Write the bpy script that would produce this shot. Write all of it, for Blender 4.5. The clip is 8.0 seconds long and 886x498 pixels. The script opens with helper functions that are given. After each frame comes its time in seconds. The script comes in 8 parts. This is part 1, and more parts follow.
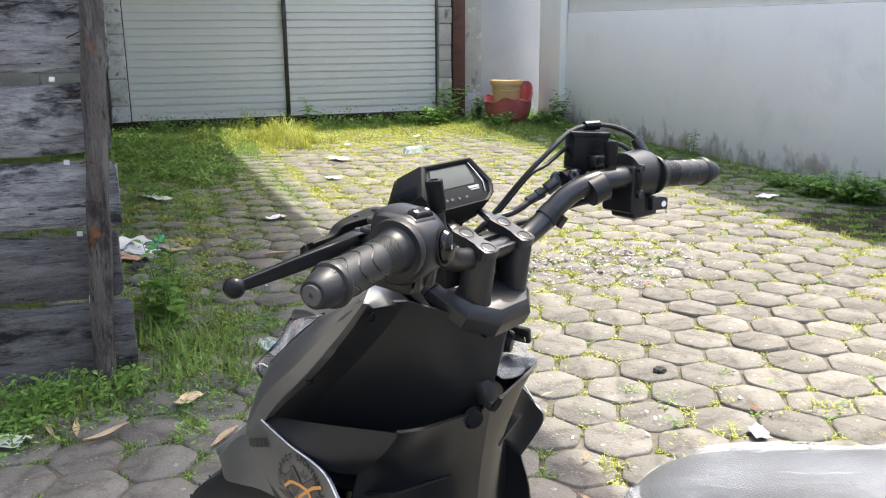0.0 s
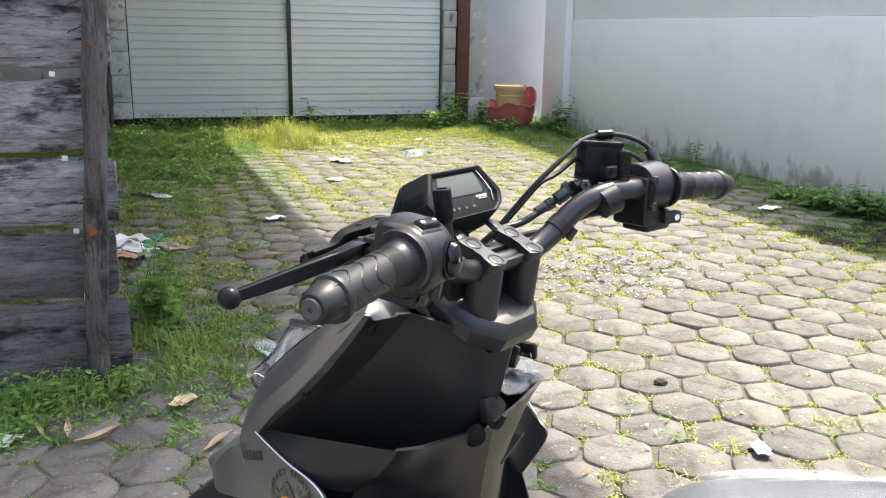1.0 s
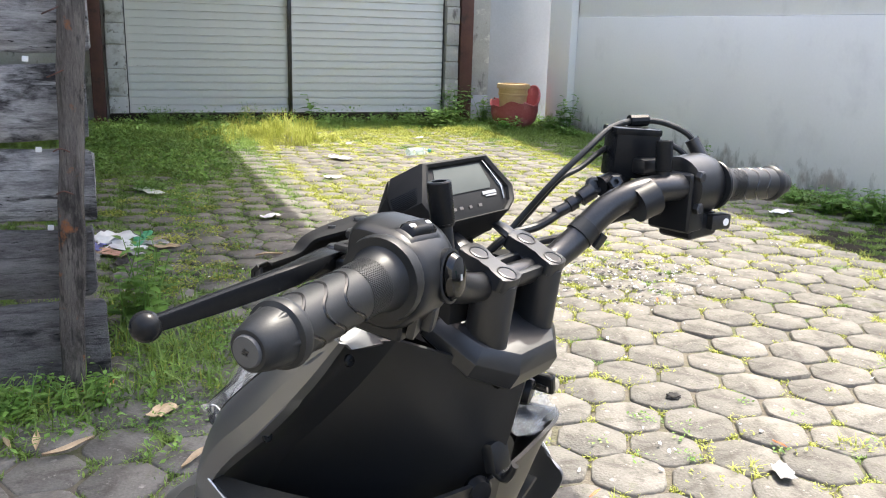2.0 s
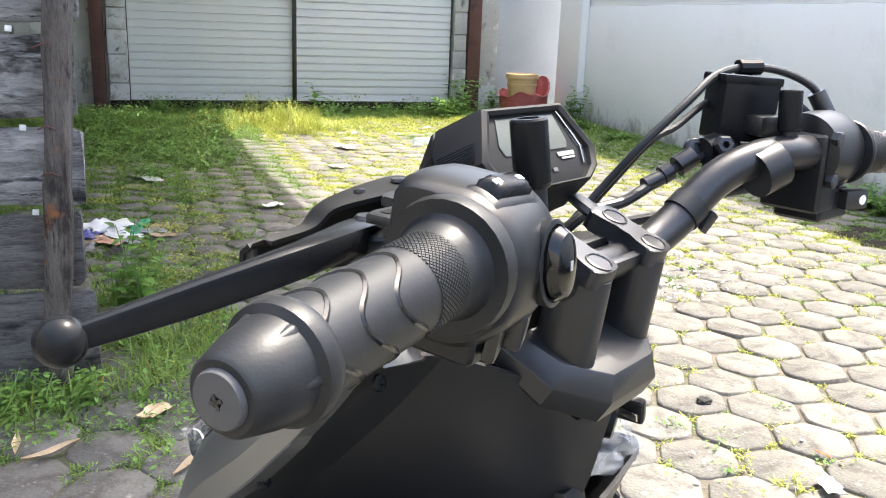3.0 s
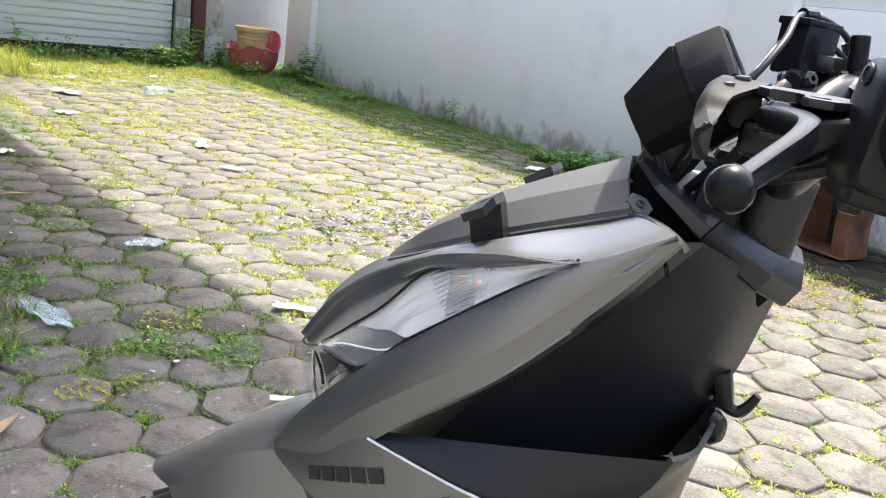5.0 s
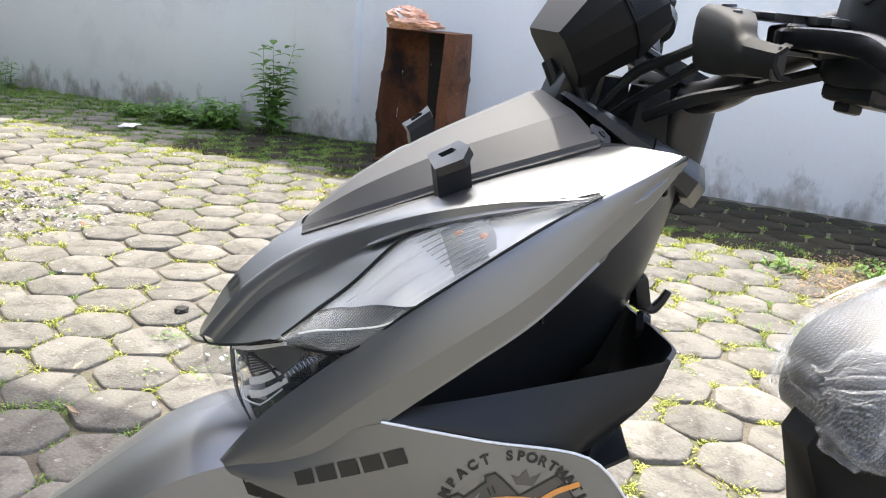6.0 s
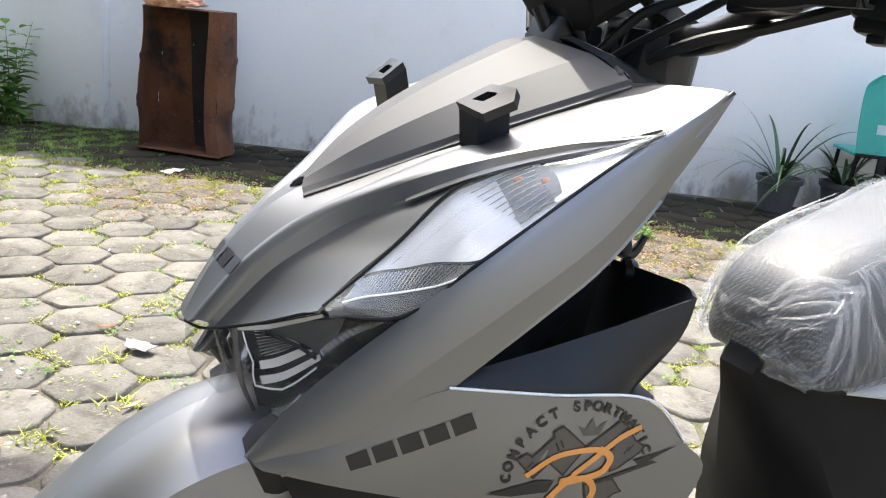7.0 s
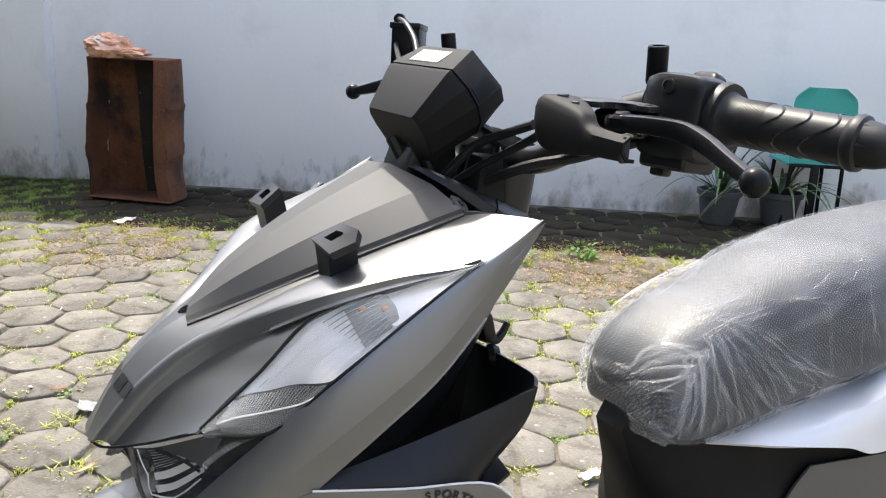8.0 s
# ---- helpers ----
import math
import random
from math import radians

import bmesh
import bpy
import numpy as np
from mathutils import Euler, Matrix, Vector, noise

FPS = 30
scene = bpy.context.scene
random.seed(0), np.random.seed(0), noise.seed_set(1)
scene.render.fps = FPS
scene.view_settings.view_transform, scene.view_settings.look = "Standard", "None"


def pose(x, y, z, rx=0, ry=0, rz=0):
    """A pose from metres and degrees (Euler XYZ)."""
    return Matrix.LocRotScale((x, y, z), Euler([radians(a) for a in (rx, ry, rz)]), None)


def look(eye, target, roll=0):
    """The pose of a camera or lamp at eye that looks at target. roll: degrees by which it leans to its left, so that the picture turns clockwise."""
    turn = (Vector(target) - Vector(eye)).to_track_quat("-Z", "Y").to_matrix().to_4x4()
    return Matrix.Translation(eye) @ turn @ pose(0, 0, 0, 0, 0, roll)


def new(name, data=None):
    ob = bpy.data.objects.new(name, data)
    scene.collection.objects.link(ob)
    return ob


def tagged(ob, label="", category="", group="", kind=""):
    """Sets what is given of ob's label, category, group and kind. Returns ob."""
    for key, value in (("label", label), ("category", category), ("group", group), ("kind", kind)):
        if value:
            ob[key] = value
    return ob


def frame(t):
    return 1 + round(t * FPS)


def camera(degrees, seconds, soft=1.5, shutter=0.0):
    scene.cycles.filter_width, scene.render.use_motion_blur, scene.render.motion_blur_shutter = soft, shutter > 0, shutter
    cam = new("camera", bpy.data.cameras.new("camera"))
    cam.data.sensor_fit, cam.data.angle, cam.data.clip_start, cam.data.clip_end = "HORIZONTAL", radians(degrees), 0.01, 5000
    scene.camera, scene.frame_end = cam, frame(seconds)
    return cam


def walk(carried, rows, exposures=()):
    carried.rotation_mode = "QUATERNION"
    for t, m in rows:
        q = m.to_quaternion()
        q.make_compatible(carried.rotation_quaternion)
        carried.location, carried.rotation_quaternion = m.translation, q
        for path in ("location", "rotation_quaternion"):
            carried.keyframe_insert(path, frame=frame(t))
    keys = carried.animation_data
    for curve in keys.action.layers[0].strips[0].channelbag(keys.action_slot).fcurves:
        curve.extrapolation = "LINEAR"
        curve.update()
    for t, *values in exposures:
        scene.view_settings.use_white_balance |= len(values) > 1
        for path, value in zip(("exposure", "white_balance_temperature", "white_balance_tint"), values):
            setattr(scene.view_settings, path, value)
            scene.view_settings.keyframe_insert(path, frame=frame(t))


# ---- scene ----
cam = camera(54.62, 8.0, soft=1.1)
PATH = [
    (0, (0.000, 0.000, 1.219), (0.000, 1.936, 0.716), -0.36),
    (0.5, (-0.002, 0.013, 1.226), (-0.001, 1.951, 0.729), 0.42),
    (1, (-0.007, 0.039, 1.217), (-0.005, 1.977, 0.722), 0.97),
    (1.5, (-0.003, 0.108, 1.205), (-0.001, 2.046, 0.712), 1.48),
    (2.8, (-0.029, 0.398, 1.127), (-0.033, 2.333, 0.621), 1.91),
    (3, (-0.043, 0.419, 1.118), (-0.048, 2.353, 0.608), 2.17),
    (3.5, (-0.091, 0.444, 1.098), (-0.101, 2.373, 0.570), 3.11),
    (4, (-0.169, 0.430, 1.080), (-0.154, 2.356, 0.541), 4.45),
    (4.5, (-0.275, 0.406, 1.072), (-0.007, 2.316, 0.542), 7.11),
    (5, (-0.394, 0.438, 1.054), (0.278, 2.244, 0.518), 7.69),
    (5.2, (-0.444, 0.473, 1.042), (0.446, 2.186, 0.519), 6.44),
    (6.3, (-0.651, 0.675, 1.022), (0.931, 1.760, 0.456), 5.57),
    (6.5, (-0.667, 0.723, 1.013), (0.990, 1.693, 0.454), 5.88),
    (7, (-0.697, 0.796, 0.976), (1.068, 1.568, 0.437), 5.72),
    (7.5, (-0.721, 0.729, 1.028), (1.075, 1.438, 0.507), 4.31),
    (8, (-0.733, 0.692, 1.084), (1.069, 1.404, 0.586), 2.80),
]
walk(cam, [(t, look(eye, target, roll)) for t, eye, target, roll in PATH], [(0, 2.03, 6640, 10), (1.5, 2.08, 6640, 10), (3.0, 2.47, 6630, 10), (3.5, 2.68, 6600, 10), (4.5, 2.27, 6600, 10), (5.2, 2.10, 6600, 10), (6.5, 2.10, 6560, 9), (8, 1.71, 6650, 9)])

# ---- world, sun and exposure ----
YAW = 19.0                       # the yard's walls stand turned by this from the x axis
YARD = pose(0, 0, 0, 0, 0, YAW)
SUN_X, SUN_Y = 0.417, 0.25       # sideways run of the sun's ray per metre of height, in the yard's axes
to_sun = (YARD.to_3x3() @ Vector((SUN_X, SUN_Y, 1.0))).normalized()
world = bpy.data.worlds.new("world")
scene.world = world
world.use_nodes = True
sky = world.node_tree.nodes.new("ShaderNodeTexSky")
sky.sky_type, sky.sun_disc = "NISHITA", False
sky.sun_elevation = math.asin(to_sun.z)
sky.sun_rotation = math.atan2(to_sun.x, to_sun.y)
sky.dust_density, sky.ozone_density = 4.3, 0.45
world.node_tree.links.new(sky.outputs[0], world.node_tree.nodes["Background"].inputs[0])
world.node_tree.nodes["Background"].inputs[1].default_value = 0.155
sun = new("sun", bpy.data.lights.new("sun", "SUN"))
sun.data.energy, sun.data.angle, sun.data.color = 2.0, radians(0.55), (0.97, 0.945, 0.85)
sun.matrix_world = look(to_sun * 20, (0, 0, 0))


# ---- materials ----
def material(name, low, high, rough=0.6, metal=0.0, coarse=6.0, fine=60.0, relief=0.1, depth=0.01, **more):
    """A surface whose colour wanders between low and high at two scales, with fine relief."""
    m = bpy.data.materials.new(name)
    m.use_nodes = True
    t = m.node_tree
    b = t.nodes["Principled BSDF"]
    co = t.nodes.new("ShaderNodeTexCoord")
    n1 = t.nodes.new("ShaderNodeTexNoise")
    n1.inputs["Scale"].default_value, n1.inputs["Detail"].default_value = coarse, 5
    n2 = t.nodes.new("ShaderNodeTexNoise")
    n2.inputs["Scale"].default_value, n2.inputs["Detail"].default_value = fine, 3
    for n in (n1, n2):
        t.links.new(co.outputs["Object"], n.inputs["Vector"])
    add = t.nodes.new("ShaderNodeMath")
    add.operation = "MULTIPLY_ADD"
    t.links.new(n2.outputs["Fac"], add.inputs[0])
    add.inputs[1].default_value = 0.5
    t.links.new(n1.outputs["Fac"], add.inputs[2])
    ramp = t.nodes.new("ShaderNodeValToRGB")
    ramp.color_ramp.elements[0].position, ramp.color_ramp.elements[1].position = 0.5, 1.0
    ramp.color_ramp.elements[0].color, ramp.color_ramp.elements[1].color = (*low, 1), (*high, 1)
    t.links.new(add.outputs[0], ramp.inputs[0])
    t.links.new(ramp.outputs[0], b.inputs["Base Color"])
    b.inputs["Roughness"].default_value, b.inputs["Metallic"].default_value = rough, metal
    if relief:
        bump = t.nodes.new("ShaderNodeBump")
        bump.inputs["Strength"].default_value, bump.inputs["Distance"].default_value = relief, depth
        t.links.new(add.outputs[0], bump.inputs["Height"])
        t.links.new(bump.outputs[0], b.inputs["Normal"])
    for key, value in more.items():
        b.inputs[key.replace("_", " ")].default_value = value
    return m


def island_shift(m, amount):
    """Lets each object or loose piece of a material be a little lighter or darker."""
    t = m.node_tree
    b = t.nodes["Principled BSDF"]
    base = b.inputs["Base Color"].links[0].from_socket
    info, geo = t.nodes.new("ShaderNodeObjectInfo"), t.nodes.new("ShaderNodeNewGeometry")
    both = t.nodes.new("ShaderNodeMath")
    both.operation = "ADD"
    t.links.new(info.outputs["Random"], both.inputs[0])
    t.links.new(geo.outputs["Random Per Island"], both.inputs[1])
    wrap = t.nodes.new("ShaderNodeMath")
    wrap.operation = "FRACT"
    t.links.new(both.outputs[0], wrap.inputs[0])
    rng = t.nodes.new("ShaderNodeMapRange")
    rng.inputs["To Min"].default_value, rng.inputs["To Max"].default_value = 1 - amount, 1 + amount
    t.links.new(wrap.outputs[0], rng.inputs["Value"])
    hsv = t.nodes.new("ShaderNodeHueSaturation")
    t.links.new(rng.outputs[0], hsv.inputs["Value"])
    t.links.new(base, hsv.inputs["Color"])
    t.links.new(hsv.outputs[0], b.inputs["Base Color"])
    return m


def stain(m, colour, scale, start, full, stretch=(1, 1, 1), low=None, high=None, rough=None):
    """Blotches of another colour with a broken outline; low and high bound them in height."""
    t = m.node_tree
    b = t.nodes["Principled BSDF"]
    base = b.inputs["Base Color"].links[0].from_socket
    co = t.nodes.new("ShaderNodeTexCoord")
    mp = t.nodes.new("ShaderNodeMapping")
    mp.inputs["Scale"].default_value = stretch
    mp.inputs["Location"].default_value = (scale * 1.7, scale * 0.3, 0)
    t.links.new(co.outputs["Object"], mp.inputs["Vector"])
    n = t.nodes.new("ShaderNodeTexNoise")
    n.inputs["Scale"].default_value, n.inputs["Detail"].default_value, n.inputs["Roughness"].default_value = scale, 7, 0.65
    t.links.new(mp.outputs[0], n.inputs["Vector"])
    value = n.outputs["Fac"]
    if high is not None:
        sep = t.nodes.new("ShaderNodeSeparateXYZ")
        t.links.new(co.outputs["Object"], sep.inputs[0])
        h = t.nodes.new("ShaderNodeMapRange")
        h.inputs["From Min"].default_value, h.inputs["From Max"].default_value = low, high
        h.inputs["To Min"].default_value, h.inputs["To Max"].default_value = 0.10, -0.25
        t.links.new(sep.outputs["Z"], h.inputs["Value"])
        a = t.nodes.new("ShaderNodeMath")
        t.links.new(value, a.inputs[0])
        t.links.new(h.outputs[0], a.inputs[1])
        value = a.outputs[0]
    r = t.nodes.new("ShaderNodeMapRange")
    r.inputs["From Min"].default_value, r.inputs["From Max"].default_value = start, full
    t.links.new(value, r.inputs["Value"])
    mix = t.nodes.new("ShaderNodeMix")
    mix.data_type = "RGBA"
    t.links.new(r.outputs[0], mix.inputs[0])
    t.links.new(base, mix.inputs[6])
    mix.inputs[7].default_value = (*colour, 1)
    t.links.new(mix.outputs[2], b.inputs["Base Color"])
    return m


silver = material("silver_paint", (0.205, 0.210, 0.220), (0.235, 0.240, 0.250), 0.41, 0.92, 3, 1400, 0.05, 0.0004)
pale_silver = material("pale_silver_paint", (0.76, 0.77, 0.79), (0.82, 0.83, 0.85), 0.35, 0.15, 3, 900, 0.04, 0.0004)
slate_paint = material("slate_paint", (0.074, 0.075, 0.078), (0.090, 0.091, 0.094), 0.60, 0.25, 3, 1400, 0.05, 0.0004, Specular_IOR_Level=0.3)
satin_plastic = material("satin_black_plastic", (0.010, 0.011, 0.0128), (0.016, 0.0172, 0.020), 0.38, 0, 12, 900, 0.08, 0.0006)
piano_black = material("polished_black", (0.006, 0.006, 0.006), (0.008, 0.008, 0.008), 0.08, 0, 8, 400, 0.0)
pale_slot = material("pale_slot", (0.28, 0.285, 0.29), (0.34, 0.345, 0.35), 0.5, 0.2, 30, 300, 0.0)
lamp_silver = material("lamp_silvering", (0.93, 0.935, 0.94), (0.97, 0.975, 0.98), 0.40, 0.5, 60, 400, 0.15, 0.0006)
white_plate = material("white_lamp_plate", (0.93, 0.935, 0.94), (0.97, 0.975, 0.98), 0.42, 0.80, 30, 300, 0.02, 0.0005)
head_white = material("white_silvering", (0.92, 0.925, 0.93), (0.96, 0.965, 0.97), 0.25, 0.10, 30, 300, 0.1, 0.0005)
dark_chrome = material("dark_silvering", (0.50, 0.505, 0.51), (0.62, 0.625, 0.63), 0.18, 0.95, 20, 120, 0.4, 0.002)
dark_silver = material("smoked_silvering", (0.10, 0.101, 0.104), (0.15, 0.151, 0.154), 0.16, 0.85, 20, 120, 0.2, 0.001)
smoked_plate = material("smoked_plate", (0.075, 0.075, 0.073), (0.09, 0.09, 0.088), 0.3, 0.3, 20, 120, 0.0)
smoky = material("smoky_silvering", (0.30, 0.29, 0.28), (0.44, 0.43, 0.42), 0.22, 0.8, 40, 200, 0.3, 0.001)
matt_grey = material("matt_grey_paint", (0.125, 0.124, 0.122), (0.15, 0.149, 0.146), 0.45, 0.35, 3, 900, 0.04, 0.0004)
black_plastic = material("black_plastic", (0.0072, 0.0080, 0.0094), (0.0120, 0.0130, 0.0150), 0.35, 0, 12, 900, 0.08, 0.0006, Specular_IOR_Level=0.32)
black_gloss = material("black_coated_metal", (0.0075, 0.008, 0.009), (0.012, 0.013, 0.0146), 0.26, 0, 8, 400, 0.03, 0.0005, Specular_IOR_Level=0.14)
dark_metal = material("dark_metal", (0.035, 0.035, 0.037), (0.06, 0.06, 0.062), 0.30, 0.7, 8, 500, 0.05, 0.0005)
rubber = material("rubber", (0.010, 0.011, 0.012), (0.018, 0.0192, 0.021), 0.43, 0, 20, 700, 0.2, 0.0008, Specular_IOR_Level=0.3)
steel = material("bright_steel", (0.5, 0.5, 0.5), (0.65, 0.65, 0.65), 0.25, 1.0, 10, 300, 0.05, 0.0005)
amber = material("amber_bulb", (0.55, 0.16, 0.05), (0.62, 0.22, 0.08), 0.2, 0, 20, 100, 0.0)
orange_ink = material("orange_decal", (0.65, 0.27, 0.06), (0.72, 0.33, 0.09), 0.4, 0, 20, 200, 0.0)
groove_black = material("groove_black", (0.004, 0.004, 0.004), (0.006, 0.006, 0.006), 0.9, 0, 20, 200, 0.0, Specular_IOR_Level=0.1)
grey_ink = material("grey_decal", (0.070, 0.064, 0.057), (0.090, 0.083, 0.074), 0.45, 0.0, 20, 200, 0.0)
black_ink = material("black_decal", (0.012, 0.012, 0.012), (0.02, 0.02, 0.02), 0.35, 0, 20, 200, 0.0)
white_ink = material("white_print", (0.7, 0.7, 0.7), (0.8, 0.8, 0.8), 0.5, 0, 20, 200, 0.0)
lcd = material("display_glass", (0.085, 0.094, 0.09), (0.105, 0.114, 0.108), 0.7, 0, 4, 40, 0.0, Specular_IOR_Level=0.12)
glossy_rubber = material("glossy_rubber", (0.008, 0.008, 0.0085), (0.012, 0.012, 0.013), 0.2, 0, 20, 300, 0.0)
matt_black = material("matt_black_plastic", (0.0055, 0.0058, 0.0064), (0.009, 0.0094, 0.0102), 0.62, 0, 12, 900, 0.1, 0.0006, Specular_IOR_Level=0.22)
seat_vinyl = material("seat_vinyl", (0.010, 0.0105, 0.0115), (0.017, 0.0175, 0.019), 0.5, 0, 10, 420, 0.5, 0.002)

vt = seat_vinyl.node_tree
# rows of small raised dots pressed into the vinyl
vco = [n for n in vt.nodes if n.type == "TEX_COORD"][0]
vsep = vt.nodes.new("ShaderNodeSeparateXYZ")
vt.links.new(vco.outputs["Object"], vsep.inputs[0])
girth = vt.nodes.new("ShaderNodeMath")
vt.links.new(vsep.outputs["X"], girth.inputs[0])
vt.links.new(vsep.outputs["Z"], girth.inputs[1])
waves = []
for source, pitch in ((vsep.outputs["Y"], 0.0024), (girth.outputs[0], 0.0031)):
    k = vt.nodes.new("ShaderNodeMath")
    k.operation = "MULTIPLY"
    k.inputs[1].default_value = math.pi / pitch
    vt.links.new(source, k.inputs[0])
    w = vt.nodes.new("ShaderNodeMath")
    w.operation = "SINE"
    vt.links.new(k.outputs[0], w.inputs[0])
    waves.append(w)
dots = vt.nodes.new("ShaderNodeMath")
dots.operation = "MULTIPLY"
vt.links.new(waves[0].outputs[0], dots.inputs[0])
vt.links.new(waves[1].outputs[0], dots.inputs[1])
dot_rise = vt.nodes.new("ShaderNodeMapRange")
dot_rise.inputs["From Min"].default_value, dot_rise.inputs["From Max"].default_value = 0.35, 0.75
vt.links.new(dots.outputs[0], dot_rise.inputs["Value"])
dot_bump = vt.nodes.new("ShaderNodeBump")
dot_bump.inputs["Strength"].default_value, dot_bump.inputs["Distance"].default_value = 0.4, 0.0006
vt.links.new(dot_rise.outputs[0], dot_bump.inputs["Height"])
vt.links.new(dot_bump.outputs[0], vt.nodes["Principled BSDF"].inputs["Normal"])
dot_mix = vt.nodes.new("ShaderNodeMix")
dot_mix.data_type = "RGBA"
vt.links.new(dot_rise.outputs[0], dot_mix.inputs[0])
vt.links.new(vt.nodes["Principled BSDF"].inputs["Base Color"].links[0].from_socket, dot_mix.inputs[6])
dot_mix.inputs[7].default_value = (0.075, 0.077, 0.08, 1)
vt.links.new(dot_mix.outputs[2], vt.nodes["Principled BSDF"].inputs["Base Color"])

glass = bpy.data.materials.new("clear_lens")
glass.use_nodes = True
g = glass.node_tree.nodes["Principled BSDF"]
g.inputs["Transmission Weight"].default_value, g.inputs["Roughness"].default_value = 1.0, 0.02
g.inputs["IOR"].default_value, g.inputs["Base Color"].default_value = 1.2, (0.97, 0.98, 0.98, 1)


def film_material(name, share, rough, tint, wrinkle=0.6):
    """Thin clear plastic: mostly let through, part glossy and milky."""
    m = bpy.data.materials.new(name)
    m.use_nodes = True
    t = m.node_tree
    b = t.nodes["Principled BSDF"]
    b.inputs["Base Color"].default_value, b.inputs["Roughness"].default_value = (*tint, 1), rough
    clear = t.nodes.new("ShaderNodeBsdfTransparent")
    co, n = t.nodes.new("ShaderNodeTexCoord"), t.nodes.new("ShaderNodeTexNoise")
    n.inputs["Scale"].default_value, n.inputs["Detail"].default_value = 14, 6
    t.links.new(co.outputs["Object"], n.inputs["Vector"])
    r = t.nodes.new("ShaderNodeMapRange")
    r.inputs["From Min"].default_value, r.inputs["From Max"].default_value = 0.3, 0.75
    r.inputs["To Min"].default_value, r.inputs["To Max"].default_value = share * 0.5, share * 1.6
    t.links.new(n.outputs["Fac"], r.inputs["Value"])
    bump = t.nodes.new("ShaderNodeBump")
    bump.inputs["Strength"].default_value, bump.inputs["Distance"].default_value = wrinkle, 0.004
    t.links.new(n.outputs["Fac"], bump.inputs["Height"])
    t.links.new(bump.outputs[0], b.inputs["Normal"])
    mix = t.nodes.new("ShaderNodeMixShader")
    t.links.new(r.outputs[0], mix.inputs[0])
    t.links.new(clear.outputs[0], mix.inputs[1])
    t.links.new(b.outputs[0], mix.inputs[2])
    t.links.new(mix.outputs[0], t.nodes["Material Output"].inputs["Surface"])
    return m


film = film_material("clear_plastic_film", 0.125, 0.10, (0.66, 0.70, 0.76), 0.85)
lens_clear = film_material("clear_cover", 0.08, 0.03, (0.15, 0.155, 0.16), 0.02)
lens_film = film_material("crinkled_lens_film", 0.10, 0.06, (0.62, 0.64, 0.66), 0.30)
film_fold = film_material("folded_film", 0.12, 0.12, (0.86, 0.88, 0.90))
bottle_plastic = film_material("bottle_plastic", 0.35, 0.15, (0.65, 0.8, 0.85))

paver_stone = island_shift(stain(stain(stain(material("worn_concrete", (0.104, 0.097, 0.084), (0.198, 0.185, 0.162), 0.9, 0, 7, 110, 0.8, 0.007),
    (0.080, 0.073, 0.061), 13, 0.51, 0.64), (0.33, 0.312, 0.28), 26, 0.60, 0.72), (0.085, 0.085, 0.045), 5, 0.62, 0.74), 0.17)
# mossy concrete, its base darkened further to carry the east wall's shade
damp_shade_stone = island_shift(stain(stain(material("damp_shade_concrete", (0.018, 0.016, 0.011), (0.036, 0.032, 0.023), 0.9, 0, 7, 110, 0.8, 0.007, Specular_IOR_Level=0.15),
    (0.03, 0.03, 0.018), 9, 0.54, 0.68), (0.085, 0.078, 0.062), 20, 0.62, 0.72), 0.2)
soil = stain(stain(material("joint_soil", (0.085, 0.073, 0.054), (0.15, 0.13, 0.098), 0.95, 0, 8, 80, 0.9, 0.012), (0.075, 0.085, 0.032), 4, 0.5, 0.62), (0.045, 0.038, 0.03), 14, 0.55, 0.65)
plant_leaf = island_shift(material("strap_leaf", (0.028, 0.060, 0.020), (0.055, 0.105, 0.038), 0.4, 0, 6, 60, 0.0), 0.3)
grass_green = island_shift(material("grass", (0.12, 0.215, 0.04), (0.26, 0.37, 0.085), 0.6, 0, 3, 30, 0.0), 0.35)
# lighter, yellower grass copy with sunlight in its colour, also for moss and weeds
grass_sun_pale = island_shift(material("pale_grass", (0.30, 0.34, 0.055), (0.46, 0.48, 0.11), 0.65, 0, 3, 30, 0.0), 0.3)
leaf_green = island_shift(material("weed_leaf", (0.115, 0.235, 0.045), (0.24, 0.40, 0.09), 0.5, 0, 6, 60, 0.0), 0.3)
for leafy in (grass_green, grass_sun_pale, leaf_green):
    # light falling on one side of a blade glows through to the other
    lt = leafy.node_tree
    through_leaf, leaf_mix = lt.nodes.new("ShaderNodeBsdfTranslucent"), lt.nodes.new("ShaderNodeMixShader")
    lt.links.new(lt.nodes["Principled BSDF"].inputs["Base Color"].links[0].from_socket, through_leaf.inputs["Color"])
    leaf_mix.inputs[0].default_value = 0.38
    lt.links.new(lt.nodes["Principled BSDF"].outputs[0], leaf_mix.inputs[1])
    lt.links.new(through_leaf.outputs[0], leaf_mix.inputs[2])
    lt.links.new(leaf_mix.outputs[0], lt.nodes["Material Output"].inputs["Surface"])
wall_paint = stain(stain(stain(stain(material("white_wall_paint", (0.83, 0.825, 0.81), (0.88, 0.875, 0.86), 0.85, 0, 1.2, 40, 0.25, 0.004),
    (0.73, 0.725, 0.715), 1.6, 0.55, 0.8), (0.46, 0.41, 0.37), 4, 0.55, 0.70, (1, 1, 0.6), 0.02, 0.55),
    (0.36, 0.355, 0.33), 9, 0.54, 0.76, (1, 1, 0.5), 0.02, 0.50), (0.86, 0.855, 0.84), 11, 0.66, 0.74)
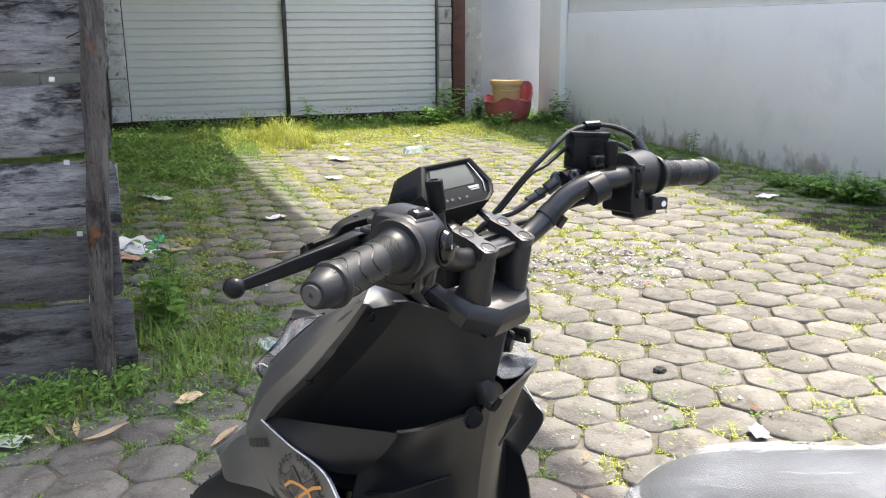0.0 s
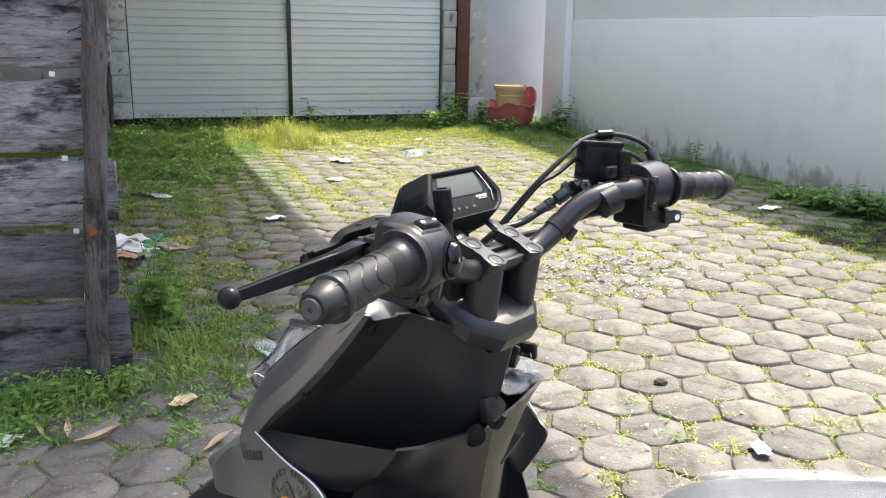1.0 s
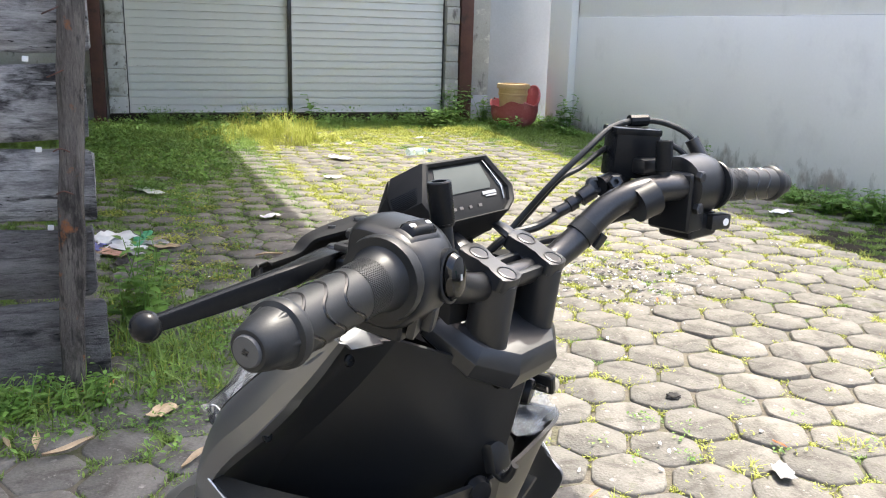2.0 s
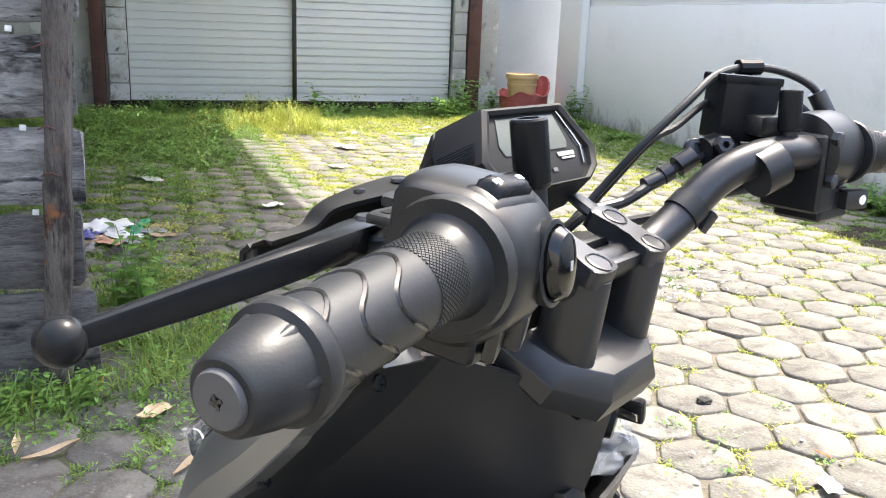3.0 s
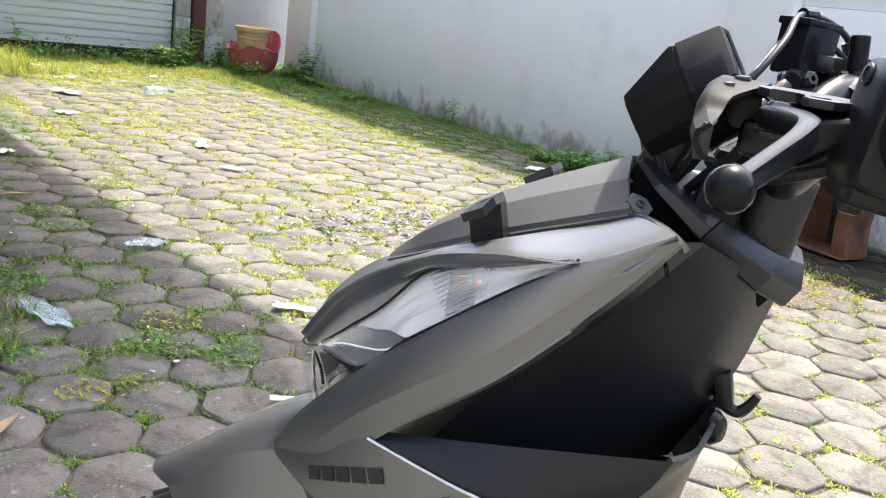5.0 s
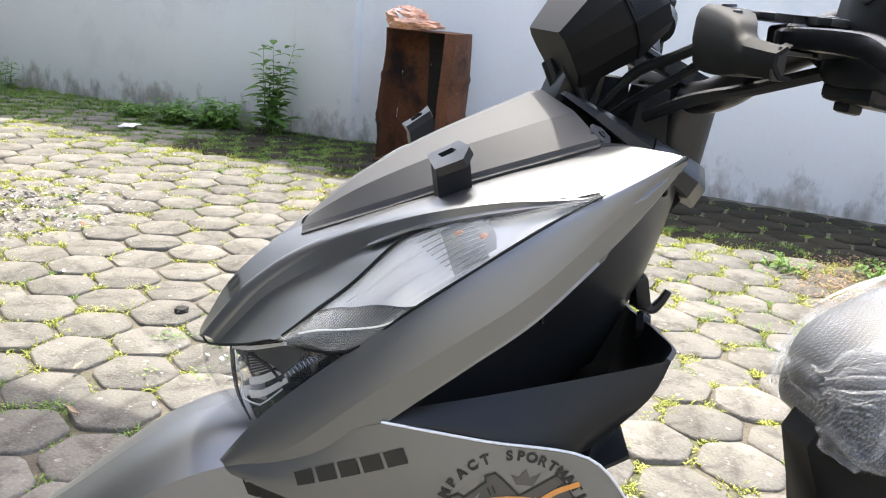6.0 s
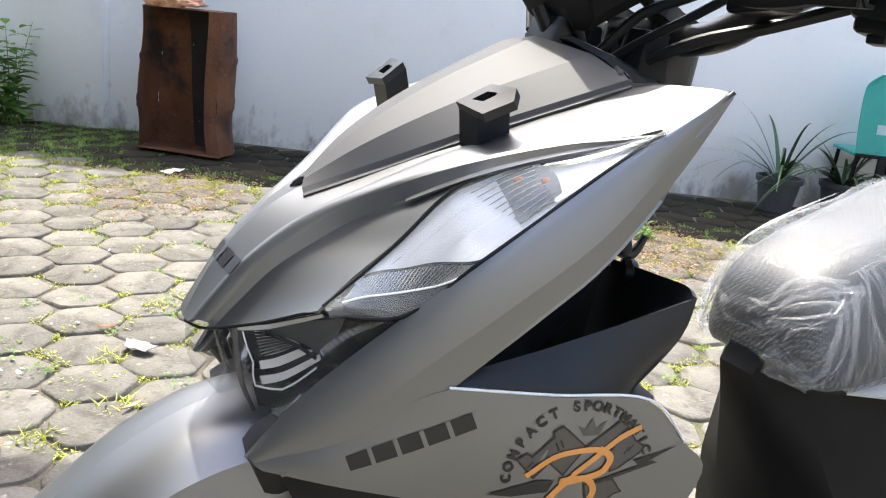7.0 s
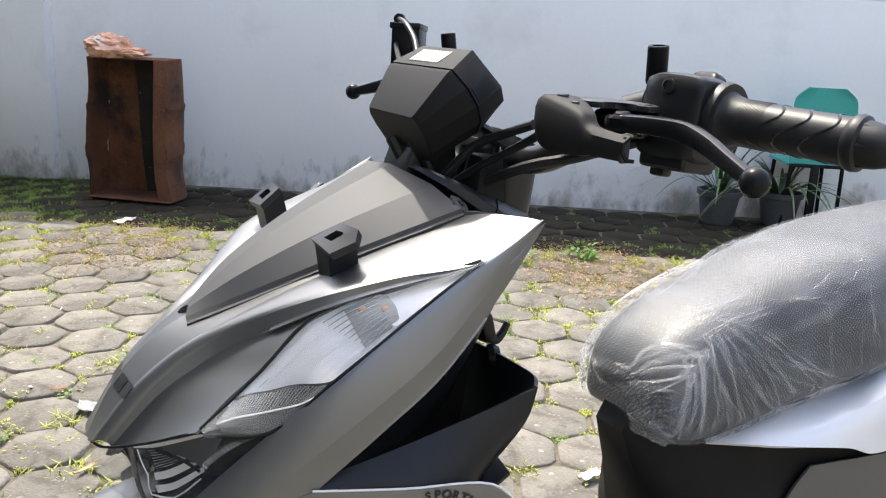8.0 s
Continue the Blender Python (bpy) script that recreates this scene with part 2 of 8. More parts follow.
# stained wall white, base dimmed to offset bounce light on the end wall
dimmed_plaster = stain(stain(material("dimmed_plaster", (0.40, 0.41, 0.42), (0.48, 0.49, 0.50), 0.88, 0, 1.5, 40, 0.3, 0.004), (0.36, 0.33, 0.31), 5, 0.6, 0.7, (1, 1, 0.6), 0.02, 0.8), (0.42, 0.42, 0.41), 2, 0.56, 0.75)
concrete = stain(stain(material("bare_concrete", (0.33, 0.32, 0.29), (0.46, 0.45, 0.41), 0.9, 0, 4, 50, 0.6, 0.01), (0.14, 0.13, 0.12), 6, 0.58, 0.68, (1, 1, 0.5)),
    (0.58, 0.57, 0.50), 3, 0.55, 0.6)
shutter_paint = stain(material("shutter_paint", (0.62, 0.625, 0.595), (0.69, 0.695, 0.665), 0.55, 0.0, 2, 30, 0.15, 0.003), (0.42, 0.43, 0.40), 3, 0.62, 0.8, (0.4, 1, 2))
rust = stain(stain(material("rusty_sheet", (0.095, 0.038, 0.019), (0.20, 0.082, 0.038), 0.85, 0.1, 5, 70, 0.5, 0.006), (0.035, 0.022, 0.018), 4, 0.5, 0.66),
    (0.30, 0.15, 0.08), 12, 0.64, 0.74)
soot = stain(material("sooty_sheet", (0.012, 0.011, 0.011), (0.03, 0.027, 0.025), 0.8, 0, 8, 70, 0.5, 0.006), (0.2, 0.19, 0.18), 26, 0.66, 0.72)
brown_steel = stain(material("rust_brown_post", (0.075, 0.032, 0.025), (0.12, 0.05, 0.035), 0.7, 0, 5, 50, 0.3, 0.004), (0.03, 0.02, 0.018), 5, 0.55, 0.7)


def wood_material(name, low, high, dark, upright=False):
    """Weathered boards: grain along the x axis, or upright, grey with dark rot."""
    def run(a, b, c):
        return (c, b, a) if upright else (a, b, c)

    m = material(name, low, high, 0.88, 0, 14, 210, 1.0, 0.016)
    t = m.node_tree
    mp = t.nodes.new("ShaderNodeMapping")
    mp.inputs["Scale"].default_value = run(0.22, 1, 1.4)
    co = [n for n in t.nodes if n.type == "TEX_COORD"][0]
    t.links.new(co.outputs["Object"], mp.inputs["Vector"])
    for n in [n for n in t.nodes if n.type == "TEX_NOISE"]:
        t.links.new(mp.outputs[0], n.inputs["Vector"])
        n.inputs["Roughness"].default_value, n.inputs["Detail"].default_value = 0.78, 9
    for ramp in [n for n in t.nodes if n.type == "VALTORGB"]:
        ramp.color_ramp.elements[0].position, ramp.color_ramp.elements[1].position = 0.60, 0.90
    m = stain(m, dark, 5, 0.53, 0.61, run(0.45, 1, 1.2))
    m = stain(m, dark, 38, 0.60, 0.67, run(0.14, 1, 1.5))
    m = stain(m, tuple(c * 0.4 for c in low), 42, 0.57, 0.68, run(0.12, 1, 1.6))
    m = stain(m, tuple(min(0.55, c * 1.25) for c in high), 34, 0.60, 0.74, run(0.16, 1, 1.3))
    return island_shift(stain(stain(m, tuple(min(0.52, c * 1.2) for c in high), 7, 0.58, 0.72, run(0.5, 1, 2)), dark, 16, 0.64, 0.67, run(0.6, 1, 3.0)), 0.12)


old_wood = stain(stain(stain(wood_material("weathered_wood", (0.135, 0.130, 0.130), (0.50, 0.49, 0.49), (0.026, 0.024, 0.024)),
    (0.030, 0.028, 0.028), 7, 0.60, 0.70, (0.7, 1, 2.0)), (0.50, 0.49, 0.50), 16, 0.58, 0.72, (0.35, 1, 2.5)), (0.10, 0.085, 0.075), 5, 0.60, 0.74)
pale_wood = stain(stain(wood_material("bleached_wood", (0.17, 0.168, 0.17), (0.54, 0.535, 0.54), (0.040, 0.038, 0.038)),
    (0.055, 0.052, 0.052), 9, 0.58, 0.64, (0.5, 1, 2.4)), (0.60, 0.595, 0.60), 14, 0.55, 0.66, (0.4, 1, 2.2))
smoky_wood = stain(stain(wood_material("smoked_wood", (0.125, 0.119, 0.119), (0.42, 0.41, 0.41), (0.018, 0.017, 0.017)),
    (0.018, 0.017, 0.017), 8, 0.57, 0.65, (0.5, 1, 2.2)), (0.34, 0.33, 0.335), 17, 0.60, 0.70, (0.3, 1, 2.6))
dark_wood = wood_material("blackened_wood", (0.064, 0.060, 0.060), (0.23, 0.221, 0.219), (0.010, 0.0095, 0.010))
post_wood = stain(stain(wood_material("post_wood", (0.060, 0.052, 0.047), (0.19, 0.168, 0.15), (0.025, 0.021, 0.019), True), (0.26, 0.10, 0.035), 9, 0.60, 0.68), (0.02, 0.018, 0.017), 22, 0.60, 0.68, (2.5, 1, 0.4))
teal = material("teal_plastic", (0.02, 0.30, 0.26), (0.03, 0.36, 0.31), 0.4, 0, 4, 60, 0.05)
red_plastic = stain(material("faded_red_plastic", (0.33, 0.06, 0.065), (0.44, 0.12, 0.12), 0.5, 0, 6, 60, 0.1), (0.6, 0.25, 0.25), 7, 0.55, 0.75)
tan_plastic = stain(material("tan_plastic", (0.50, 0.33, 0.16), (0.60, 0.42, 0.22), 0.55, 0, 6, 60, 0.1), (0.35, 0.22, 0.12), 9, 0.58, 0.7, (1, 1, 0.3))
pot_plastic = material("grey_pot", (0.05, 0.055, 0.06), (0.085, 0.09, 0.095), 0.55, 0, 6, 60, 0.1)
bag_orange = material("orange_bag", (0.62, 0.33, 0.22), (0.75, 0.45, 0.32), 0.45, 0, 8, 60, 0.2)
paper_white = material("white_paper", (0.68, 0.68, 0.66), (0.8, 0.8, 0.78), 0.7, 0, 8, 60, 0.1)
dry_leaf = island_shift(material("dry_leaf", (0.36, 0.26, 0.15), (0.5, 0.38, 0.24), 0.75, 0, 20, 120, 0.3), 0.3)
red_leaf = material("red_leaf", (0.45, 0.14, 0.05), (0.55, 0.22, 0.09), 0.7, 0, 20, 120, 0.3)
ash = island_shift(material("ash_and_scraps", (0.24, 0.235, 0.23), (0.48, 0.47, 0.46), 0.9, 0, 15, 120, 0.3), 0.5)
blue_scrap = material("blue_scrap", (0.05, 0.06, 0.24), (0.16, 0.17, 0.40), 0.4, 0, 10, 60, 0.1)
green_scrap = material("green_scrap", (0.03, 0.28, 0.12), (0.05, 0.36, 0.16), 0.5, 0, 10, 60, 0.1)
straw = island_shift(material("straw", (0.25, 0.155, 0.080), (0.40, 0.27, 0.15), 0.8, 0, 10, 60, 0.0), 0.3)
block_plaster = stain(stain(stain(material("flaking_whitewash", (0.50, 0.51, 0.50), (0.62, 0.62, 0.60), 0.9, 0, 3, 40, 0.4, 0.005), (0.40, 0.39, 0.36), 5, 0.48, 0.60), (0.26, 0.25, 0.22), 9, 0.55, 0.62), (0.12, 0.11, 0.10), 19, 0.62, 0.68)
sheet_roof = material("roof_sheet", (0.30, 0.30, 0.30), (0.38, 0.38, 0.38), 0.6, 0.2, 3, 40, 0.1)


# ---- building helpers ----
V = Vector


def mesh_of(name, bm, mat, angle=35):
    bmesh.ops.recalc_face_normals(bm, faces=bm.faces)
    me = bpy.data.meshes.new(name)
    bm.to_mesh(me)
    bm.free()
    me.materials.append(mat)
    me.shade_smooth()
    me.set_sharp_from_angle(angle=radians(angle))
    return me


def part(name, bm, mat, parent, label="", angle=35):
    ob = new(name, mesh_of(name, bm, mat, angle))
    ob.parent = parent
    return tagged(ob, label=label)


def thing(name, m, label, category, group="", kind=""):
    ob = new(name)
    ob.empty_display_size = 0.1
    ob.matrix_world = m
    return tagged(ob, label, category, group, kind)


def solid(name, bm, mat, m, label, category, group="", kind="", angle=35):
    ob = new(name, mesh_of(name, bm, mat, angle))
    ob.matrix_world = m
    return tagged(ob, label, category, group, kind)


def setting(name, bm, mat, m, label):
    return solid(name, bm, mat, m, label, name.split("_")[0], kind="structure")


def curve(pts, n):
    """A smooth line through the points, n steps to each."""
    pts = [V(p) for p in pts]
    if n == 1:
        return pts
    out = []
    for i in range(len(pts) - 1):
        a, b = pts[max(i - 1, 0)], pts[i]
        c, d = pts[i + 1], pts[min(i + 2, len(pts) - 1)]
        for k in range(n):
            u = k / n
            out.append(0.5 * (2 * b + (c - a) * u + (2 * a - 5 * b + 4 * c - d) * u * u + (3 * b - a - 3 * c + d) * u ** 3))
    return out + [pts[-1]]


def sheet(bm, rows, n=5, m=4, thick=0.003, core=(0, 0.3, 0.6)):
    """A curved panel through rows of points, thickened towards core."""
    long = [curve(r, n) for r in rows]
    cols = [curve(c, m) for c in zip(*long)]
    core = V(core)
    w, h = len(cols), len(cols[0])
    outer, inner = [], []
    for i in range(w):
        ro, ri = [], []
        for j in range(h):
            p = cols[i][j]
            du = cols[min(i + 1, w - 1)][j] - cols[max(i - 1, 0)][j]
            dv = cols[i][min(j + 1, h - 1)] - cols[i][max(j - 1, 0)]
            nn = du.cross(dv)
            nn = nn.normalized() if nn.length > 1e-9 else V((0, 0, 1))
            if nn.dot(core - p) < 0:
                nn = -nn
            ro.append(bm.verts.new(p))
            ri.append(bm.verts.new(p + nn * thick))
        outer.append(ro)
        inner.append(ri)
    for i in range(w - 1):
        for j in range(h - 1):
            bm.faces.new((outer[i][j], outer[i + 1][j], outer[i + 1][j + 1], outer[i][j + 1]))
            bm.faces.new((inner[i][j], inner[i][j + 1], inner[i + 1][j + 1], inner[i + 1][j]))
    ring = [(i, 0) for i in range(w)] + [(w - 1, j) for j in range(1, h)] + [(i, h - 1) for i in range(w - 2, -1, -1)] + [(0, j) for j in range(h - 2, 0, -1)]
    for (a, b), (c, d) in zip(ring, ring[1:] + ring[:1]):
        bm.faces.new((outer[a][b], outer[c][d], inner[c][d], inner[a][b]))
    return bm


def panel(rows, n=5, m=4, thick=0.003, core=(0, 0.3, 0.6)):
    return sheet(bmesh.new(), rows, n, m, thick, core)


def loft(bm, rings, caps=True):
    """Skin over closed rings of equal count."""
    made = [[bm.verts.new(p) for p in r] for r in rings]
    k = len(made[0])
    for a, b in zip(made, made[1:]):
        for i in range(k):
            bm.faces.new((a[i], a[(i + 1) % k], b[(i + 1) % k], b[i]))
    if caps:
        bm.faces.new(made[0][::-1])
        bm.faces.new(made[-1])
    return bm


def tube(pts, radius, k=12, n=5, bm=None, flat=1.0):
    """A round bar along a smooth line; radius is one number or one per point."""
    line = curve(pts, n)
    if not isinstance(radius, (list, tuple)):
        radius = [radius] * len(pts)
    rad = [c.x for c in curve([(r, 0, 0) for r in radius], n)]
    bm = bm or bmesh.new()
    rings, side = [], None
    for i, p in enumerate(line):
        t = (line[min(i + 1, len(line) - 1)] - line[max(i - 1, 0)]).normalized()
        if side is None:
            side = t.cross(V((0, 0, 1)) if abs(t.z) < 0.9 else V((1, 0, 0))).normalized()
        side = (side - t * side.dot(t)).normalized()
        up = t.cross(side)
        rings.append([p + rad[i] * (math.cos(a) * side + flat * math.sin(a) * up) for a in (2 * math.pi * j / k for j in range(k))])
    return loft(bm, rings)


def lathe(profile, m=None, k=24, bm=None):
    """Turns (radius, height) pairs round the z axis, then moves them by m."""
    m = m or Matrix()
    bm = bm or bmesh.new()
    return loft(bm, [[m @ V((r * math.cos(a), r * math.sin(a), z)) for a in (2 * math.pi * j / k for j in range(k))] for r, z in profile])


def along(a, b):
    """A pose at a whose z axis points to b."""
    a, b = V(a), V(b)
    return Matrix.Translation(a) @ (b - a).to_track_quat("Z", "Y").to_matrix().to_4x4()


def block(size, m=None, bevel=0.004, seg=2, bm=None, taper=1.0):
    """A box about the origin with rounded edges; taper narrows its top."""
    sub = bmesh.new()
    bmesh.ops.create_cube(sub, size=1)
    for v in sub.verts:
        f = taper if v.co.z > 0 else 1.0
        v.co = V((v.co.x * size[0] * f, v.co.y * size[1] * f, v.co.z * size[2]))
    if bevel:
        bmesh.ops.bevel(sub, geom=sub.edges[:], offset=bevel, segments=seg, affect="EDGES", profile=0.6)
    sub.transform(m or Matrix())
    if bm is None:
        return sub
    me = bpy.data.meshes.new("tmp")
    sub.to_mesh(me)
    sub.free()
    bm.from_mesh(me)
    bpy.data.meshes.remove(me)
    return bm


def prism(outline, height, m=None, bevel=0.003, seg=2, top=1.0):
    """An outline in x, y pulled up by height, with rounded edges."""
    bm = bmesh.new()
    lo = [bm.verts.new((x, y, 0)) for x, y in outline]
    hi = [bm.verts.new((x * top, y * top, height)) for x, y in outline]
    bm.faces.new(lo[::-1])
    bm.faces.new(hi)
    for i in range(len(lo)):
        j = (i + 1) % len(lo)
        bm.faces.new((lo[i], lo[j], hi[j], hi[i]))
    if bevel:
        bmesh.ops.bevel(bm, geom=bm.edges[:], offset=bevel, segments=seg, affect="EDGES", profile=0.6)
    bm.transform(m or Matrix())
    return bm


def ball(r, m=None, u=20, v=14):
    bm = bmesh.new()
    bmesh.ops.create_uvsphere(bm, u_segments=u, v_segments=v, radius=r)
    bm.transform(m or Matrix())
    return bm


def at(x, y, z=0.0, turn=0.0):
    """A pose by the yard's axes."""
    return YARD @ pose(x, y, z, 0, 0, turn)


# ---- the yard ----
WALL_X, SHUT_Y, WALL_H = 5.1, 11.0, 3.0

bm = bmesh.new()
bmesh.ops.create_grid(bm, x_segments=2, y_segments=2, size=400)
setting("ground", bm, soil, at(0, 0, -0.013), "dark soil with moss showing between worn hexagonal pavers")


def slab(x0, x1, y0, y1, z0, z1, bevel=0.01, bm=None):
    return block((x1 - x0, y1 - y0, z1 - z0), Matrix.Translation(((x0 + x1) / 2, (y0 + y1) / 2, (z0 + z1) / 2)), bevel, 2, bm)


# side wall: lower part, a slightly set-back upper part, and two pilasters
bm = slab(WALL_X, WALL_X + 0.16, -7.0, 10.6, -0.1, 1.37, 0.008)
slab(WALL_X + 0.012, WALL_X + 0.16, -7.0, 10.6, 1.372, WALL_H, 0.01, bm)
setting("wall_east", bm, wall_paint, at(0, 0), "white painted plaster wall, flaking and mouldy along its foot")
for y0, y1 in ((3.73, 4.22), (9.97, 10.57)):
    setting("wall_pilaster", slab(WALL_X - 0.10, WALL_X - 0.002, y0, y1, -0.1, WALL_H - 0.05, 0.012), wall_paint, at(0, 0), "white painted plaster pilaster on the yard wall")
# end wall with the roller shutters
setting("wall_north", slab(4.355, WALL_X + 0.16, 11.02, 11.2, -0.1, 3.4, 0.01), dimmed_plaster, at(0, 0), "white painted end wall beside the shutters, its colour dimmed against bounce light, stained at its foot")
setting("wall_patch", slab(4.105, 4.352, 11.0, 11.2, 0.35, 3.4, 0.01), concrete, at(0, 0), "bare grey concrete strip between rusty post and white wall")
setting("wall_patch_foot", slab(4.105, 4.352, 10.996, 11.2, -0.1, 0.347, 0.01), dimmed_plaster, at(0, 0), "white painted foot of the concrete strip")
setting("wall_lintel", slab(-0.64, 4.10, 11.0, 11.25, 2.75, 3.4, 0.01), concrete, at(0, 0), "bare concrete lintel over the roller shutters")
setting("sill", slab(-0.37, 3.92, 10.92, 11.3, -0.1, 0.128, 0.02), damp_shade_stone, at(0, 0), "low dark mossy concrete sill under the shutters")
setting("wall_far_left", slab(-4.0, -0.375, 11.06, 11.2, -0.1, 3.4, 0.01), concrete, at(0, 0), "bare concrete wall beside the shutters")
setting("wall_west", slab(-4.2, -4.0, -7.0, 11.2, -0.1, 3.5, 0.01), concrete, at(0, 0), "plain bare concrete wall closing the yard")
setting("wall_south", slab(-4.2, 5.26, -7.2, -7.0, -0.1, 3.0, 0.01), concrete, at(0, 0), "plain painted wall closing the yard behind")
# canopy whose shade lies over the yard's near side
bm = bmesh.new()
loft(bm, [[V((-3.99, 2.60, z)), V((2.575, 2.60, z)), V((2.190, 10.95, z)), V((-3.99, 10.95, z))] for z in (3.5, 3.56)])
setting("canopy_roof", bm, sheet_roof, at(0, 0), "flat sheet-metal canopy roof shading one side of the yard")


def pillar(x0, x1, name, label):
    """A stack of rough concrete blocks, uneven at the joints."""
    core = slab(x0 + 0.010, x1 - 0.010, 10.985, 11.23, -0.1, 2.745, 0.004)
    slab(x0 - 0.04, x1 + 0.04, 11.12, 11.24, -0.1, 2.745, 0.004, core)
    top = setting(name, core, concrete, at(0, 0), label)
    rnd = random.Random(37 if x0 < 0 else 77)
    z = 0.03
    while z < 2.74:
        h = min(rnd.uniform(0.2, 0.34), 2.745 - z)
        if h < 0.05:
            break
        part("concrete_block", slab(x0 + rnd.uniform(-0.008, 0.008), x1 + rnd.uniform(-0.008, 0.008), 10.96 + rnd.uniform(-0.01, 0.01), 11.24, z, z + h - 0.008, 0.012), block_plaster if x0 < 0 else concrete, top)
        z += h


pillar(-0.36, -0.16, "pillar_left", "rough concrete block pillar with flaking whitewash")
pillar(3.735, 3.915, "pillar_right", "rough concrete block pillar, chipped and mouldy")
setting("steel_post", slab(3.925, 4.095, 10.93, 11.1, -0.1, 3.3, 0.012), brown_steel, at(0, 0), "rusty brown steel post beside the shutter")
setting("steel_post", slab(-0.54, -0.40, 10.93, 11.1, -0.1, 3.3, 0.012), brown_steel, at(0, 0), "rusty brown steel post beside the shutter")


def roller_door(x0, x1, dip, label):
    """A shutter leaf of bowed slats between two guide rails."""
    door = thing("roller_shutter", at((x0 + x1) / 2, SHUT_Y + 0.06, 0.13), label, "roller shutter", "yard shutters", "structure")
    w = x1 - x0
    sec = [(0.006, 0.0), (-0.009, 0.002), (-0.0100, 0.02), (-0.0105, 0.045), (-0.0105, 0.062), (-0.010, 0.0755), (0.016, 0.0760), (0.016, 0.0895), (0.020, 0.0895), (0.020, 0.0)]
    slat = None
    for i in range(29):
        if slat is None:
            b = bmesh.new()
            loft(b, [[V((x, y, z)) for y, z in sec] for x in (-w / 2 + 0.006, w / 2 - 0.006)])
            slat = part("slat", b, shutter_paint, door)
        else:
            o = slat.copy()
            scene.collection.objects.link(o)
            slat_n = o
            o.location = (0, 0.002 * math.sin(i * 1.7), i * 0.0905)
            o.rotation_euler = (0, dip * math.sin(i * 0.9), 0)
    part("bottom_bar", block((w - 0.01, 0.03, 0.035), pose(0, -0.004, -0.012), 0.004), shutter_paint, door)
    for s in (-1, 1):
        part("guide_rail", block((0.012, 0.05, 2.62), pose(s * (w / 2 - 0.001), -0.002, 1.31), 0.002), dark_metal, door)
    return door


roller_door(-0.15, 1.722, 0.0006, "pale grey painted roller shutter, closed and dusty")
roller_door(1.757, 3.722, -0.0004, "pale grey painted roller shutter, closed and dusty")
bm = slab(1.725, 1.754, 11.0, 11.05, 0.13, 2.74, 0.004)
slab(1.712, 1.757, 10.975, 11.0, 1.18, 1.5, 0.006, bm)
setting("shutter_mullion", bm, dark_metal, at(0, 0), "black steel mullion with a latch between the shutters")


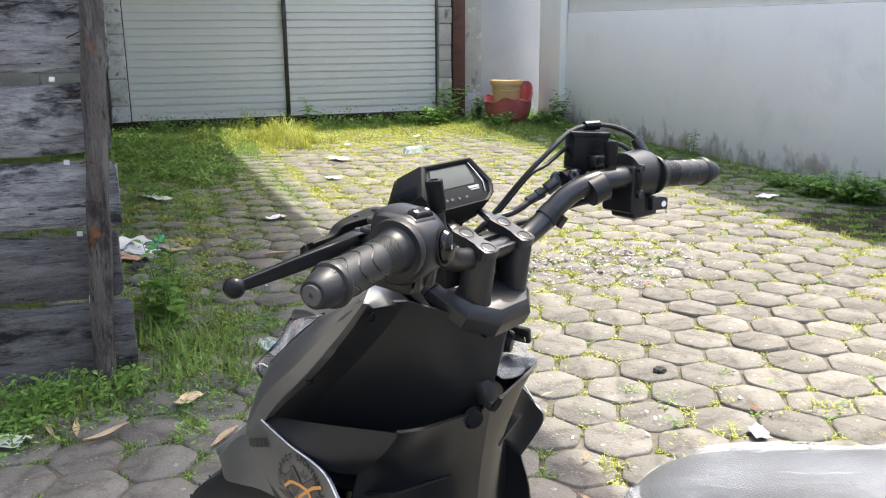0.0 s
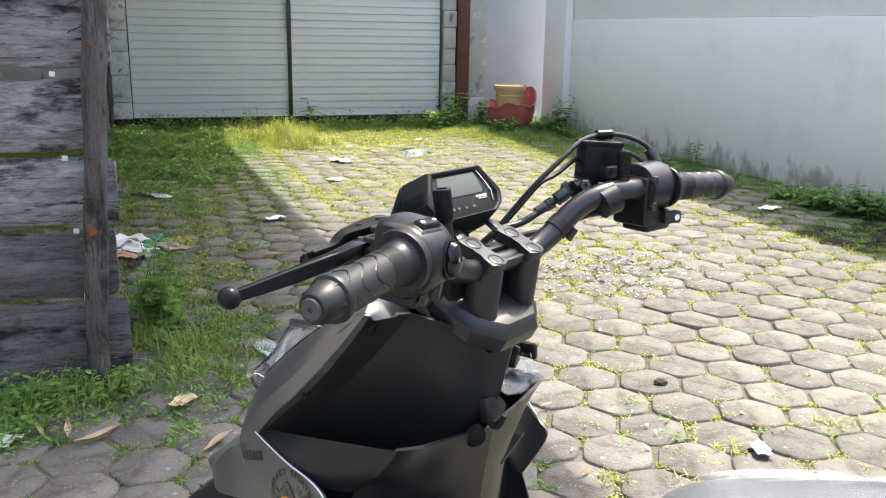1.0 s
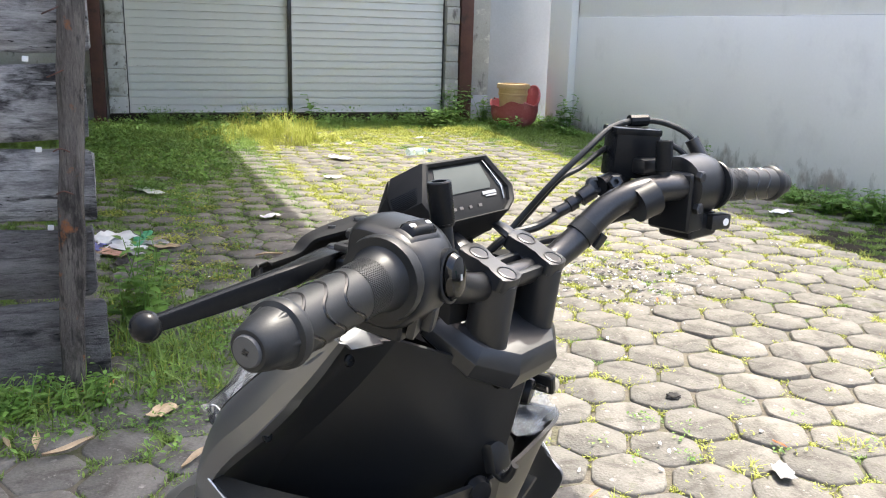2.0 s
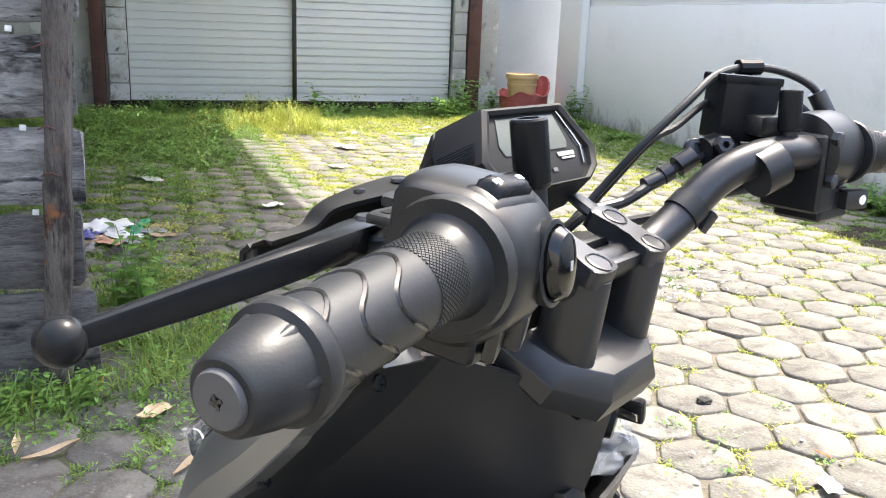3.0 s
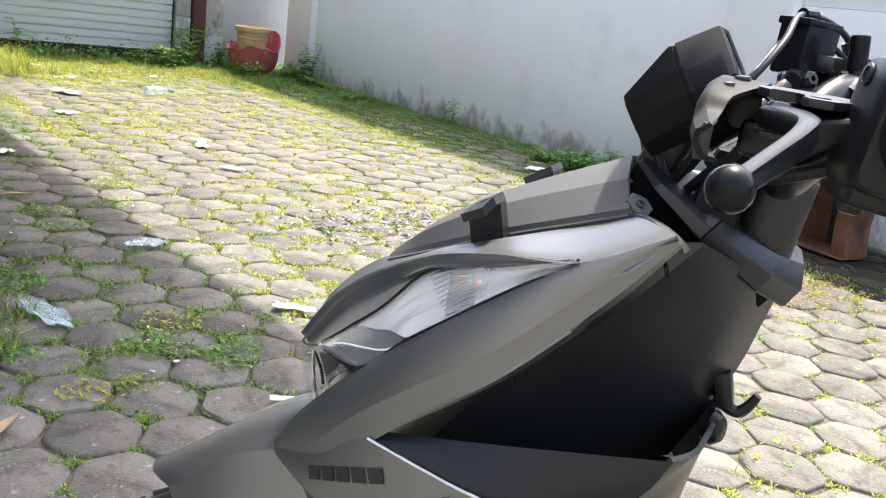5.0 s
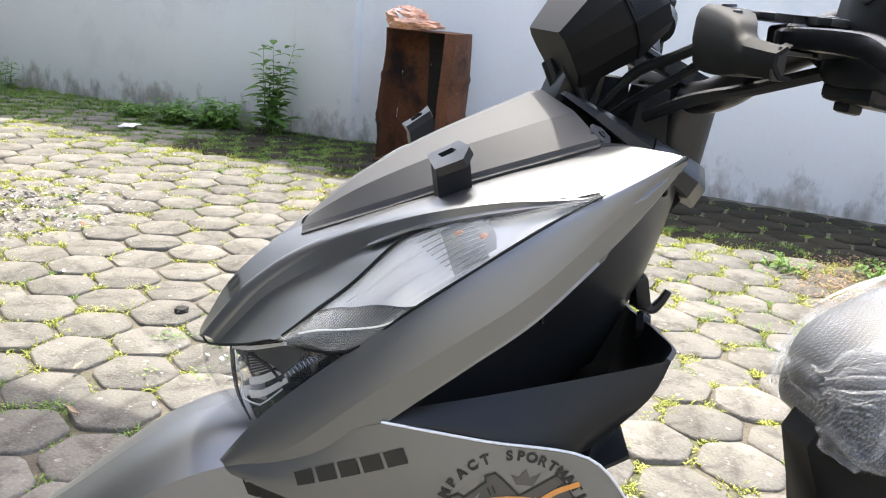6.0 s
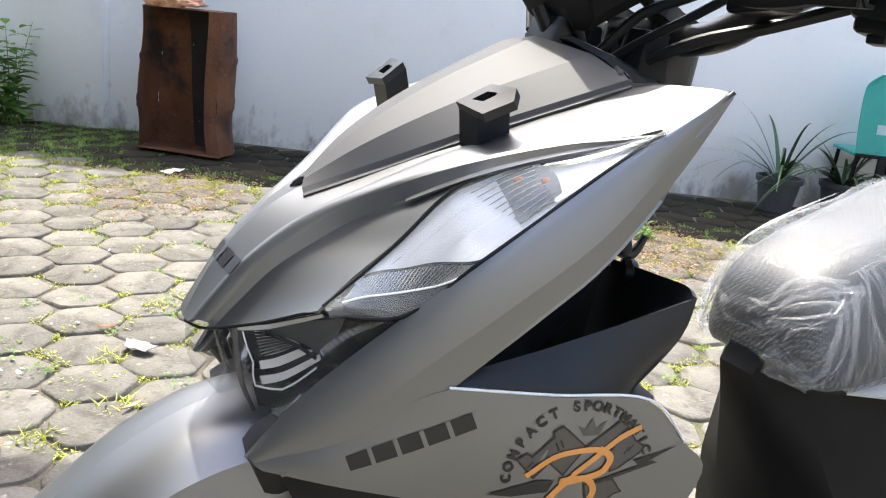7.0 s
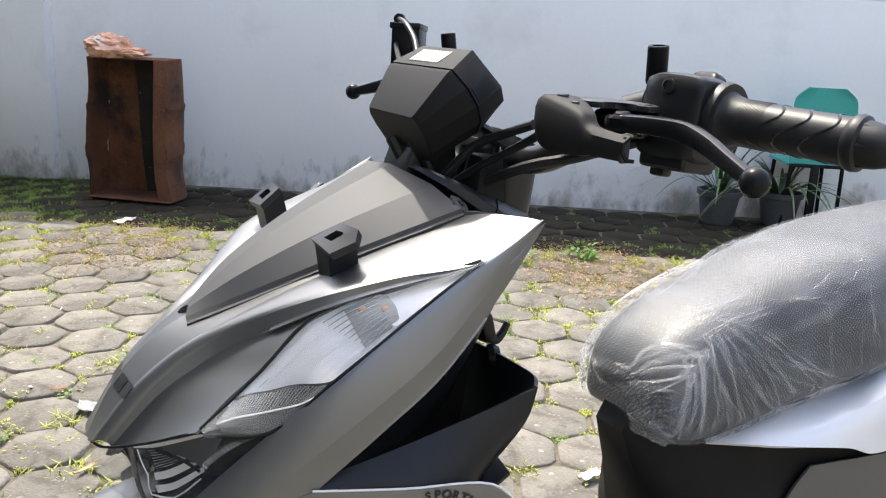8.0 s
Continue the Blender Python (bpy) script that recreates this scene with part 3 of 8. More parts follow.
# ---- the plank fence ----
def plank_fence():
    fence = thing("plank_fence", at(-0.2, 3.15, 0), "old fence of rough grey weathered planks on a dark post", "fence")
    rnd = random.Random(5)
    # heights of the planks from the ground up, and how far each sticks out past the post
    tops = [(0.0, 0.285, -0.005), (0.30, 0.535, -0.03), (0.55, 0.785, -0.012), (0.805, 1.045, -0.02), (1.075, 1.325, 0.0), (1.345, 1.6, -0.02)]
    for k, (z0, z1, off) in enumerate(tops):
        b = bmesh.new()
        rings = []
        n = 26
        for i in range(n + 1):
            x = 0.105 + off - (0.0, 0.006, 0.02)[i] if i < 3 else 0.08 + off - 2.6 * ((i - 2) / (n - 2)) ** 1.15
            wob = 0.010 * math.sin(k * 2.1 + i * 0.8) + rnd.uniform(-0.004, 0.004)
            round_end = (0.010, 0.003, 0.0)[i] if i < 3 else 0
            lo, hi, d = z0 + 0.006 + wob * 0.5 + round_end, z1 - 0.004 + wob * 0.6 - round_end, 0.03 + 0.004 * math.sin(i + k)
            ring = []
            for yy, zz in ((-d, lo + 0.004), (-d - 0.003, lo + 0.3 * (hi - lo)), (-d - 0.004, lo + 0.6 * (hi - lo)), (-d, hi - 0.005), (-d + 0.005, hi), (0.0, hi), (0.004, lo), (-d + 0.005, lo)):
                ring.append(V((x + rnd.uniform(-0.003, 0.003), yy + rnd.uniform(-0.002, 0.002), zz + rnd.uniform(-0.003, 0.003))))
            rings.append(ring)
        loft(b, rings)
        part("plank", b, (dark_wood, dark_wood, pale_wood, old_wood, smoky_wood, smoky_wood)[k], fence, ("blackened damp plank", "blackened damp plank", "pale bleached plank", "", "dark weathered plank", "dark weathered plank")[k], 50)
    b = bmesh.new()
    rings = []
    for i in range(14):
        z = -0.02 + i * 0.13
        w, lean = 0.036 - 0.002 * math.sin(i * 1.3), -0.024 + 0.066 * z
        cx, yf = 0.028 + lean + 0.003 * math.sin(i * 2.2) - 0.02, -0.125 + 0.003 * math.sin(i * 1.1)
        rings.append([V((cx - w, -0.045, z)), V((cx - w, yf + 0.006, z)), V((cx - w + 0.006, yf, z)), V((cx + w - 0.006, yf, z)), V((cx + w, yf + 0.006, z)), V((cx + w, -0.045, z))])
    loft(b, rings)
    part("post", b, post_wood, fence, "dark split timber post with rusty nails", 50)
    for z, tilt in ((1.02, 25), (0.80, -20), (0.67, -30), (1.28, 4), (1.20, 3)):
        part("nail_strap", tube([(-0.012, -0.128, z - 0.01), (0.010, -0.133, z), (0.035, -0.128, z + 0.012 * math.copysign(1, tilt))], 0.0024, 6, 3), brown_steel, fence)
    for x, z in ((-0.075, 1.065), (-0.06, 0.792), (-0.045, 0.545), (-0.03, 0.31)):
        part("chip", block((0.018, 0.012, 0.016 + 0.01 * (z < 0.4)), pose(x, -0.045, z - 0.006, 4, 5, 8), 0.002), paper_white, fence, "pale wood chip stuck between planks")
    for x0 in (-1.3, -2.4):
        part("batten", slab(x0, x0 + 0.07, 0.006, 0.06, -0.02, 1.6, 0.006), post_wood, fence)
    return fence


plank_fence()


# ---- things along the walls ----
def rusty_bin():
    """An opened steel box standing on end, its mouth to the yard."""
    root = thing("steel_bin", at(4.572, 2.985, 0), "rusty open steel box standing on end against the wall, blackened inside", "metal bin")

    def wob(x, y, z):
        k = 0.012
        return V((x + k * math.sin(9 * z + y * 5), y + k * math.sin(7 * z + 3 * x) + 0.10 * y * max(0.0, (0.16 - z) / 0.16), z))
    d, w, h = 0.143, 0.232, 0.83

    def wall_sheet(corners, name, mat):
        a, b, c, e = [V(p) for p in corners]
        rows = [[wob(*(a.lerp(b, i / 6)).lerp(e.lerp(c, i / 6), j / 9)) for i in range(7)] for j in range(10)]
        part(name, panel(rows, 2, 2, 0.004, (0, 0, 0.4)), mat, root)
    # the long sides bulge like a drum's and carry two pressed beads
    for s in (-1, 1):
        rows = []
        for j in range(43):
            z = 0.01 + (h - 0.01) * j / 42
            bead = 0.011 * sum(math.exp(-((z - q) / 0.016) ** 2) for q in (0.27, 0.31, 0.55))
            rows.append([wob(-d + 2 * d * i / 8, s * (w + bead + 0.030 * math.sin(math.pi * i / 8)), z) for i in range(9)])
        part("side_sheet", panel(rows, 1, 1, 0.004, (0, 0, 0.4)), rust, root, "bulging side with pressed beads")
    wall_sheet(((d, -w, 0.01), (d, 0.0, 0.01), (d, 0.07, h), (d, -w, h)), "back_sheet", soot)
    wall_sheet(((d, 0.0, 0.01), (d, w, 0.01), (d, w, h), (d, 0.07, h)), "back_sheet", rust)
    wall_sheet(((-d, -w, h), (d, -w, h), (d, w, h), (-d, w, h)), "top_sheet", rust)
    wall_sheet(((-d - 0.03, -w, 0.008), (d, -w, 0.008), (d, w, 0.008), (-d - 0.03, w, 0.02)), "floor_sheet", rust)
    part("lip", panel([[wob(-d, -w, z), wob(-d - 0.006, -w + 0.035, z), wob(-d + 0.004, -w + 0.075, z)] for z in (0.01, 0.15, 0.3, 0.45, 0.6, 0.75, 0.83)], 3, 3, 0.004, (0.2, 0, 0.4)), rust, root, "bent rusty front edge")
    part("inner_sheet", panel([[wob(-d + 0.01, -w + 0.072, z), wob(0, -w + 0.03, z), wob(d - 0.02, -w + 0.02, z)] for z in (0.012, 0.3, 0.6, 0.82)], 3, 3, 0.003, (0, -0.3, 0.4)), soot, root)
    return root


rusty_bin()


def crumple(r, squash, seed, amp=0.4):
    """A crumpled lump."""
    b = bmesh.new()
    bmesh.ops.create_icosphere(b, subdivisions=4, radius=r)
    for v in b.verts:
        p = v.co.copy()
        k = 1 + amp * (noise.noise(p * (2.2 / r) + V((seed, 0, 0))) + 0.5 * noise.noise(p * (6 / r) + V((0, seed, 0))))
        v.co = V((p.x * k * squash[0], p.y * k * squash[1], max(p.z * k * squash[2], -r * squash[2] * 0.8)))
    return b


bag = thing("plastic_bag", at(4.50, 3.10, 0.885), "crumpled orange plastic bag lying on top of the rusty box", "bag")
part("bag_body", crumple(0.120, (0.8, 1.1, 0.62), 3.0), bag_orange, bag)
part("bag_corner", crumple(0.075, (0.8, 1.4, 0.4), 7.0), bag_orange, bag).location = (0.0, -0.12, -0.02)
part("paper", panel([[(-0.085, -0.03, 0.005), (-0.06, 0.0, 0.055), (-0.05, 0.04, 0.07)], [(-0.09, 0.0, -0.01), (-0.085, 0.03, 0.03), (-0.07, 0.06, 0.05)]], 4, 4, 0.002, (0, 0, 0)), paper_white, bag, "white paper tucked in the bag")


def tubs():
    root = thing("red_tub", at(4.47, 10.35, 0), "faded red plastic tub with a torn rim, standing in weeds", "tub")
    b = bmesh.new()
    k = 44
    rings = []
    # the wall bulges low down and stands higher, torn, on the far side
    for r, z in ((0.12, 0.0), (0.20, 0.02), (0.27, 0.09), (0.30, 0.18), (0.30, 0.27), (0.315, 0.30), (0.295, 0.30), (0.28, 0.18), (0.2, 0.05), (0.01, 0.04)):
        ring_pts = []
        for a in (2 * math.pi * j / k for j in range(k)):
            high = 0.17 * max(0.0, math.cos(a - 0.35)) ** 1.5 + 0.035 * math.sin(3 * a + 1) + 0.016 * math.sin(8 * a)
            ring_pts.append(V((r * math.cos(a), r * math.sin(a), z + high * max(0.0, (z - 0.12) / 0.18))))
        rings.append(ring_pts)
    loft(b, rings)
    part("tub_body", b, red_plastic, root)
    part("rim", tube([V((0.308 * math.cos(a), 0.308 * math.sin(a), 0.305 + 0.17 * max(0.0, math.cos(a - 0.35)) ** 1.5 + 0.035 * math.sin(3 * a + 1))) for a in (-1.6 + 0.2 * j for j in range(20))], 0.013, 8, 3), red_plastic, root, "thick rolled rim, bent out of shape")
    pail = thing("tan_pail", at(4.42, 10.30, 0.10), "tan plastic pail with a thick rim standing inside the red tub", "pail")
    part("pail_body", lathe([(0.14, 0.0), (0.165, 0.15), (0.185, 0.40), (0.172, 0.40), (0.15, 0.14), (0.01, 0.02)], None, 32), tan_plastic, pail)
    part("rim", lathe([(0.187, 0.385), (0.205, 0.39), (0.210, 0.42), (0.203, 0.445), (0.183, 0.445), (0.175, 0.40)], None, 32), tan_plastic, pail)
    part("band", lathe([(0.176, 0.30), (0.186, 0.305), (0.188, 0.325), (0.178, 0.33), (0.170, 0.31)], None, 32), tan_plastic, pail)
    part("lid", lathe([(0.19, 0.425), (0.18, 0.432), (0.12, 0.434), (0.001, 0.434), (0.001, 0.42)], None, 32), tan_plastic, pail)


tubs()


# ---- plants ----
def blade_plant(b, base, n, length, width, spread, rnd, droop=0.6, steps=7):
    """Arching strap leaves from one foot."""
    for i in range(n):
        a = rnd.uniform(0, 2 * math.pi)
        out = rnd.uniform(0.25, 1.0) * spread
        ln = length * rnd.uniform(0.6, 1.1)
        w = width * rnd.uniform(0.7, 1.1)
        d = V((math.cos(a), math.sin(a), 0))
        side = V((-d.y, d.x, 0))
        rows = []
        for k in range(steps + 1):
            u = k / steps
            p = V(base) + d * (out * u * ln) + V((0, 0, ln * (u - droop * out * u * u * 1.1)))
            ww = w * (1 - u) ** 0.6 + 0.0004
            rows.append((b.verts.new(p - side * ww), b.verts.new(p + side * ww + V((0, 0, 0.15 * ww)))))
        for (p, q), (r, s) in zip(rows, rows[1:]):
            b.faces.new((p, q, s, r))


def leaf(b, base, d, up, length, width):
    """One folded leaf blade."""
    d, up = d.normalized(), up.normalized()
    side = d.cross(up).normalized()
    pts = [(0, 0.1), (0.3, 1.0), (0.65, 0.8), (1.0, 0.02)]
    mid = [b.verts.new(base + d * (u * length) - up * (0.25 * length * u * u)) for u, _ in pts]
    for s in (-1, 1):
        edge = [b.verts.new(base + d * (u * length) - up * (0.25 * length * u * u - 0.12 * width * w) + side * (s * w * width / 2)) for u, w in pts]
        for i in range(3):
            b.faces.new((mid[i], mid[i + 1], edge[i + 1], edge[i]) if s > 0 else (mid[i + 1], mid[i], edge[i], edge[i + 1]))


def weed(name, m, height, stems, leaf_len, seed, label, per=9, spread=0.35, mat=None):
    """An upright leafy weed: stems and many separate leaves."""
    rnd = random.Random(seed)
    root = thing(name, m, label, "weed", "weeds in the yard")
    bs, bl = bmesh.new(), bmesh.new()
    for i in range(stems):
        a = rnd.uniform(0, 6.28)
        lean = rnd.uniform(0.1, 1) * spread
        h = height * rnd.uniform(0.55, 1.0)
        top = V((math.cos(a) * lean * h, math.sin(a) * lean * h, h))
        foot = V((rnd.uniform(-0.03, 0.03), rnd.uniform(-0.03, 0.03), -0.01)) * (1 + 0.4 * stems ** 0.5)
        pts = [foot, foot + top * 0.5 + V((rnd.uniform(-0.03, 0.03), rnd.uniform(-0.03, 0.03), 0)), foot + top]
        tube(pts, [0.004, 0.003, 0.0012], 5, 4, bs)
        if stems < 16:
            part("stem", bs, leaf_green, root)
            bs = bmesh.new()
        line = curve(pts, 8)
        for k in range(per):
            u = 0.18 + 0.82 * (k + rnd.random()) / per
            p = line[min(int(u * (len(line) - 1)), len(line) - 1)]
            az = k * 2.4 + rnd.uniform(-0.6, 0.6)
            d = V((math.cos(az), math.sin(az), rnd.uniform(0.0, 0.6)))
            L = leaf_len * rnd.uniform(0.55, 1.1) * (1.15 - 0.5 * u)
            leaf(bl, p + d.normalized() * 0.01, d, V((0, 0, 1)), L, L * rnd.uniform(0.45, 0.65))
    if stems >= 16:
        tagged(part("stem_cluster", bs, leaf_green, root), kind="stuff")
    part("foliage", bl, mat or leaf_green, root, "", 80)
    return root


for x, y, h, stems, ln, seed, per, spread, name, label in (
        (4.82, 4.28, 0.70, 9, 0.165, 1, 17, 0.34, "tall_weed", "tall leafy green weed growing against the white wall"),
        (4.72, 4.62, 0.24, 40, 0.10, 2, 10, 1.0, "low_weed", "spreading low green weeds along the wall foot"),
        (4.66, 5.40, 0.13, 20, 0.075, 3, 10, 1.0, "low_weed", "spreading low green weeds along the wall foot"),
        (4.64, 5.02, 0.20, 26, 0.090, 32, 10, 0.9, "low_weed", "spreading low green weeds along the wall foot"),
        (4.85, 9.72, 0.50, 9, 0.14, 4, 10, 0.4, "tall_weed", "leafy green weed growing against the white wall"),
        (4.88, 6.95, 0.34, 4, 0.10, 6, 9, 0.25, "tall_weed", "thin green weed growing against the white wall"),
        (3.72, 10.62, 0.58, 14, 0.15, 7, 10, 0.5, "tall_weed", "leafy green weeds growing at the foot of the pillar"),
        (3.45, 10.30, 0.32, 24, 0.13, 8, 8, 0.9, "low_weed", "lush green weeds at the foot of the shutter"),
        (4.12, 10.62, 0.45, 12, 0.14, 9, 9, 0.5, "tall_weed", "leafy green weeds growing round the steel post"),
        (1.95, 10.72, 0.48, 2, 0.17, 10, 8, 0.15, "tall_weed", "single leafy weed in front of the shutter"),
        (0.15, 10.72, 0.26, 18, 0.075, 51, 9, 0.9, "low_weed", "green weeds growing along the foot of the shutter"),
        (0.62, 10.70, 0.22, 18, 0.070, 52, 9, 1.0, "low_weed", "green weeds growing along the foot of the shutter"),
        (1.12, 10.74, 0.20, 18, 0.070, 53, 9, 1.0, "low_weed", "green weeds growing along the foot of the shutter"),
        (2.25, 10.74, 0.17, 18, 0.065, 54, 9, 1.1, "low_weed", "green weeds growing along the foot of the shutter"),
        (2.75, 10.70, 0.20, 18, 0.070, 55, 9, 1.1, "low_weed", "green weeds growing along the foot of the shutter"),
        (3.15, 10.66, 0.24, 18, 0.080, 56, 9, 1.0, "low_weed", "green weeds growing along the foot of the shutter"),
        (0.25, 8.6, 0.16, 24, 0.060, 57, 9, 1.6, "low_weed", "low broad-leaved weeds in the shade"),
        (0.65, 7.6, 0.12, 24, 0.055, 58, 9, 1.8, "low_weed", "low broad-leaved weeds in the shade"),
        (0.05, 6.6, 0.12, 24, 0.055, 59, 9, 1.8, "low_weed", "low broad-leaved weeds in the shade"),
        (4.15, 9.90, 0.24, 24, 0.10, 12, 8, 1.0, "low_weed", "green weeds round the red tub"),
        (4.75, 9.85, 0.24, 24, 0.10, 13, 8, 1.0, "low_weed", "green weeds round the red tub"),
        (4.70, 9.30, 0.16, 24, 0.09, 42, 8, 1.4, "low_weed", "green weeds along the wall foot"),
        (4.72, 8.30, 0.14, 20, 0.08, 43, 8, 1.6, "low_weed", "green weeds along the wall foot"),
        (-0.02, 3.62, 0.40, 14, 0.085, 14, 15, 0.38, "bushy_weed", "bushy green weed beside the plank fence"),
        (-0.42, 2.88, 0.16, 22, 0.045, 15, 11, 0.9, "low_weed", "low green weeds at the foot of the fence"),
        (-0.55, 2.70, 0.12, 20, 0.040, 16, 11, 1.1, "low_weed", "low green weeds at the foot of the fence"),
        (-0.20, 3.00, 0.13, 20, 0.042, 44, 11, 1.1, "low_weed", "low green weeds at the foot of the fence"),
        (3.62, 0.72, 0.09, 14, 0.045, 17, 7, 1.2, "low_weed", "low green weeds along the edge of the shade"),
        (3.72, 0.35, 0.10, 14, 0.045, 18, 7, 1.2, "low_weed", "low green weeds along the edge of the shade")):
    weed(name, at(x, y, 0), h, stems, ln, seed, label, per, spread)
weed("flowering_weed", at(1.15, 10.25, 0), 0.36, 12, 0.07, 11, "pale flowering weeds in the grass before the shutter", 13, 0.4, grass_sun_pale)


def potted(m, seed, n, length, label):
    root = thing("potted_plant", m, label, "potted plant", "plants by the wall")
    part("pot", lathe([(0.085, 0), (0.095, 0.01), (0.122, 0.175), (0.135, 0.18), (0.138, 0.21), (0.122, 0.21), (0.112, 0.17), (0.01, 0.165)], None, 28), pot_plastic, root, "dark grey plastic pot")
    b = bmesh.new()
    blade_plant(b, (0, 0, 0.165), n, length, 0.0140, 1.5, random.Random(seed), 0.85, 14)
    part("foliage", b, plant_leaf, root, "long arching strap leaves", 80)
    return root


potted(at(4.80, -0.55, 0), 21, 20, 0.72, "grey pot with long arching green strap leaves against the wall")
potted(at(4.84, -0.93, 0), 22, 40, 0.55, "grey pot of dense narrow leaves beside the other pot")


def garden_chair():
    root = thing("plastic_chair", at(4.72, -1.08, 0), "teal plastic chair with a dark metal frame against the wall", "chair")
    b = bmesh.new()
    rows = []
    for k in range(9):
        u = k / 8
        z = 0.41 + 0.44 * u
        w = 0.175 + 0.012 * math.sin(u * 3.1) - 0.05 * max(0, u - 0.85) / 0.15
        if k == 8:
            w -= 0.02
        rows.append([(0.0 + 0.05 * u + 0.03 * (abs(v) / 1.0) ** 2 * -1, v * w, z) for v in (-1, -0.8, -0.4, 0, 0.4, 0.8, 1)])
    # the back is pressed from one sheet with a grip slot low down
    shell = bmesh.new()
    for c0, c1, k0, k1 in ((0, 3, 0, 8), (4, 6, 0, 8), (3, 4, 0, 2), (3, 4, 3, 8)):
        sheet(shell, [r[c0:c1 + 1] for r in rows[k0:k1 + 1]], 4, 3, 0.006, (1, 0, 0.6))
    part("backrest", shell, teal, root, "teal back with a grip slot")
    part("seat", block((0.36, 0.36, 0.02), pose(0.17, 0, 0.40), 0.009), teal, root)
    for x, y in ((0.01, 0.15), (0.01, -0.15), (0.32, 0.15), (0.32, -0.15)):
        part("leg", tube([(x, y, 0.39), (x + 0.01, y * 1.05, 0.2), (x + 0.02, y * 1.1, 0.0)], 0.012, 10, 3), black_gloss, root)
    part("support_post", block((0.03, 0.045, 0.40), pose(-0.02, 0.02, 0.2), 0.005), black_gloss, root)
    part("seat_rail", block((0.03, 0.34, 0.02), pose(-0.012, 0, 0.395), 0.005), black_gloss, root)
    return root


garden_chair()

# ---- the scooter: x to its right, y ahead, z up, origin under the handlebar ----
SCOOTER = pose(0.1335, 0.8975, 0, 0, 0, 51.1)
scooter = thing("scooter", SCOOTER, "new matt silver and black scooter, seat wrapped in clear plastic", "scooter")


def mir(rows, s):
    return [[(s * w, y, z) for w, y, z in r] for r in rows]


# upper cowl, from the nose lip back to the shoulders
COWL_MID = [(0, 0.477, 0.744), (0, 0.458, 0.782), (0, 0.437, 0.808), (0, 0.412, 0.829), (0, 0.372, 0.851), (0, 0.330, 0.874), (0, 0.295, 0.893), (0, 0.258, 0.913), (0, 0.230, 0.930), (0, 0.212, 0.941)]
COWL_EDGE = [(0.014, 0.476, 0.745), (0.023, 0.450, 0.783), (0.029, 0.425, 0.809), (0.036, 0.399, 0.829), (0.049, 0.362, 0.851), (0.062, 0.322, 0.873), (0.072, 0.287, 0.889), (0.082, 0.250, 0.906), (0.092, 0.215, 0.921), (0.104, 0.186, 0.935)]
COWL_CREASE = [(0.026, 0.464, 0.747), (0.038, 0.431, 0.792), (0.048, 0.403, 0.819), (0.058, 0.383, 0.836), (0.076, 0.359, 0.854), (0.098, 0.336, 0.870), (0.124, 0.306, 0.886), (0.143, 0.264, 0.899), (0.1675, 0.2045, 0.9125), (0.164, 0.150, 0.940)]
COWL_DIP = [(0.028, 0.461, 0.744), (0.041, 0.427, 0.787), (0.053, 0.397, 0.813), (0.064, 0.377, 0.829), (0.082, 0.356, 0.845), (0.102, 0.337, 0.861), (0.123, 0.310, 0.878), (0.142, 0.266, 0.894), (0.1672, 0.2048, 0.9118)]
COWL_LAMP = [(0.104, 0.411, 0.781), (0.1045, 0.388, 0.803), (0.107, 0.363, 0.825), (0.110, 0.345, 0.845), (0.114, 0.329, 0.861), (0.119, 0.314, 0.873), (0.127, 0.298, 0.882), (0.146, 0.253, 0.8955), (0.1678, 0.2042, 0.9120)]


def swell(a, b, f, amount):
    """The line part of the way from a to b, raised a little."""
    return [(wa + (wb - wa) * f + amount * 0.5, ya + (yb - ya) * f + amount * 0.4, za + (zb - za) * f + amount * 0.75) for (wa, ya, za), (wb, yb, zb) in zip(a, b)]


bm = bmesh.new()
for s in (-1, 1):
    sheet(bm, mir([COWL_MID, COWL_EDGE], s), 5, 3, 0.003)
    sheet(bm, mir([COWL_EDGE, swell(COWL_EDGE, COWL_CREASE, 0.35, 0.0035), swell(COWL_EDGE, COWL_CREASE, 0.8, 0.0025), COWL_CREASE], s), 5, 5, 0.003)
    sheet(bm, mir([COWL_CREASE[:9], COWL_DIP], s), 5, 3, 0.003)
    sheet(bm, mir([COWL_DIP, swell(COWL_DIP, COWL_LAMP, 0.3, -0.002), swell(COWL_DIP, COWL_LAMP, 0.7, -0.001), COWL_LAMP], s), 5, 4, 0.003)
bmesh.ops.remove_doubles(bm, verts=bm.verts, dist=2e-4)
front_cowl = part("front_cowl", bm, silver, scooter, "matt silver nose cowl with a sharp crease", 28)

# side panels under the lamps
PAN_TOP = [(0.092, 0.452, 0.676), (0.106, 0.420, 0.722), (0.130, 0.368, 0.778), (0.149, 0.322, 0.822), (0.160, 0.262, 0.872), (0.168, 0.204, 0.912), (0.164, 0.150, 0.940)]
PAN_MID = [(0.100, 0.444, 0.672), (0.1295, 0.398, 0.708), (0.1525, 0.350, 0.758), (0.1685, 0.300, 0.802), (0.176, 0.246, 0.846), (0.172, 0.192, 0.900), (0.165, 0.149, 0.938)]
PAN_LOW = [(0.112, 0.432, 0.670), (0.142, 0.372, 0.702), (0.157, 0.335, 0.744), (0.170, 0.286, 0.790), (0.175, 0.240, 0.830), (0.170, 0.186, 0.888), (0.164, 0.148, 0.936)]
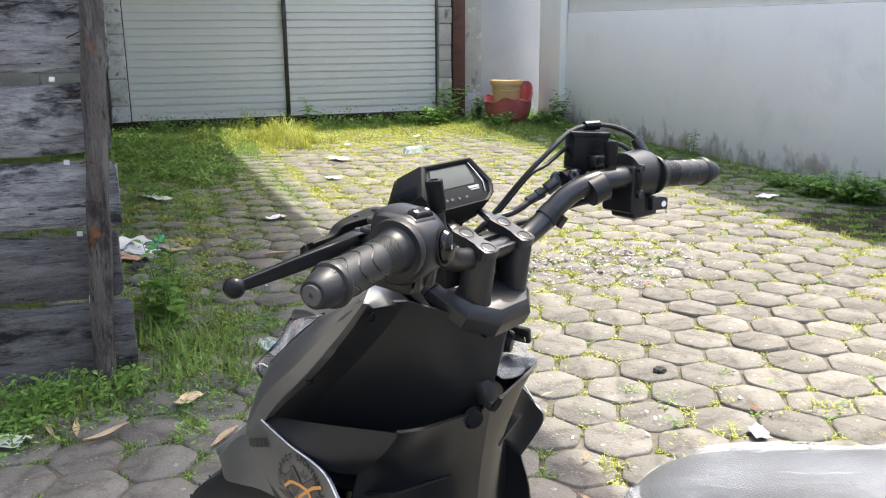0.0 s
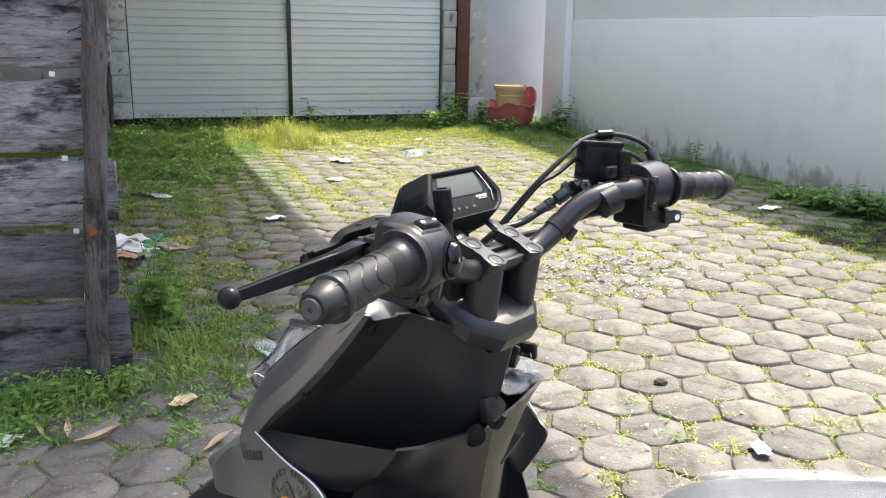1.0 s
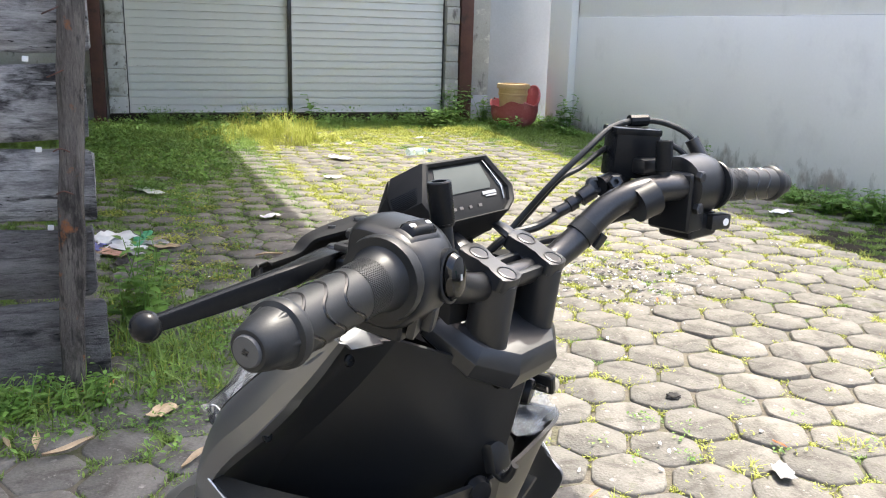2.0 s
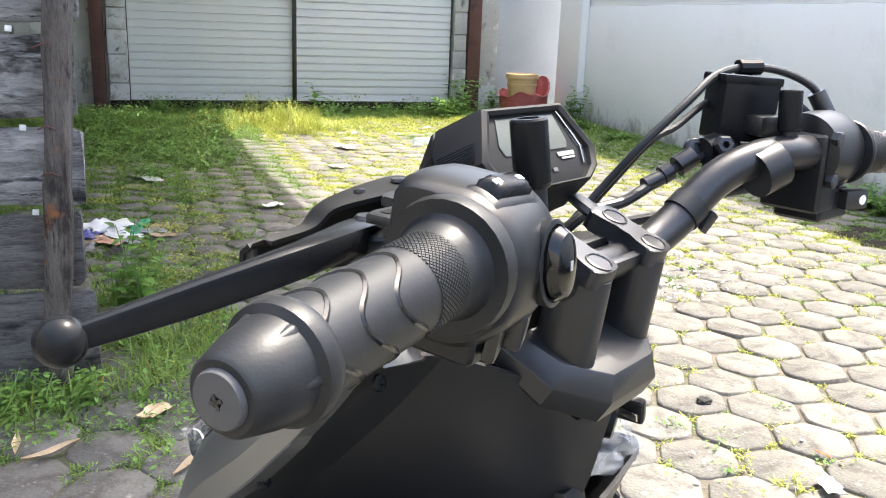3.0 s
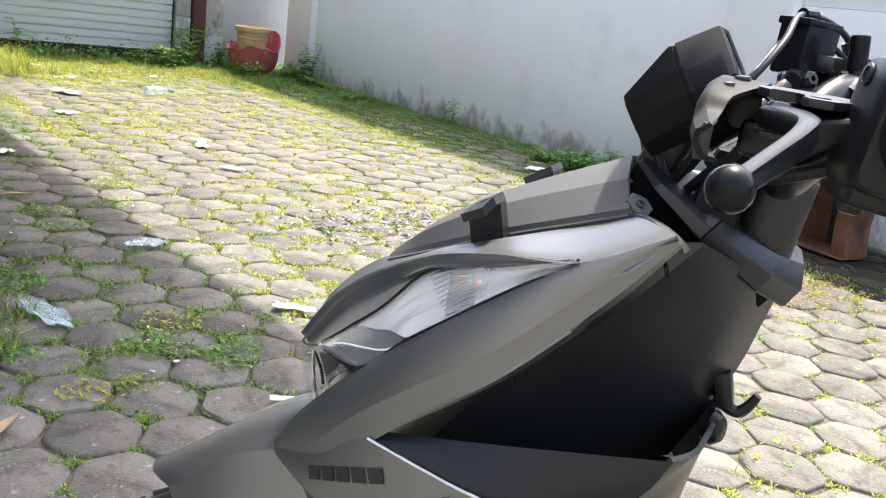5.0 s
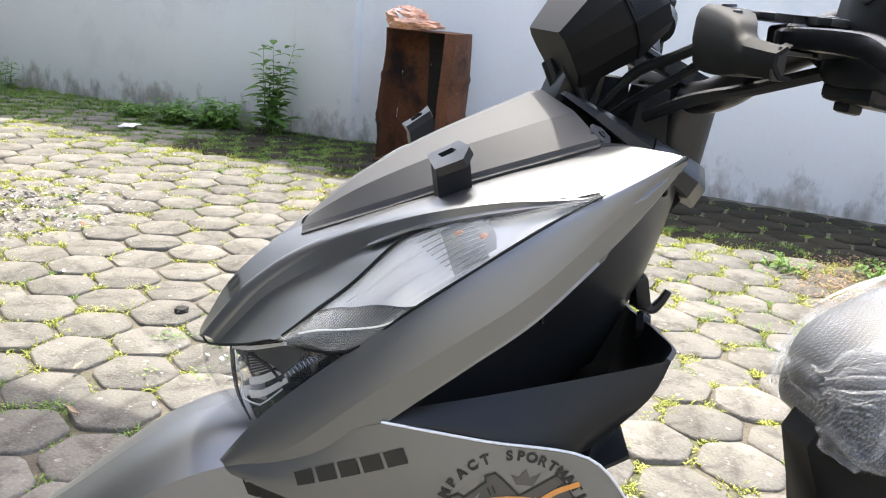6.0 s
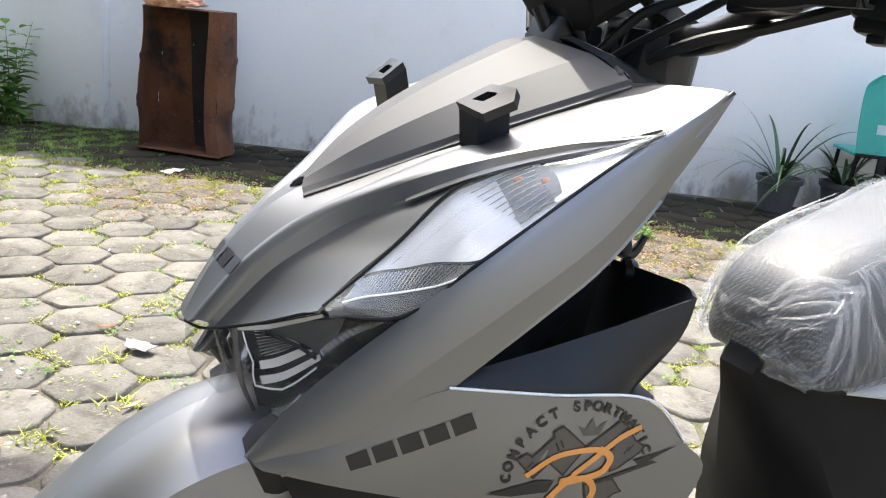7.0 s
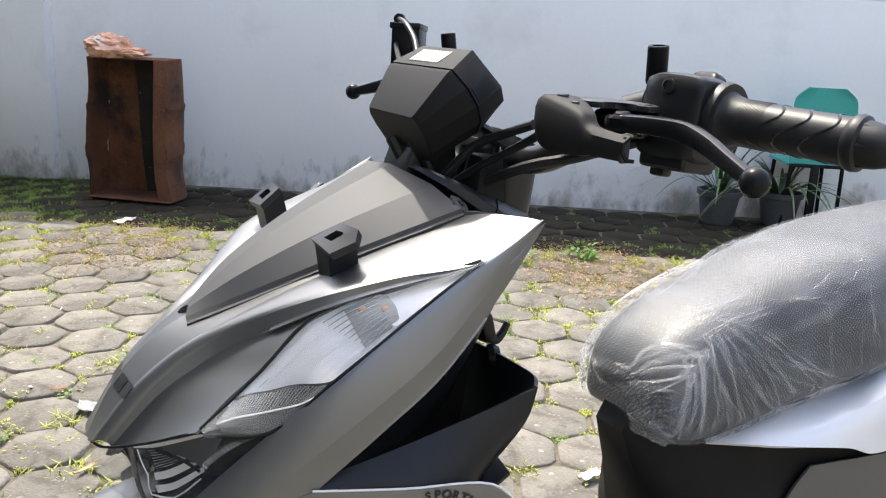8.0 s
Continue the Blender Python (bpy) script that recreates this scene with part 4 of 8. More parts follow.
PAN_IN = [(0.102, 0.428, 0.670), (0.134, 0.368, 0.702), (0.148, 0.331, 0.746), (0.160, 0.280, 0.790), (0.165, 0.234, 0.830), (0.162, 0.180, 0.888), (0.158, 0.146, 0.934)]
LOW_TOP = [(0.094, 0.450, 0.676), (0.128, 0.396, 0.704), (0.157, 0.338, 0.741), (0.173, 0.268, 0.735), (0.186, 0.196, 0.729), (0.192, 0.162, 0.694)]
LOW_MID = [(0.100, 0.447, 0.673), (0.134, 0.396, 0.684), (0.160, 0.332, 0.698), (0.178, 0.262, 0.688), (0.191, 0.186, 0.680), (0.195, 0.142, 0.669)]
LOW_END = [(0.104, 0.442, 0.670), (0.133, 0.396, 0.666), (0.154, 0.336, 0.656), (0.174, 0.256, 0.638), (0.186, 0.200, 0.612), (0.190, 0.178, 0.600)]
# side lamp outline: upper and lower edge from front to rear
LAMP_UP = [(0.1065, 0.408, 0.784), (0.108, 0.362, 0.824), (0.115, 0.328, 0.862), (0.129, 0.296, 0.881), (0.147, 0.250, 0.896), (0.167, 0.206, 0.913)]
LAMP_LO = [(0.110, 0.404, 0.780), (0.133, 0.362, 0.784), (0.149, 0.322, 0.822), (0.157, 0.284, 0.853), (0.163, 0.245, 0.884), (0.168, 0.205, 0.912)]


def shifted(curve_pts, dw, dy, dz):
    return [(w + dw, y + dy, z + dz) for w, y, z in curve_pts]


def between(a, b, f, bulge=0.0):
    return [(wa + (wb - wa) * f + bulge, ya + (yb - ya) * f + bulge * 0.4, za + (zb - za) * f + bulge * 0.5) for (wa, ya, za), (wb, yb, zb) in zip(a, b)]


HEAD_TOP = [(0.0, 0.475, 0.740), (0.028, 0.466, 0.744), (0.066, 0.438, 0.760), (0.104, 0.407, 0.780), (0.128, 0.366, 0.780)]
HEAD_MID = [(0.0, 0.470, 0.706), (0.030, 0.462, 0.708), (0.066, 0.436, 0.716), (0.096, 0.415, 0.728), (0.120, 0.384, 0.756)]
HEAD_LOW = [(0.0, 0.436, 0.664), (0.028, 0.436, 0.668), (0.060, 0.434, 0.680), (0.088, 0.434, 0.690), (0.104, 0.416, 0.722)]
for s, word in ((-1, "left"), (1, "right")):
    bm = bmesh.new()
    sheet(bm, mir([PAN_TOP, swell(PAN_TOP, PAN_MID, 0.3, 0.0030), swell(PAN_TOP, PAN_MID, 0.7, 0.0030), PAN_MID], s), 6, 4, 0.003)
    sheet(bm, mir([PAN_MID, PAN_LOW], s), 6, 3, 0.003)
    sheet(bm, mir([PAN_LOW, PAN_IN], s), 6, 2, 0.002)
    bmesh.ops.remove_doubles(bm, verts=bm.verts, dist=2e-4)
    part("side_panel", bm, silver, scooter, "matt silver side panel", 25)
    part("lower_panel", panel(mir([LOW_TOP, LOW_MID, LOW_END], s), 6, 6, 0.004), silver, scooter, "matt silver lower panel with printed emblem", 28)
    part("under_cowl", panel(mir([shifted(LOW_END, -0.006, -0.004, 0.004), [(0.096, 0.425, 0.655), (0.122, 0.380, 0.635), (0.142, 0.320, 0.610), (0.160, 0.240, 0.580), (0.172, 0.180, 0.550), (0.176, 0.150, 0.540)], [(0.090, 0.400, 0.600), (0.112, 0.360, 0.560), (0.130, 0.300, 0.520), (0.145, 0.230, 0.480), (0.155, 0.175, 0.440), (0.158, 0.150, 0.400)]], s), 5, 4, 0.004), black_plastic, scooter, "black plastic under the silver panel")
    part("panel_edge", tube([(s * (w + 0.001), y, z + 0.002) for w, y, z in LOW_TOP[2:]], 0.0010, 6, 6), pale_silver, scooter, "thin pale line along the panel's upper edge")
    # side lamp: clear cover, streaked reflector fanning from the front, amber bulb
    rnd = random.Random(41)

    def lamp_at(u, f, deep=0.0, step=0.0):
        """A point behind the lamp's cover: u from its front (0) to its rear tip (5), f from its upper (0) to its lower edge (1)."""
        i = min(int(u), 4)
        up, lo = V(LAMP_UP[i]).lerp(V(LAMP_UP[i + 1]), u - i), V(LAMP_LO[i]).lerp(V(LAMP_LO[i + 1]), u - i)
        p = up.lerp(lo, f)
        return (s * (p.x - deep - step), p.y - 0.3 * deep, p.z - 0.6 * deep)

    # saw-toothed reflector: each tread lies open to the sky
    louvres = []
    for k in range(19):
        f = k / 18
        louvres.append([lamp_at(u, f, 0.0032 + 0.0012 * rnd.random()) for u in (0.25, 0.8, 1.4, 2.0, 2.6, 3.1, 3.5)])
        if k < 18:
            louvres.append([lamp_at(u, f + 0.006, 0.0032, 0.0026 + 0.0034 * rnd.random()) for u in (0.25, 0.8, 1.4, 2.0, 2.6, 3.1, 3.5)])
    lamp = part("side_lamp", panel(louvres, 2, 1, 0.0010), smoky, scooter, "bright streaked reflector behind a clear cover", 20)
    part("lens", panel(mir([LAMP_UP, between(LAMP_UP, LAMP_LO, 0.3, 0.0045), between(LAMP_UP, LAMP_LO, 0.7, 0.0055), LAMP_LO], s), 6, 5, 0.002), lens_film, lamp, "clear plastic cover under crinkled film").visible_shadow = False
    for edge in (LAMP_UP, LAMP_LO):
        part("lamp_border", tube([(s * (w - 0.0005), y, z) for w, y, z in edge], 0.0015, 6, 4), black_gloss, lamp)
    # long narrow mirror strips, each turned a little differently
    facets = bmesh.new()
    for j in range(30):
        f = 0.02 + 0.96 * (j + 0.5) / 30
        tilt = V((s * rnd.uniform(-0.16, 0.16), rnd.uniform(-0.10, 0.10), 0))
        edge = None
        first = max(0.45, (f - 0.05) / 0.46)
        for i in range(25):
            u = first + (3.42 - first) * i / 24
            wave = noise.noise(V((u * 2.2, j * 0.7, 3.0)))
            sway = 0.010 * math.sin(2.2 * u + 5 * f)
            p = V(lamp_at(u, min(0.99, max(0.01, f + sway)), 0.0030))
            run = V(lamp_at(min(4.9, u + 0.1), f)) - V(lamp_at(u, f))
            across = V(lamp_at(u, f + 0.032)) - V(lamp_at(u, f))
            wide = 0.5 * across.length * 1.05
            facing = run.cross(across).normalized()
            facing = (facing if facing.z > 0 else -facing) + V((0, 0, 0.22)) + tilt + V((s * 0.06 * wave, -0.14 * wave, 0))
            side = facing.cross(run).normalized()
            pair = [facets.verts.new(p - side * wide), facets.verts.new(p + side * wide)]
            if edge:
                facets.faces.new((edge[0], pair[0], pair[1], edge[1]))
            edge = pair
    tagged(part("reflector_streaks", facets, lamp_silver, lamp, "fine silvered streaks", 60), kind="stuff")
    # smooth white plate behind the indicator, reaching into the rear tip
    part("reflector_plate", panel([[lamp_at(u, f, d) for u in (3.30, 3.6, 4.1, 4.6, 4.95)] for f, d in ((0.10, 0.006), (0.16, 0.0045), (0.92, 0.0012))], 3, 2, 0.001), white_plate, lamp, "smooth white plate behind the indicator")
    # indicator: smoky bowl with fins and two amber pieces
    part("indicator_bowl", panel([[lamp_at(u, f, 0.0026 - 0.0012 * f) for u in (2.75, 3.0, 3.3, 3.52 - 0.2 * abs(f - 0.4))] for f in (0.10, 0.3, 0.5, 0.7, 0.86)], 3, 3, 0.001), pale_slot, lamp, "smoky bowl of the indicator")
    for k in range(9):
        f = 0.12 + 0.09 * k
        part("reflector_fin", tube([lamp_at(2.30 + 0.06 * k, f, 0.0022), lamp_at(2.85 + 0.03 * k, f - 0.02, 0.0010), lamp_at(3.30, f - 0.05, 0.0014)], [0.0003, 0.0006, 0.0004], 5, 4), smoky, lamp)
    for u, f in ((3.06, 0.25), (3.36, 0.44)):
        part("bulb", ball(0.0030, Matrix.Translation(lamp_at(u, f, 0.0030)) @ Matrix.Diagonal((0.6, 1.5, 0.9, 1)), 14, 10), amber, lamp, "amber indicator bulb")
    # ribbed dark strip along the lamp's lower front
    low_top = [(0.55, 0.06), (0.8, 0.22), (1.1, 0.40), (1.5, 0.62), (1.9, 0.90), (2.1, 0.99)]
    low_end = [(0.22, 0.40), (0.5, 0.52), (0.8, 0.62), (1.15, 0.74), (1.5, 0.92), (1.75, 0.995)]
    part("ribbed_strip", panel([[lamp_at(*q, 0.0022) for q in low_top], [lamp_at(*q, 0.0016) for q in low_end]], 3, 2, 0.001), dark_silver, lamp, "dark ribbed strip")
    for k in range(34):
        u = k / 33 * 4.99
        i = int(u)
        a = [low_top[i][j] + (low_top[i + 1][j] - low_top[i][j]) * (u - i) for j in (0, 1)]
        e = [low_end[i][j] + (low_end[i + 1][j] - low_end[i][j]) * (u - i) for j in (0, 1)]
        part("strip_rib", tube([lamp_at(*a, 0.0016), lamp_at(*e, 0.0010)], 0.00045, 4, 2), dark_chrome, lamp)
    part("lamp_rim", tube([lamp_at(*q, 0.0008) for q in low_top], 0.0010, 5, 4), black_gloss, lamp)
    part("lamp_rim", tube([lamp_at(*q, 0.0004) for q in low_end], 0.0008, 5, 4), lamp_silver, lamp, "bright moulded edge")
    part("strip_foot", panel([[lamp_at(*q, 0.0030) for q in low_end[:5]], [lamp_at(q[0] + 0.1, min(1.0, q[1] + 0.30), 0.0030) for q in low_end[:5]]], 3, 2, 0.001), dark_silver, lamp)
    # head lamp, one clear cover for each half
    head = part("headlight", panel(mir([shifted(HEAD_TOP, -0.004, -0.012, 0.0)[1:], shifted(HEAD_MID, -0.006, -0.040, 0)[1:], shifted(HEAD_LOW, -0.004, -0.014, 0.004)[1:]], s), 5, 5, 0.002), dark_silver, scooter, "dark silvered bowl of the headlight")
    part("lens", panel(mir([HEAD_TOP, HEAD_MID, HEAD_LOW], s), 6, 6, 0.0025), lens_clear, head, "clear plastic headlight cover").visible_shadow = False

    def head_at(a, b, deep):
        """A point behind the headlight cover: a from the nose (0) outwards (4), b from its upper (0) to its lower edge (2)."""
        i, j = min(int(a), 3), min(int(b), 1)
        rows = (HEAD_TOP, HEAD_MID, HEAD_LOW)
        p = V(rows[j][i]).lerp(V(rows[j][i + 1]), a - i).lerp(V(rows[j + 1][i]).lerp(V(rows[j + 1][i + 1]), a - i), b - j)
        return (s * (p.x - 0.6 * deep), p.y - deep, p.z)

    def inset(name, rows, deep, mat, label=""):
        part(name, panel([[head_at(a, b, deep) for a, b in r] for r in rows], 3, 3, 0.0012), mat, head, label)

    inset("reflector", [[(1.62, 0.14), (1.80, 0.16), (2.02, 0.20)], [(1.68, 0.40), (1.95, 0.40), (2.28, 0.36)], [(1.76, 0.66), (2.05, 0.60), (2.48, 0.50)]], 0.012, head_white, "bright stepped reflector")
    for k in range(9):
        v = k / 8
        part("reflector_step", tube([head_at(1.63 + 0.13 * v, 0.16 + 0.48 * v, 0.0105), head_at(2.03 + 0.40 * v, 0.20 + 0.30 * v, 0.0105)], 0.0008, 5, 2), dark_silver, head)
    inset("reflector", [[(1.78, 0.72), (2.1, 0.66), (2.55, 0.55)], [(1.80, 0.86), (2.2, 0.80), (2.85, 0.60)]], 0.009, head_white)
    inset("reflector", [[(1.80, 0.98), (2.3, 0.90), (3.0, 0.66)], [(1.84, 1.16), (2.4, 1.02), (3.05, 0.76)]], 0.008, head_white)
    inset("upper_mirror", [[(1.45, 0.05), (2.0, 0.06), (2.9, 0.05)], [(1.50, 0.12), (2.05, 0.14), (2.95, 0.10)]], 0.005, head_white)
    inset("shade_plate", [[(2.06, 0.15), (2.6, 0.13), (3.24, 0.12)], [(2.10, 0.20), (2.66, 0.33), (3.22, 0.34)], [(2.14, 0.24), (2.72, 0.48), (3.02, 0.66)]], 0.006, smoked_plate, "smooth dark plate")
    part("divider", tube([head_at(2.02, 0.18, 0.004), head_at(2.6, 0.46, 0.004), head_at(3.06, 0.70, 0.003)], 0.0013, 6, 4), black_gloss, head)
    inset("ribbed_strip", [[(3.05, 0.58), (3.3, 0.34), (3.72, 0.08)], [(3.16, 0.70), (3.42, 0.46), (3.84, 0.16)]], 0.005, dark_silver, "dark ribbed strip")
    for k in range(12):
        v = k / 11
        part("strip_rib", tube([head_at(3.06 + 0.64 * v, 0.58 - 0.49 * v, 0.0042), head_at(3.17 + 0.64 * v, 0.69 - 0.52 * v, 0.0036)], 0.0004, 4, 2), dark_chrome, head)
    inset("lower_bowl", [[(1.55, 1.20), (2.2, 1.16), (2.9, 1.02)], [(1.50, 1.70), (2.2, 1.70), (2.8, 1.50)]], 0.010, dark_silver)
    for lo, hi, r in (((1.78, 0.70), (1.80, 1.14), 0.0007), ((1.80, 1.14), (2.5, 1.20), 0.0008), ((2.5, 1.20), (3.1, 0.86), 0.0007), ((1.60, 0.14), (1.78, 0.70), 0.0006)):
        part("lamp_rim", tube([head_at(*lo, 0.004), head_at((lo[0] + hi[0]) / 2, (lo[1] + hi[1]) / 2, 0.0032), head_at(*hi, 0.004)], r, 5, 3), head_white, head, "bright moulded edge")
    part("inner_post", panel([[head_at(a, b, 0.006) for b in (0.05, 0.6, 1.2, 1.8)] for a in (1.36, 1.46)], 3, 2, 0.0015), smoky, head, "dark upright between the bowls")
    part("lens_rim", tube([(s * w, y, z) for w, y, z in HEAD_TOP], 0.0011, 8, 5), black_gloss, head)
    part("lens_rim", tube([head_at(a, 1.97, 0.0) for a in (0.0, 1.0, 2.0, 3.0)], 0.0012, 6, 4), lens_clear, head)

# visor: a separate matt grey shield on the cowl
VIS_LOW = [(0.015, 0.396, 0.838), (0.040, 0.346, 0.863), (0.069, 0.282, 0.8955), (0.104, 0.188, 0.9365)]
VIS_STEP = [(0.011, 0.396, 0.841), (0.038, 0.347, 0.867), (0.068, 0.283, 0.899), (0.103, 0.189, 0.940)]
VIS_FOLD = [(0.004, 0.393, 0.846), (0.026, 0.350, 0.880), (0.045, 0.285, 0.916), (0.066, 0.198, 0.954)]
VIS_MID = [(0.0, 0.391, 0.847), (0.0, 0.352, 0.883), (0.0, 0.288, 0.923), (0.0, 0.206, 0.962)]
bm = bmesh.new()
for s in (-1, 1):
    sheet(bm, mir([shifted(VIS_LOW, -0.006, -0.004, -0.013), VIS_LOW], s), 6, 2, 0.003)
    sheet(bm, mir([VIS_LOW, VIS_STEP], s), 6, 2, 0.004)
    sheet(bm, mir([VIS_STEP, VIS_FOLD], s), 6, 3, 0.004)
    sheet(bm, mir([VIS_FOLD, VIS_MID], s), 6, 3, 0.004)
bmesh.ops.remove_doubles(bm, verts=bm.verts, dist=2e-4)
part("visor", bm, slate_paint, scooter, "matt slate-grey visor shield with a folded top", 20)
for s in (-1, 1):
    # rear corner of the cowl, turned down to the leg shield, and the lug that holds the visor
    part("cowl_corner", panel(mir([[(0.160, 0.151, 0.937), (0.132, 0.170, 0.9405), (0.104, 0.188, 0.9375)], [(0.157, 0.147, 0.934), (0.128, 0.156, 0.936), (0.098, 0.170, 0.935)], [(0.152, 0.145, 0.928), (0.120, 0.143, 0.925), (0.088, 0.150, 0.920)]], s), 5, 4, 0.003, (0, 0.30, 0.80)), silver, scooter, "silver corner turned down behind the cowl", 40)
    lug = part("visor_lug", prism([(-0.008, -0.007), (0.003, -0.010), (0.009, -0.003), (0.007, 0.008), (-0.003, 0.010), (-0.009, 0.003)], 0.003, pose(s * 0.0900, 0.1845, 0.9395, 28, s * 32, 0), 0.001), slate_paint, scooter, "grey lug that holds the visor")
    part("lug_screw", lathe([(0.0036, 0), (0.0034, 0.0012), (0.0016, 0.0016), (0.0012, 0.0006), (0.0003, 0.0006)], pose(s * 0.0900, 0.1845, 0.9395, 28, s * 32, 0) @ pose(0, 0, 0.003), 14), dark_metal, lug, "small dark screw")
for s in (-1, 1):
    # small bracket: upright foot, tilted top plate with a square hole
    A, B, C, E, D = (V((s * w, y, z)) for w, y, z in ((0.0680, 0.3075, 0.915), (0.0770, 0.2860, 0.9290), (0.108, 0.284, 0.930), (0.115, 0.289, 0.922), (0.107, 0.307, 0.912)))
    u, v = (C - B), (B - A)
    n = u.cross(v).normalized()
    n = n if n.z > 0 else -n
    rim = [A, B, C, E, D]
    mid = (A + B + C + D) / 4
    hole = [mid + p * u + q * v for p, q in ((-0.26, -0.22), (-0.26, 0.22), (0.10, 0.24), (0.22, 0.12), (0.20, -0.22))]
    b = bmesh.new()
    vo = [[b.verts.new(p - n * d) for p in rim] for d in (0.0065, 0.0)]
    vi = [[b.verts.new(p - n * d) for p in hole] for d in (0.0065, 0.0)]
    for i in range(5):
        j = (i + 1) % 5
        b.faces.new((vo[0][i], vo[0][j], vo[1][j], vo[1][i]))
        b.faces.new((vi[0][j], vi[0][i], vi[1][i], vi[1][j]))
        b.faces.new((vo[1][i], vo[1][j], vi[1][j], vi[1][i]))
        b.faces.new((vo[0][j], vo[0][i], vi[0][i], vi[0][j]))
    legs = [p - n * 0.0063 for p in (A, B, B.lerp(C, 0.62), A.lerp(D, 0.70))]
    low = [p + V((s * -0.006, -0.008, -0.040)) for p in legs]
    root = part("bracket", loft(bmesh.new(), [low, legs]), black_plastic, scooter, "small black plastic mounting bracket", 30)
    part("top_plate", b, satin_plastic, root, "top plate with a square hole", 30)

# handle cover: an eight-sided bowl tilted with the steering head
COVER_TILT = 35.0
HEAD_TILT = pose(0, 0.137, 0.919, COVER_TILT, 0, 0)
ring = [(-0.031, -0.077), (0.031, -0.077), (0.064, -0.050), (0.074, 0.004), (0.060, 0.052), (0.032, 0.074), (-0.032, 0.074), (-0.060, 0.052), (-0.074, 0.004), (-0.064, -0.050)]
bm = loft(bmesh.new(), [[HEAD_TILT @ V((x * k, y * k, z * (1.12 - 0.90 * (y + 0.077) / 0.163))) for x, y in ring] for k, z in ((0.93, 0.0012), (0.985, 0.0), (1.0, 0.002), (0.985, 0.0165), (0.975, 0.0180), (0.84, 0.0285), (0.825, 0.0290))])
cover = part("handle_cover", bm, satin_plastic, scooter, "dark grey faceted handlebar cover", 25)
# solid near-black block in place of the gap's own shade
part("cover_gap_fill", prism([(x * 0.80, y * 0.90) for x, y in ring], 0.014, HEAD_TILT @ pose(0, 0.002, -0.0135), 0.001), groove_black, scooter, "black filler block drawn as the shaded gap under the handlebar cover")
for s in (-1, 1):
    part("cover_seam", tube([HEAD_TILT @ V((s * x, y, z)) for x, y, z in ((0.0741, 0.004, 0.0015), (0.0733, 0.004, 0.0112), (0.0625, 0.003, 0.0193))], 0.0007, 5, 3), groove_black, cover)
    part("cover_brace", prism([(-0.018, -0.016), (0.018, -0.020), (0.024, 0.012), (0.006, 0.022), (-0.020, 0.018)], 0.045, HEAD_TILT @ pose(s * 0.044, 0.004, 0.010, -30, 0, 0), 0.003, 2, 0.7), matt_black, cover)
b = bmesh.new()
for dx in (-0.007, 0, 0.007):
    block((0.004, 0.012, 0.001), pose(dx, 0, 0), 0.0, 1, b)
block((0.022, 0.002, 0.001), pose(0, -0.010, 0), 0.0, 1, b)
b.transform(HEAD_TILT @ pose(0.0175, -0.050, 0.0285, -9, 0, 0))
part("badge", b, dark_metal, cover, "small raised metal badge of plain bars")

# risers and clamps
for s in (-1, 1):
    oval = [(0.0150 * math.cos(a), 0.0215 * math.sin(a)) for a in (2 * math.pi * j / 20 for j in range(20))]
    riser = part("riser", prism(oval, 0.062, pose(s * 0.036, 0.0985, 0.912, 8, 0, 0), 0.002, 2, 0.97), satin_plastic, scooter, "black cast handlebar riser", 40)
    bone = []
    for a in (2 * math.pi * j / 32 for j in range(32)):
        y = 0.030 * math.sin(a)
        bone.append((math.copysign(0.0145 - 0.0050 * math.exp(-(y / 0.011) ** 2), math.cos(a)) * min(1.0, abs(math.cos(a)) * 2.2), y + 0.002))
    part("clamp", prism(bone, 0.013, pose(s * 0.036, 0.0986, 0.976, 22, 0, 0), 0.002, 2, 0.97), satin_plastic, riser, "black clamp with two bolts", 40)
    for dy in (-0.017, 0.0155):
        part("bolt", lathe([(0.0092, -0.001), (0.0092, 0.0008), (0.0080, 0.0012), (0.0074, 0.0004), (0.0005, 0.0004)], pose(s * 0.036, 0.0986, 0.976, 22, 0, 0) @ pose(0, dy, 0.013), 16), dark_metal, riser, "recessed clamp bolt")
    part("clamp_horn", tube([(s * 0.036, 0.120, 0.992), (s * 0.034, 0.134, 1.000), (s * 0.031, 0.146, 1.006)], [0.010, 0.009, 0.005], 8, 3, None, 0.5), black_plastic, riser)
for dy, dz in ((-0.012, 0.0), (0.016, 0.006)):
    part("clamp_bridge", block((0.062, 0.007, 0.010), pose(0, 0.095 + dy, 0.972 + dz, 11, 0, 0), 0.002), satin_plastic, scooter)

# handlebar
BAR = [(0.0, 0.096, 0.969), (0.05, 0.096, 0.969), (0.092, 0.092, 0.980), (0.132, 0.078, 1.008), (0.166, 0.060, 1.025), (0.200, 0.046, 1.030), (0.250, 0.033, 1.0265), (0.350, 0.012, 1.021)]
BAR_RIGHT = [(0.05, 0.096, 0.969), (0.088, 0.088, 0.986), (0.122, 0.074, 1.015), (0.155, 0.056, 1.030), (0.200, 0.038, 1.032), (0.260, 0.022, 1.029), (0.360, -0.004, 1.022)]
part("handlebar", tube([(-w, y, z) for w, y, z in BAR[::-1]] + BAR_RIGHT, [0.0115] * 2 + [0.0135] * 4 + [0.0125] + [0.0115] + [0.0125] + [0.0135] * 4 + [0.0115] * 2, 20, 6), dark_metal, scooter, "dark grey bent tube handlebar")
part("cable_clip", tube([(0.093, 0.0860, 0.9905), (0.103, 0.0820, 0.9990)], 0.0148, 16, 2), rubber, scooter, "ribbed rubber clip on the bar")
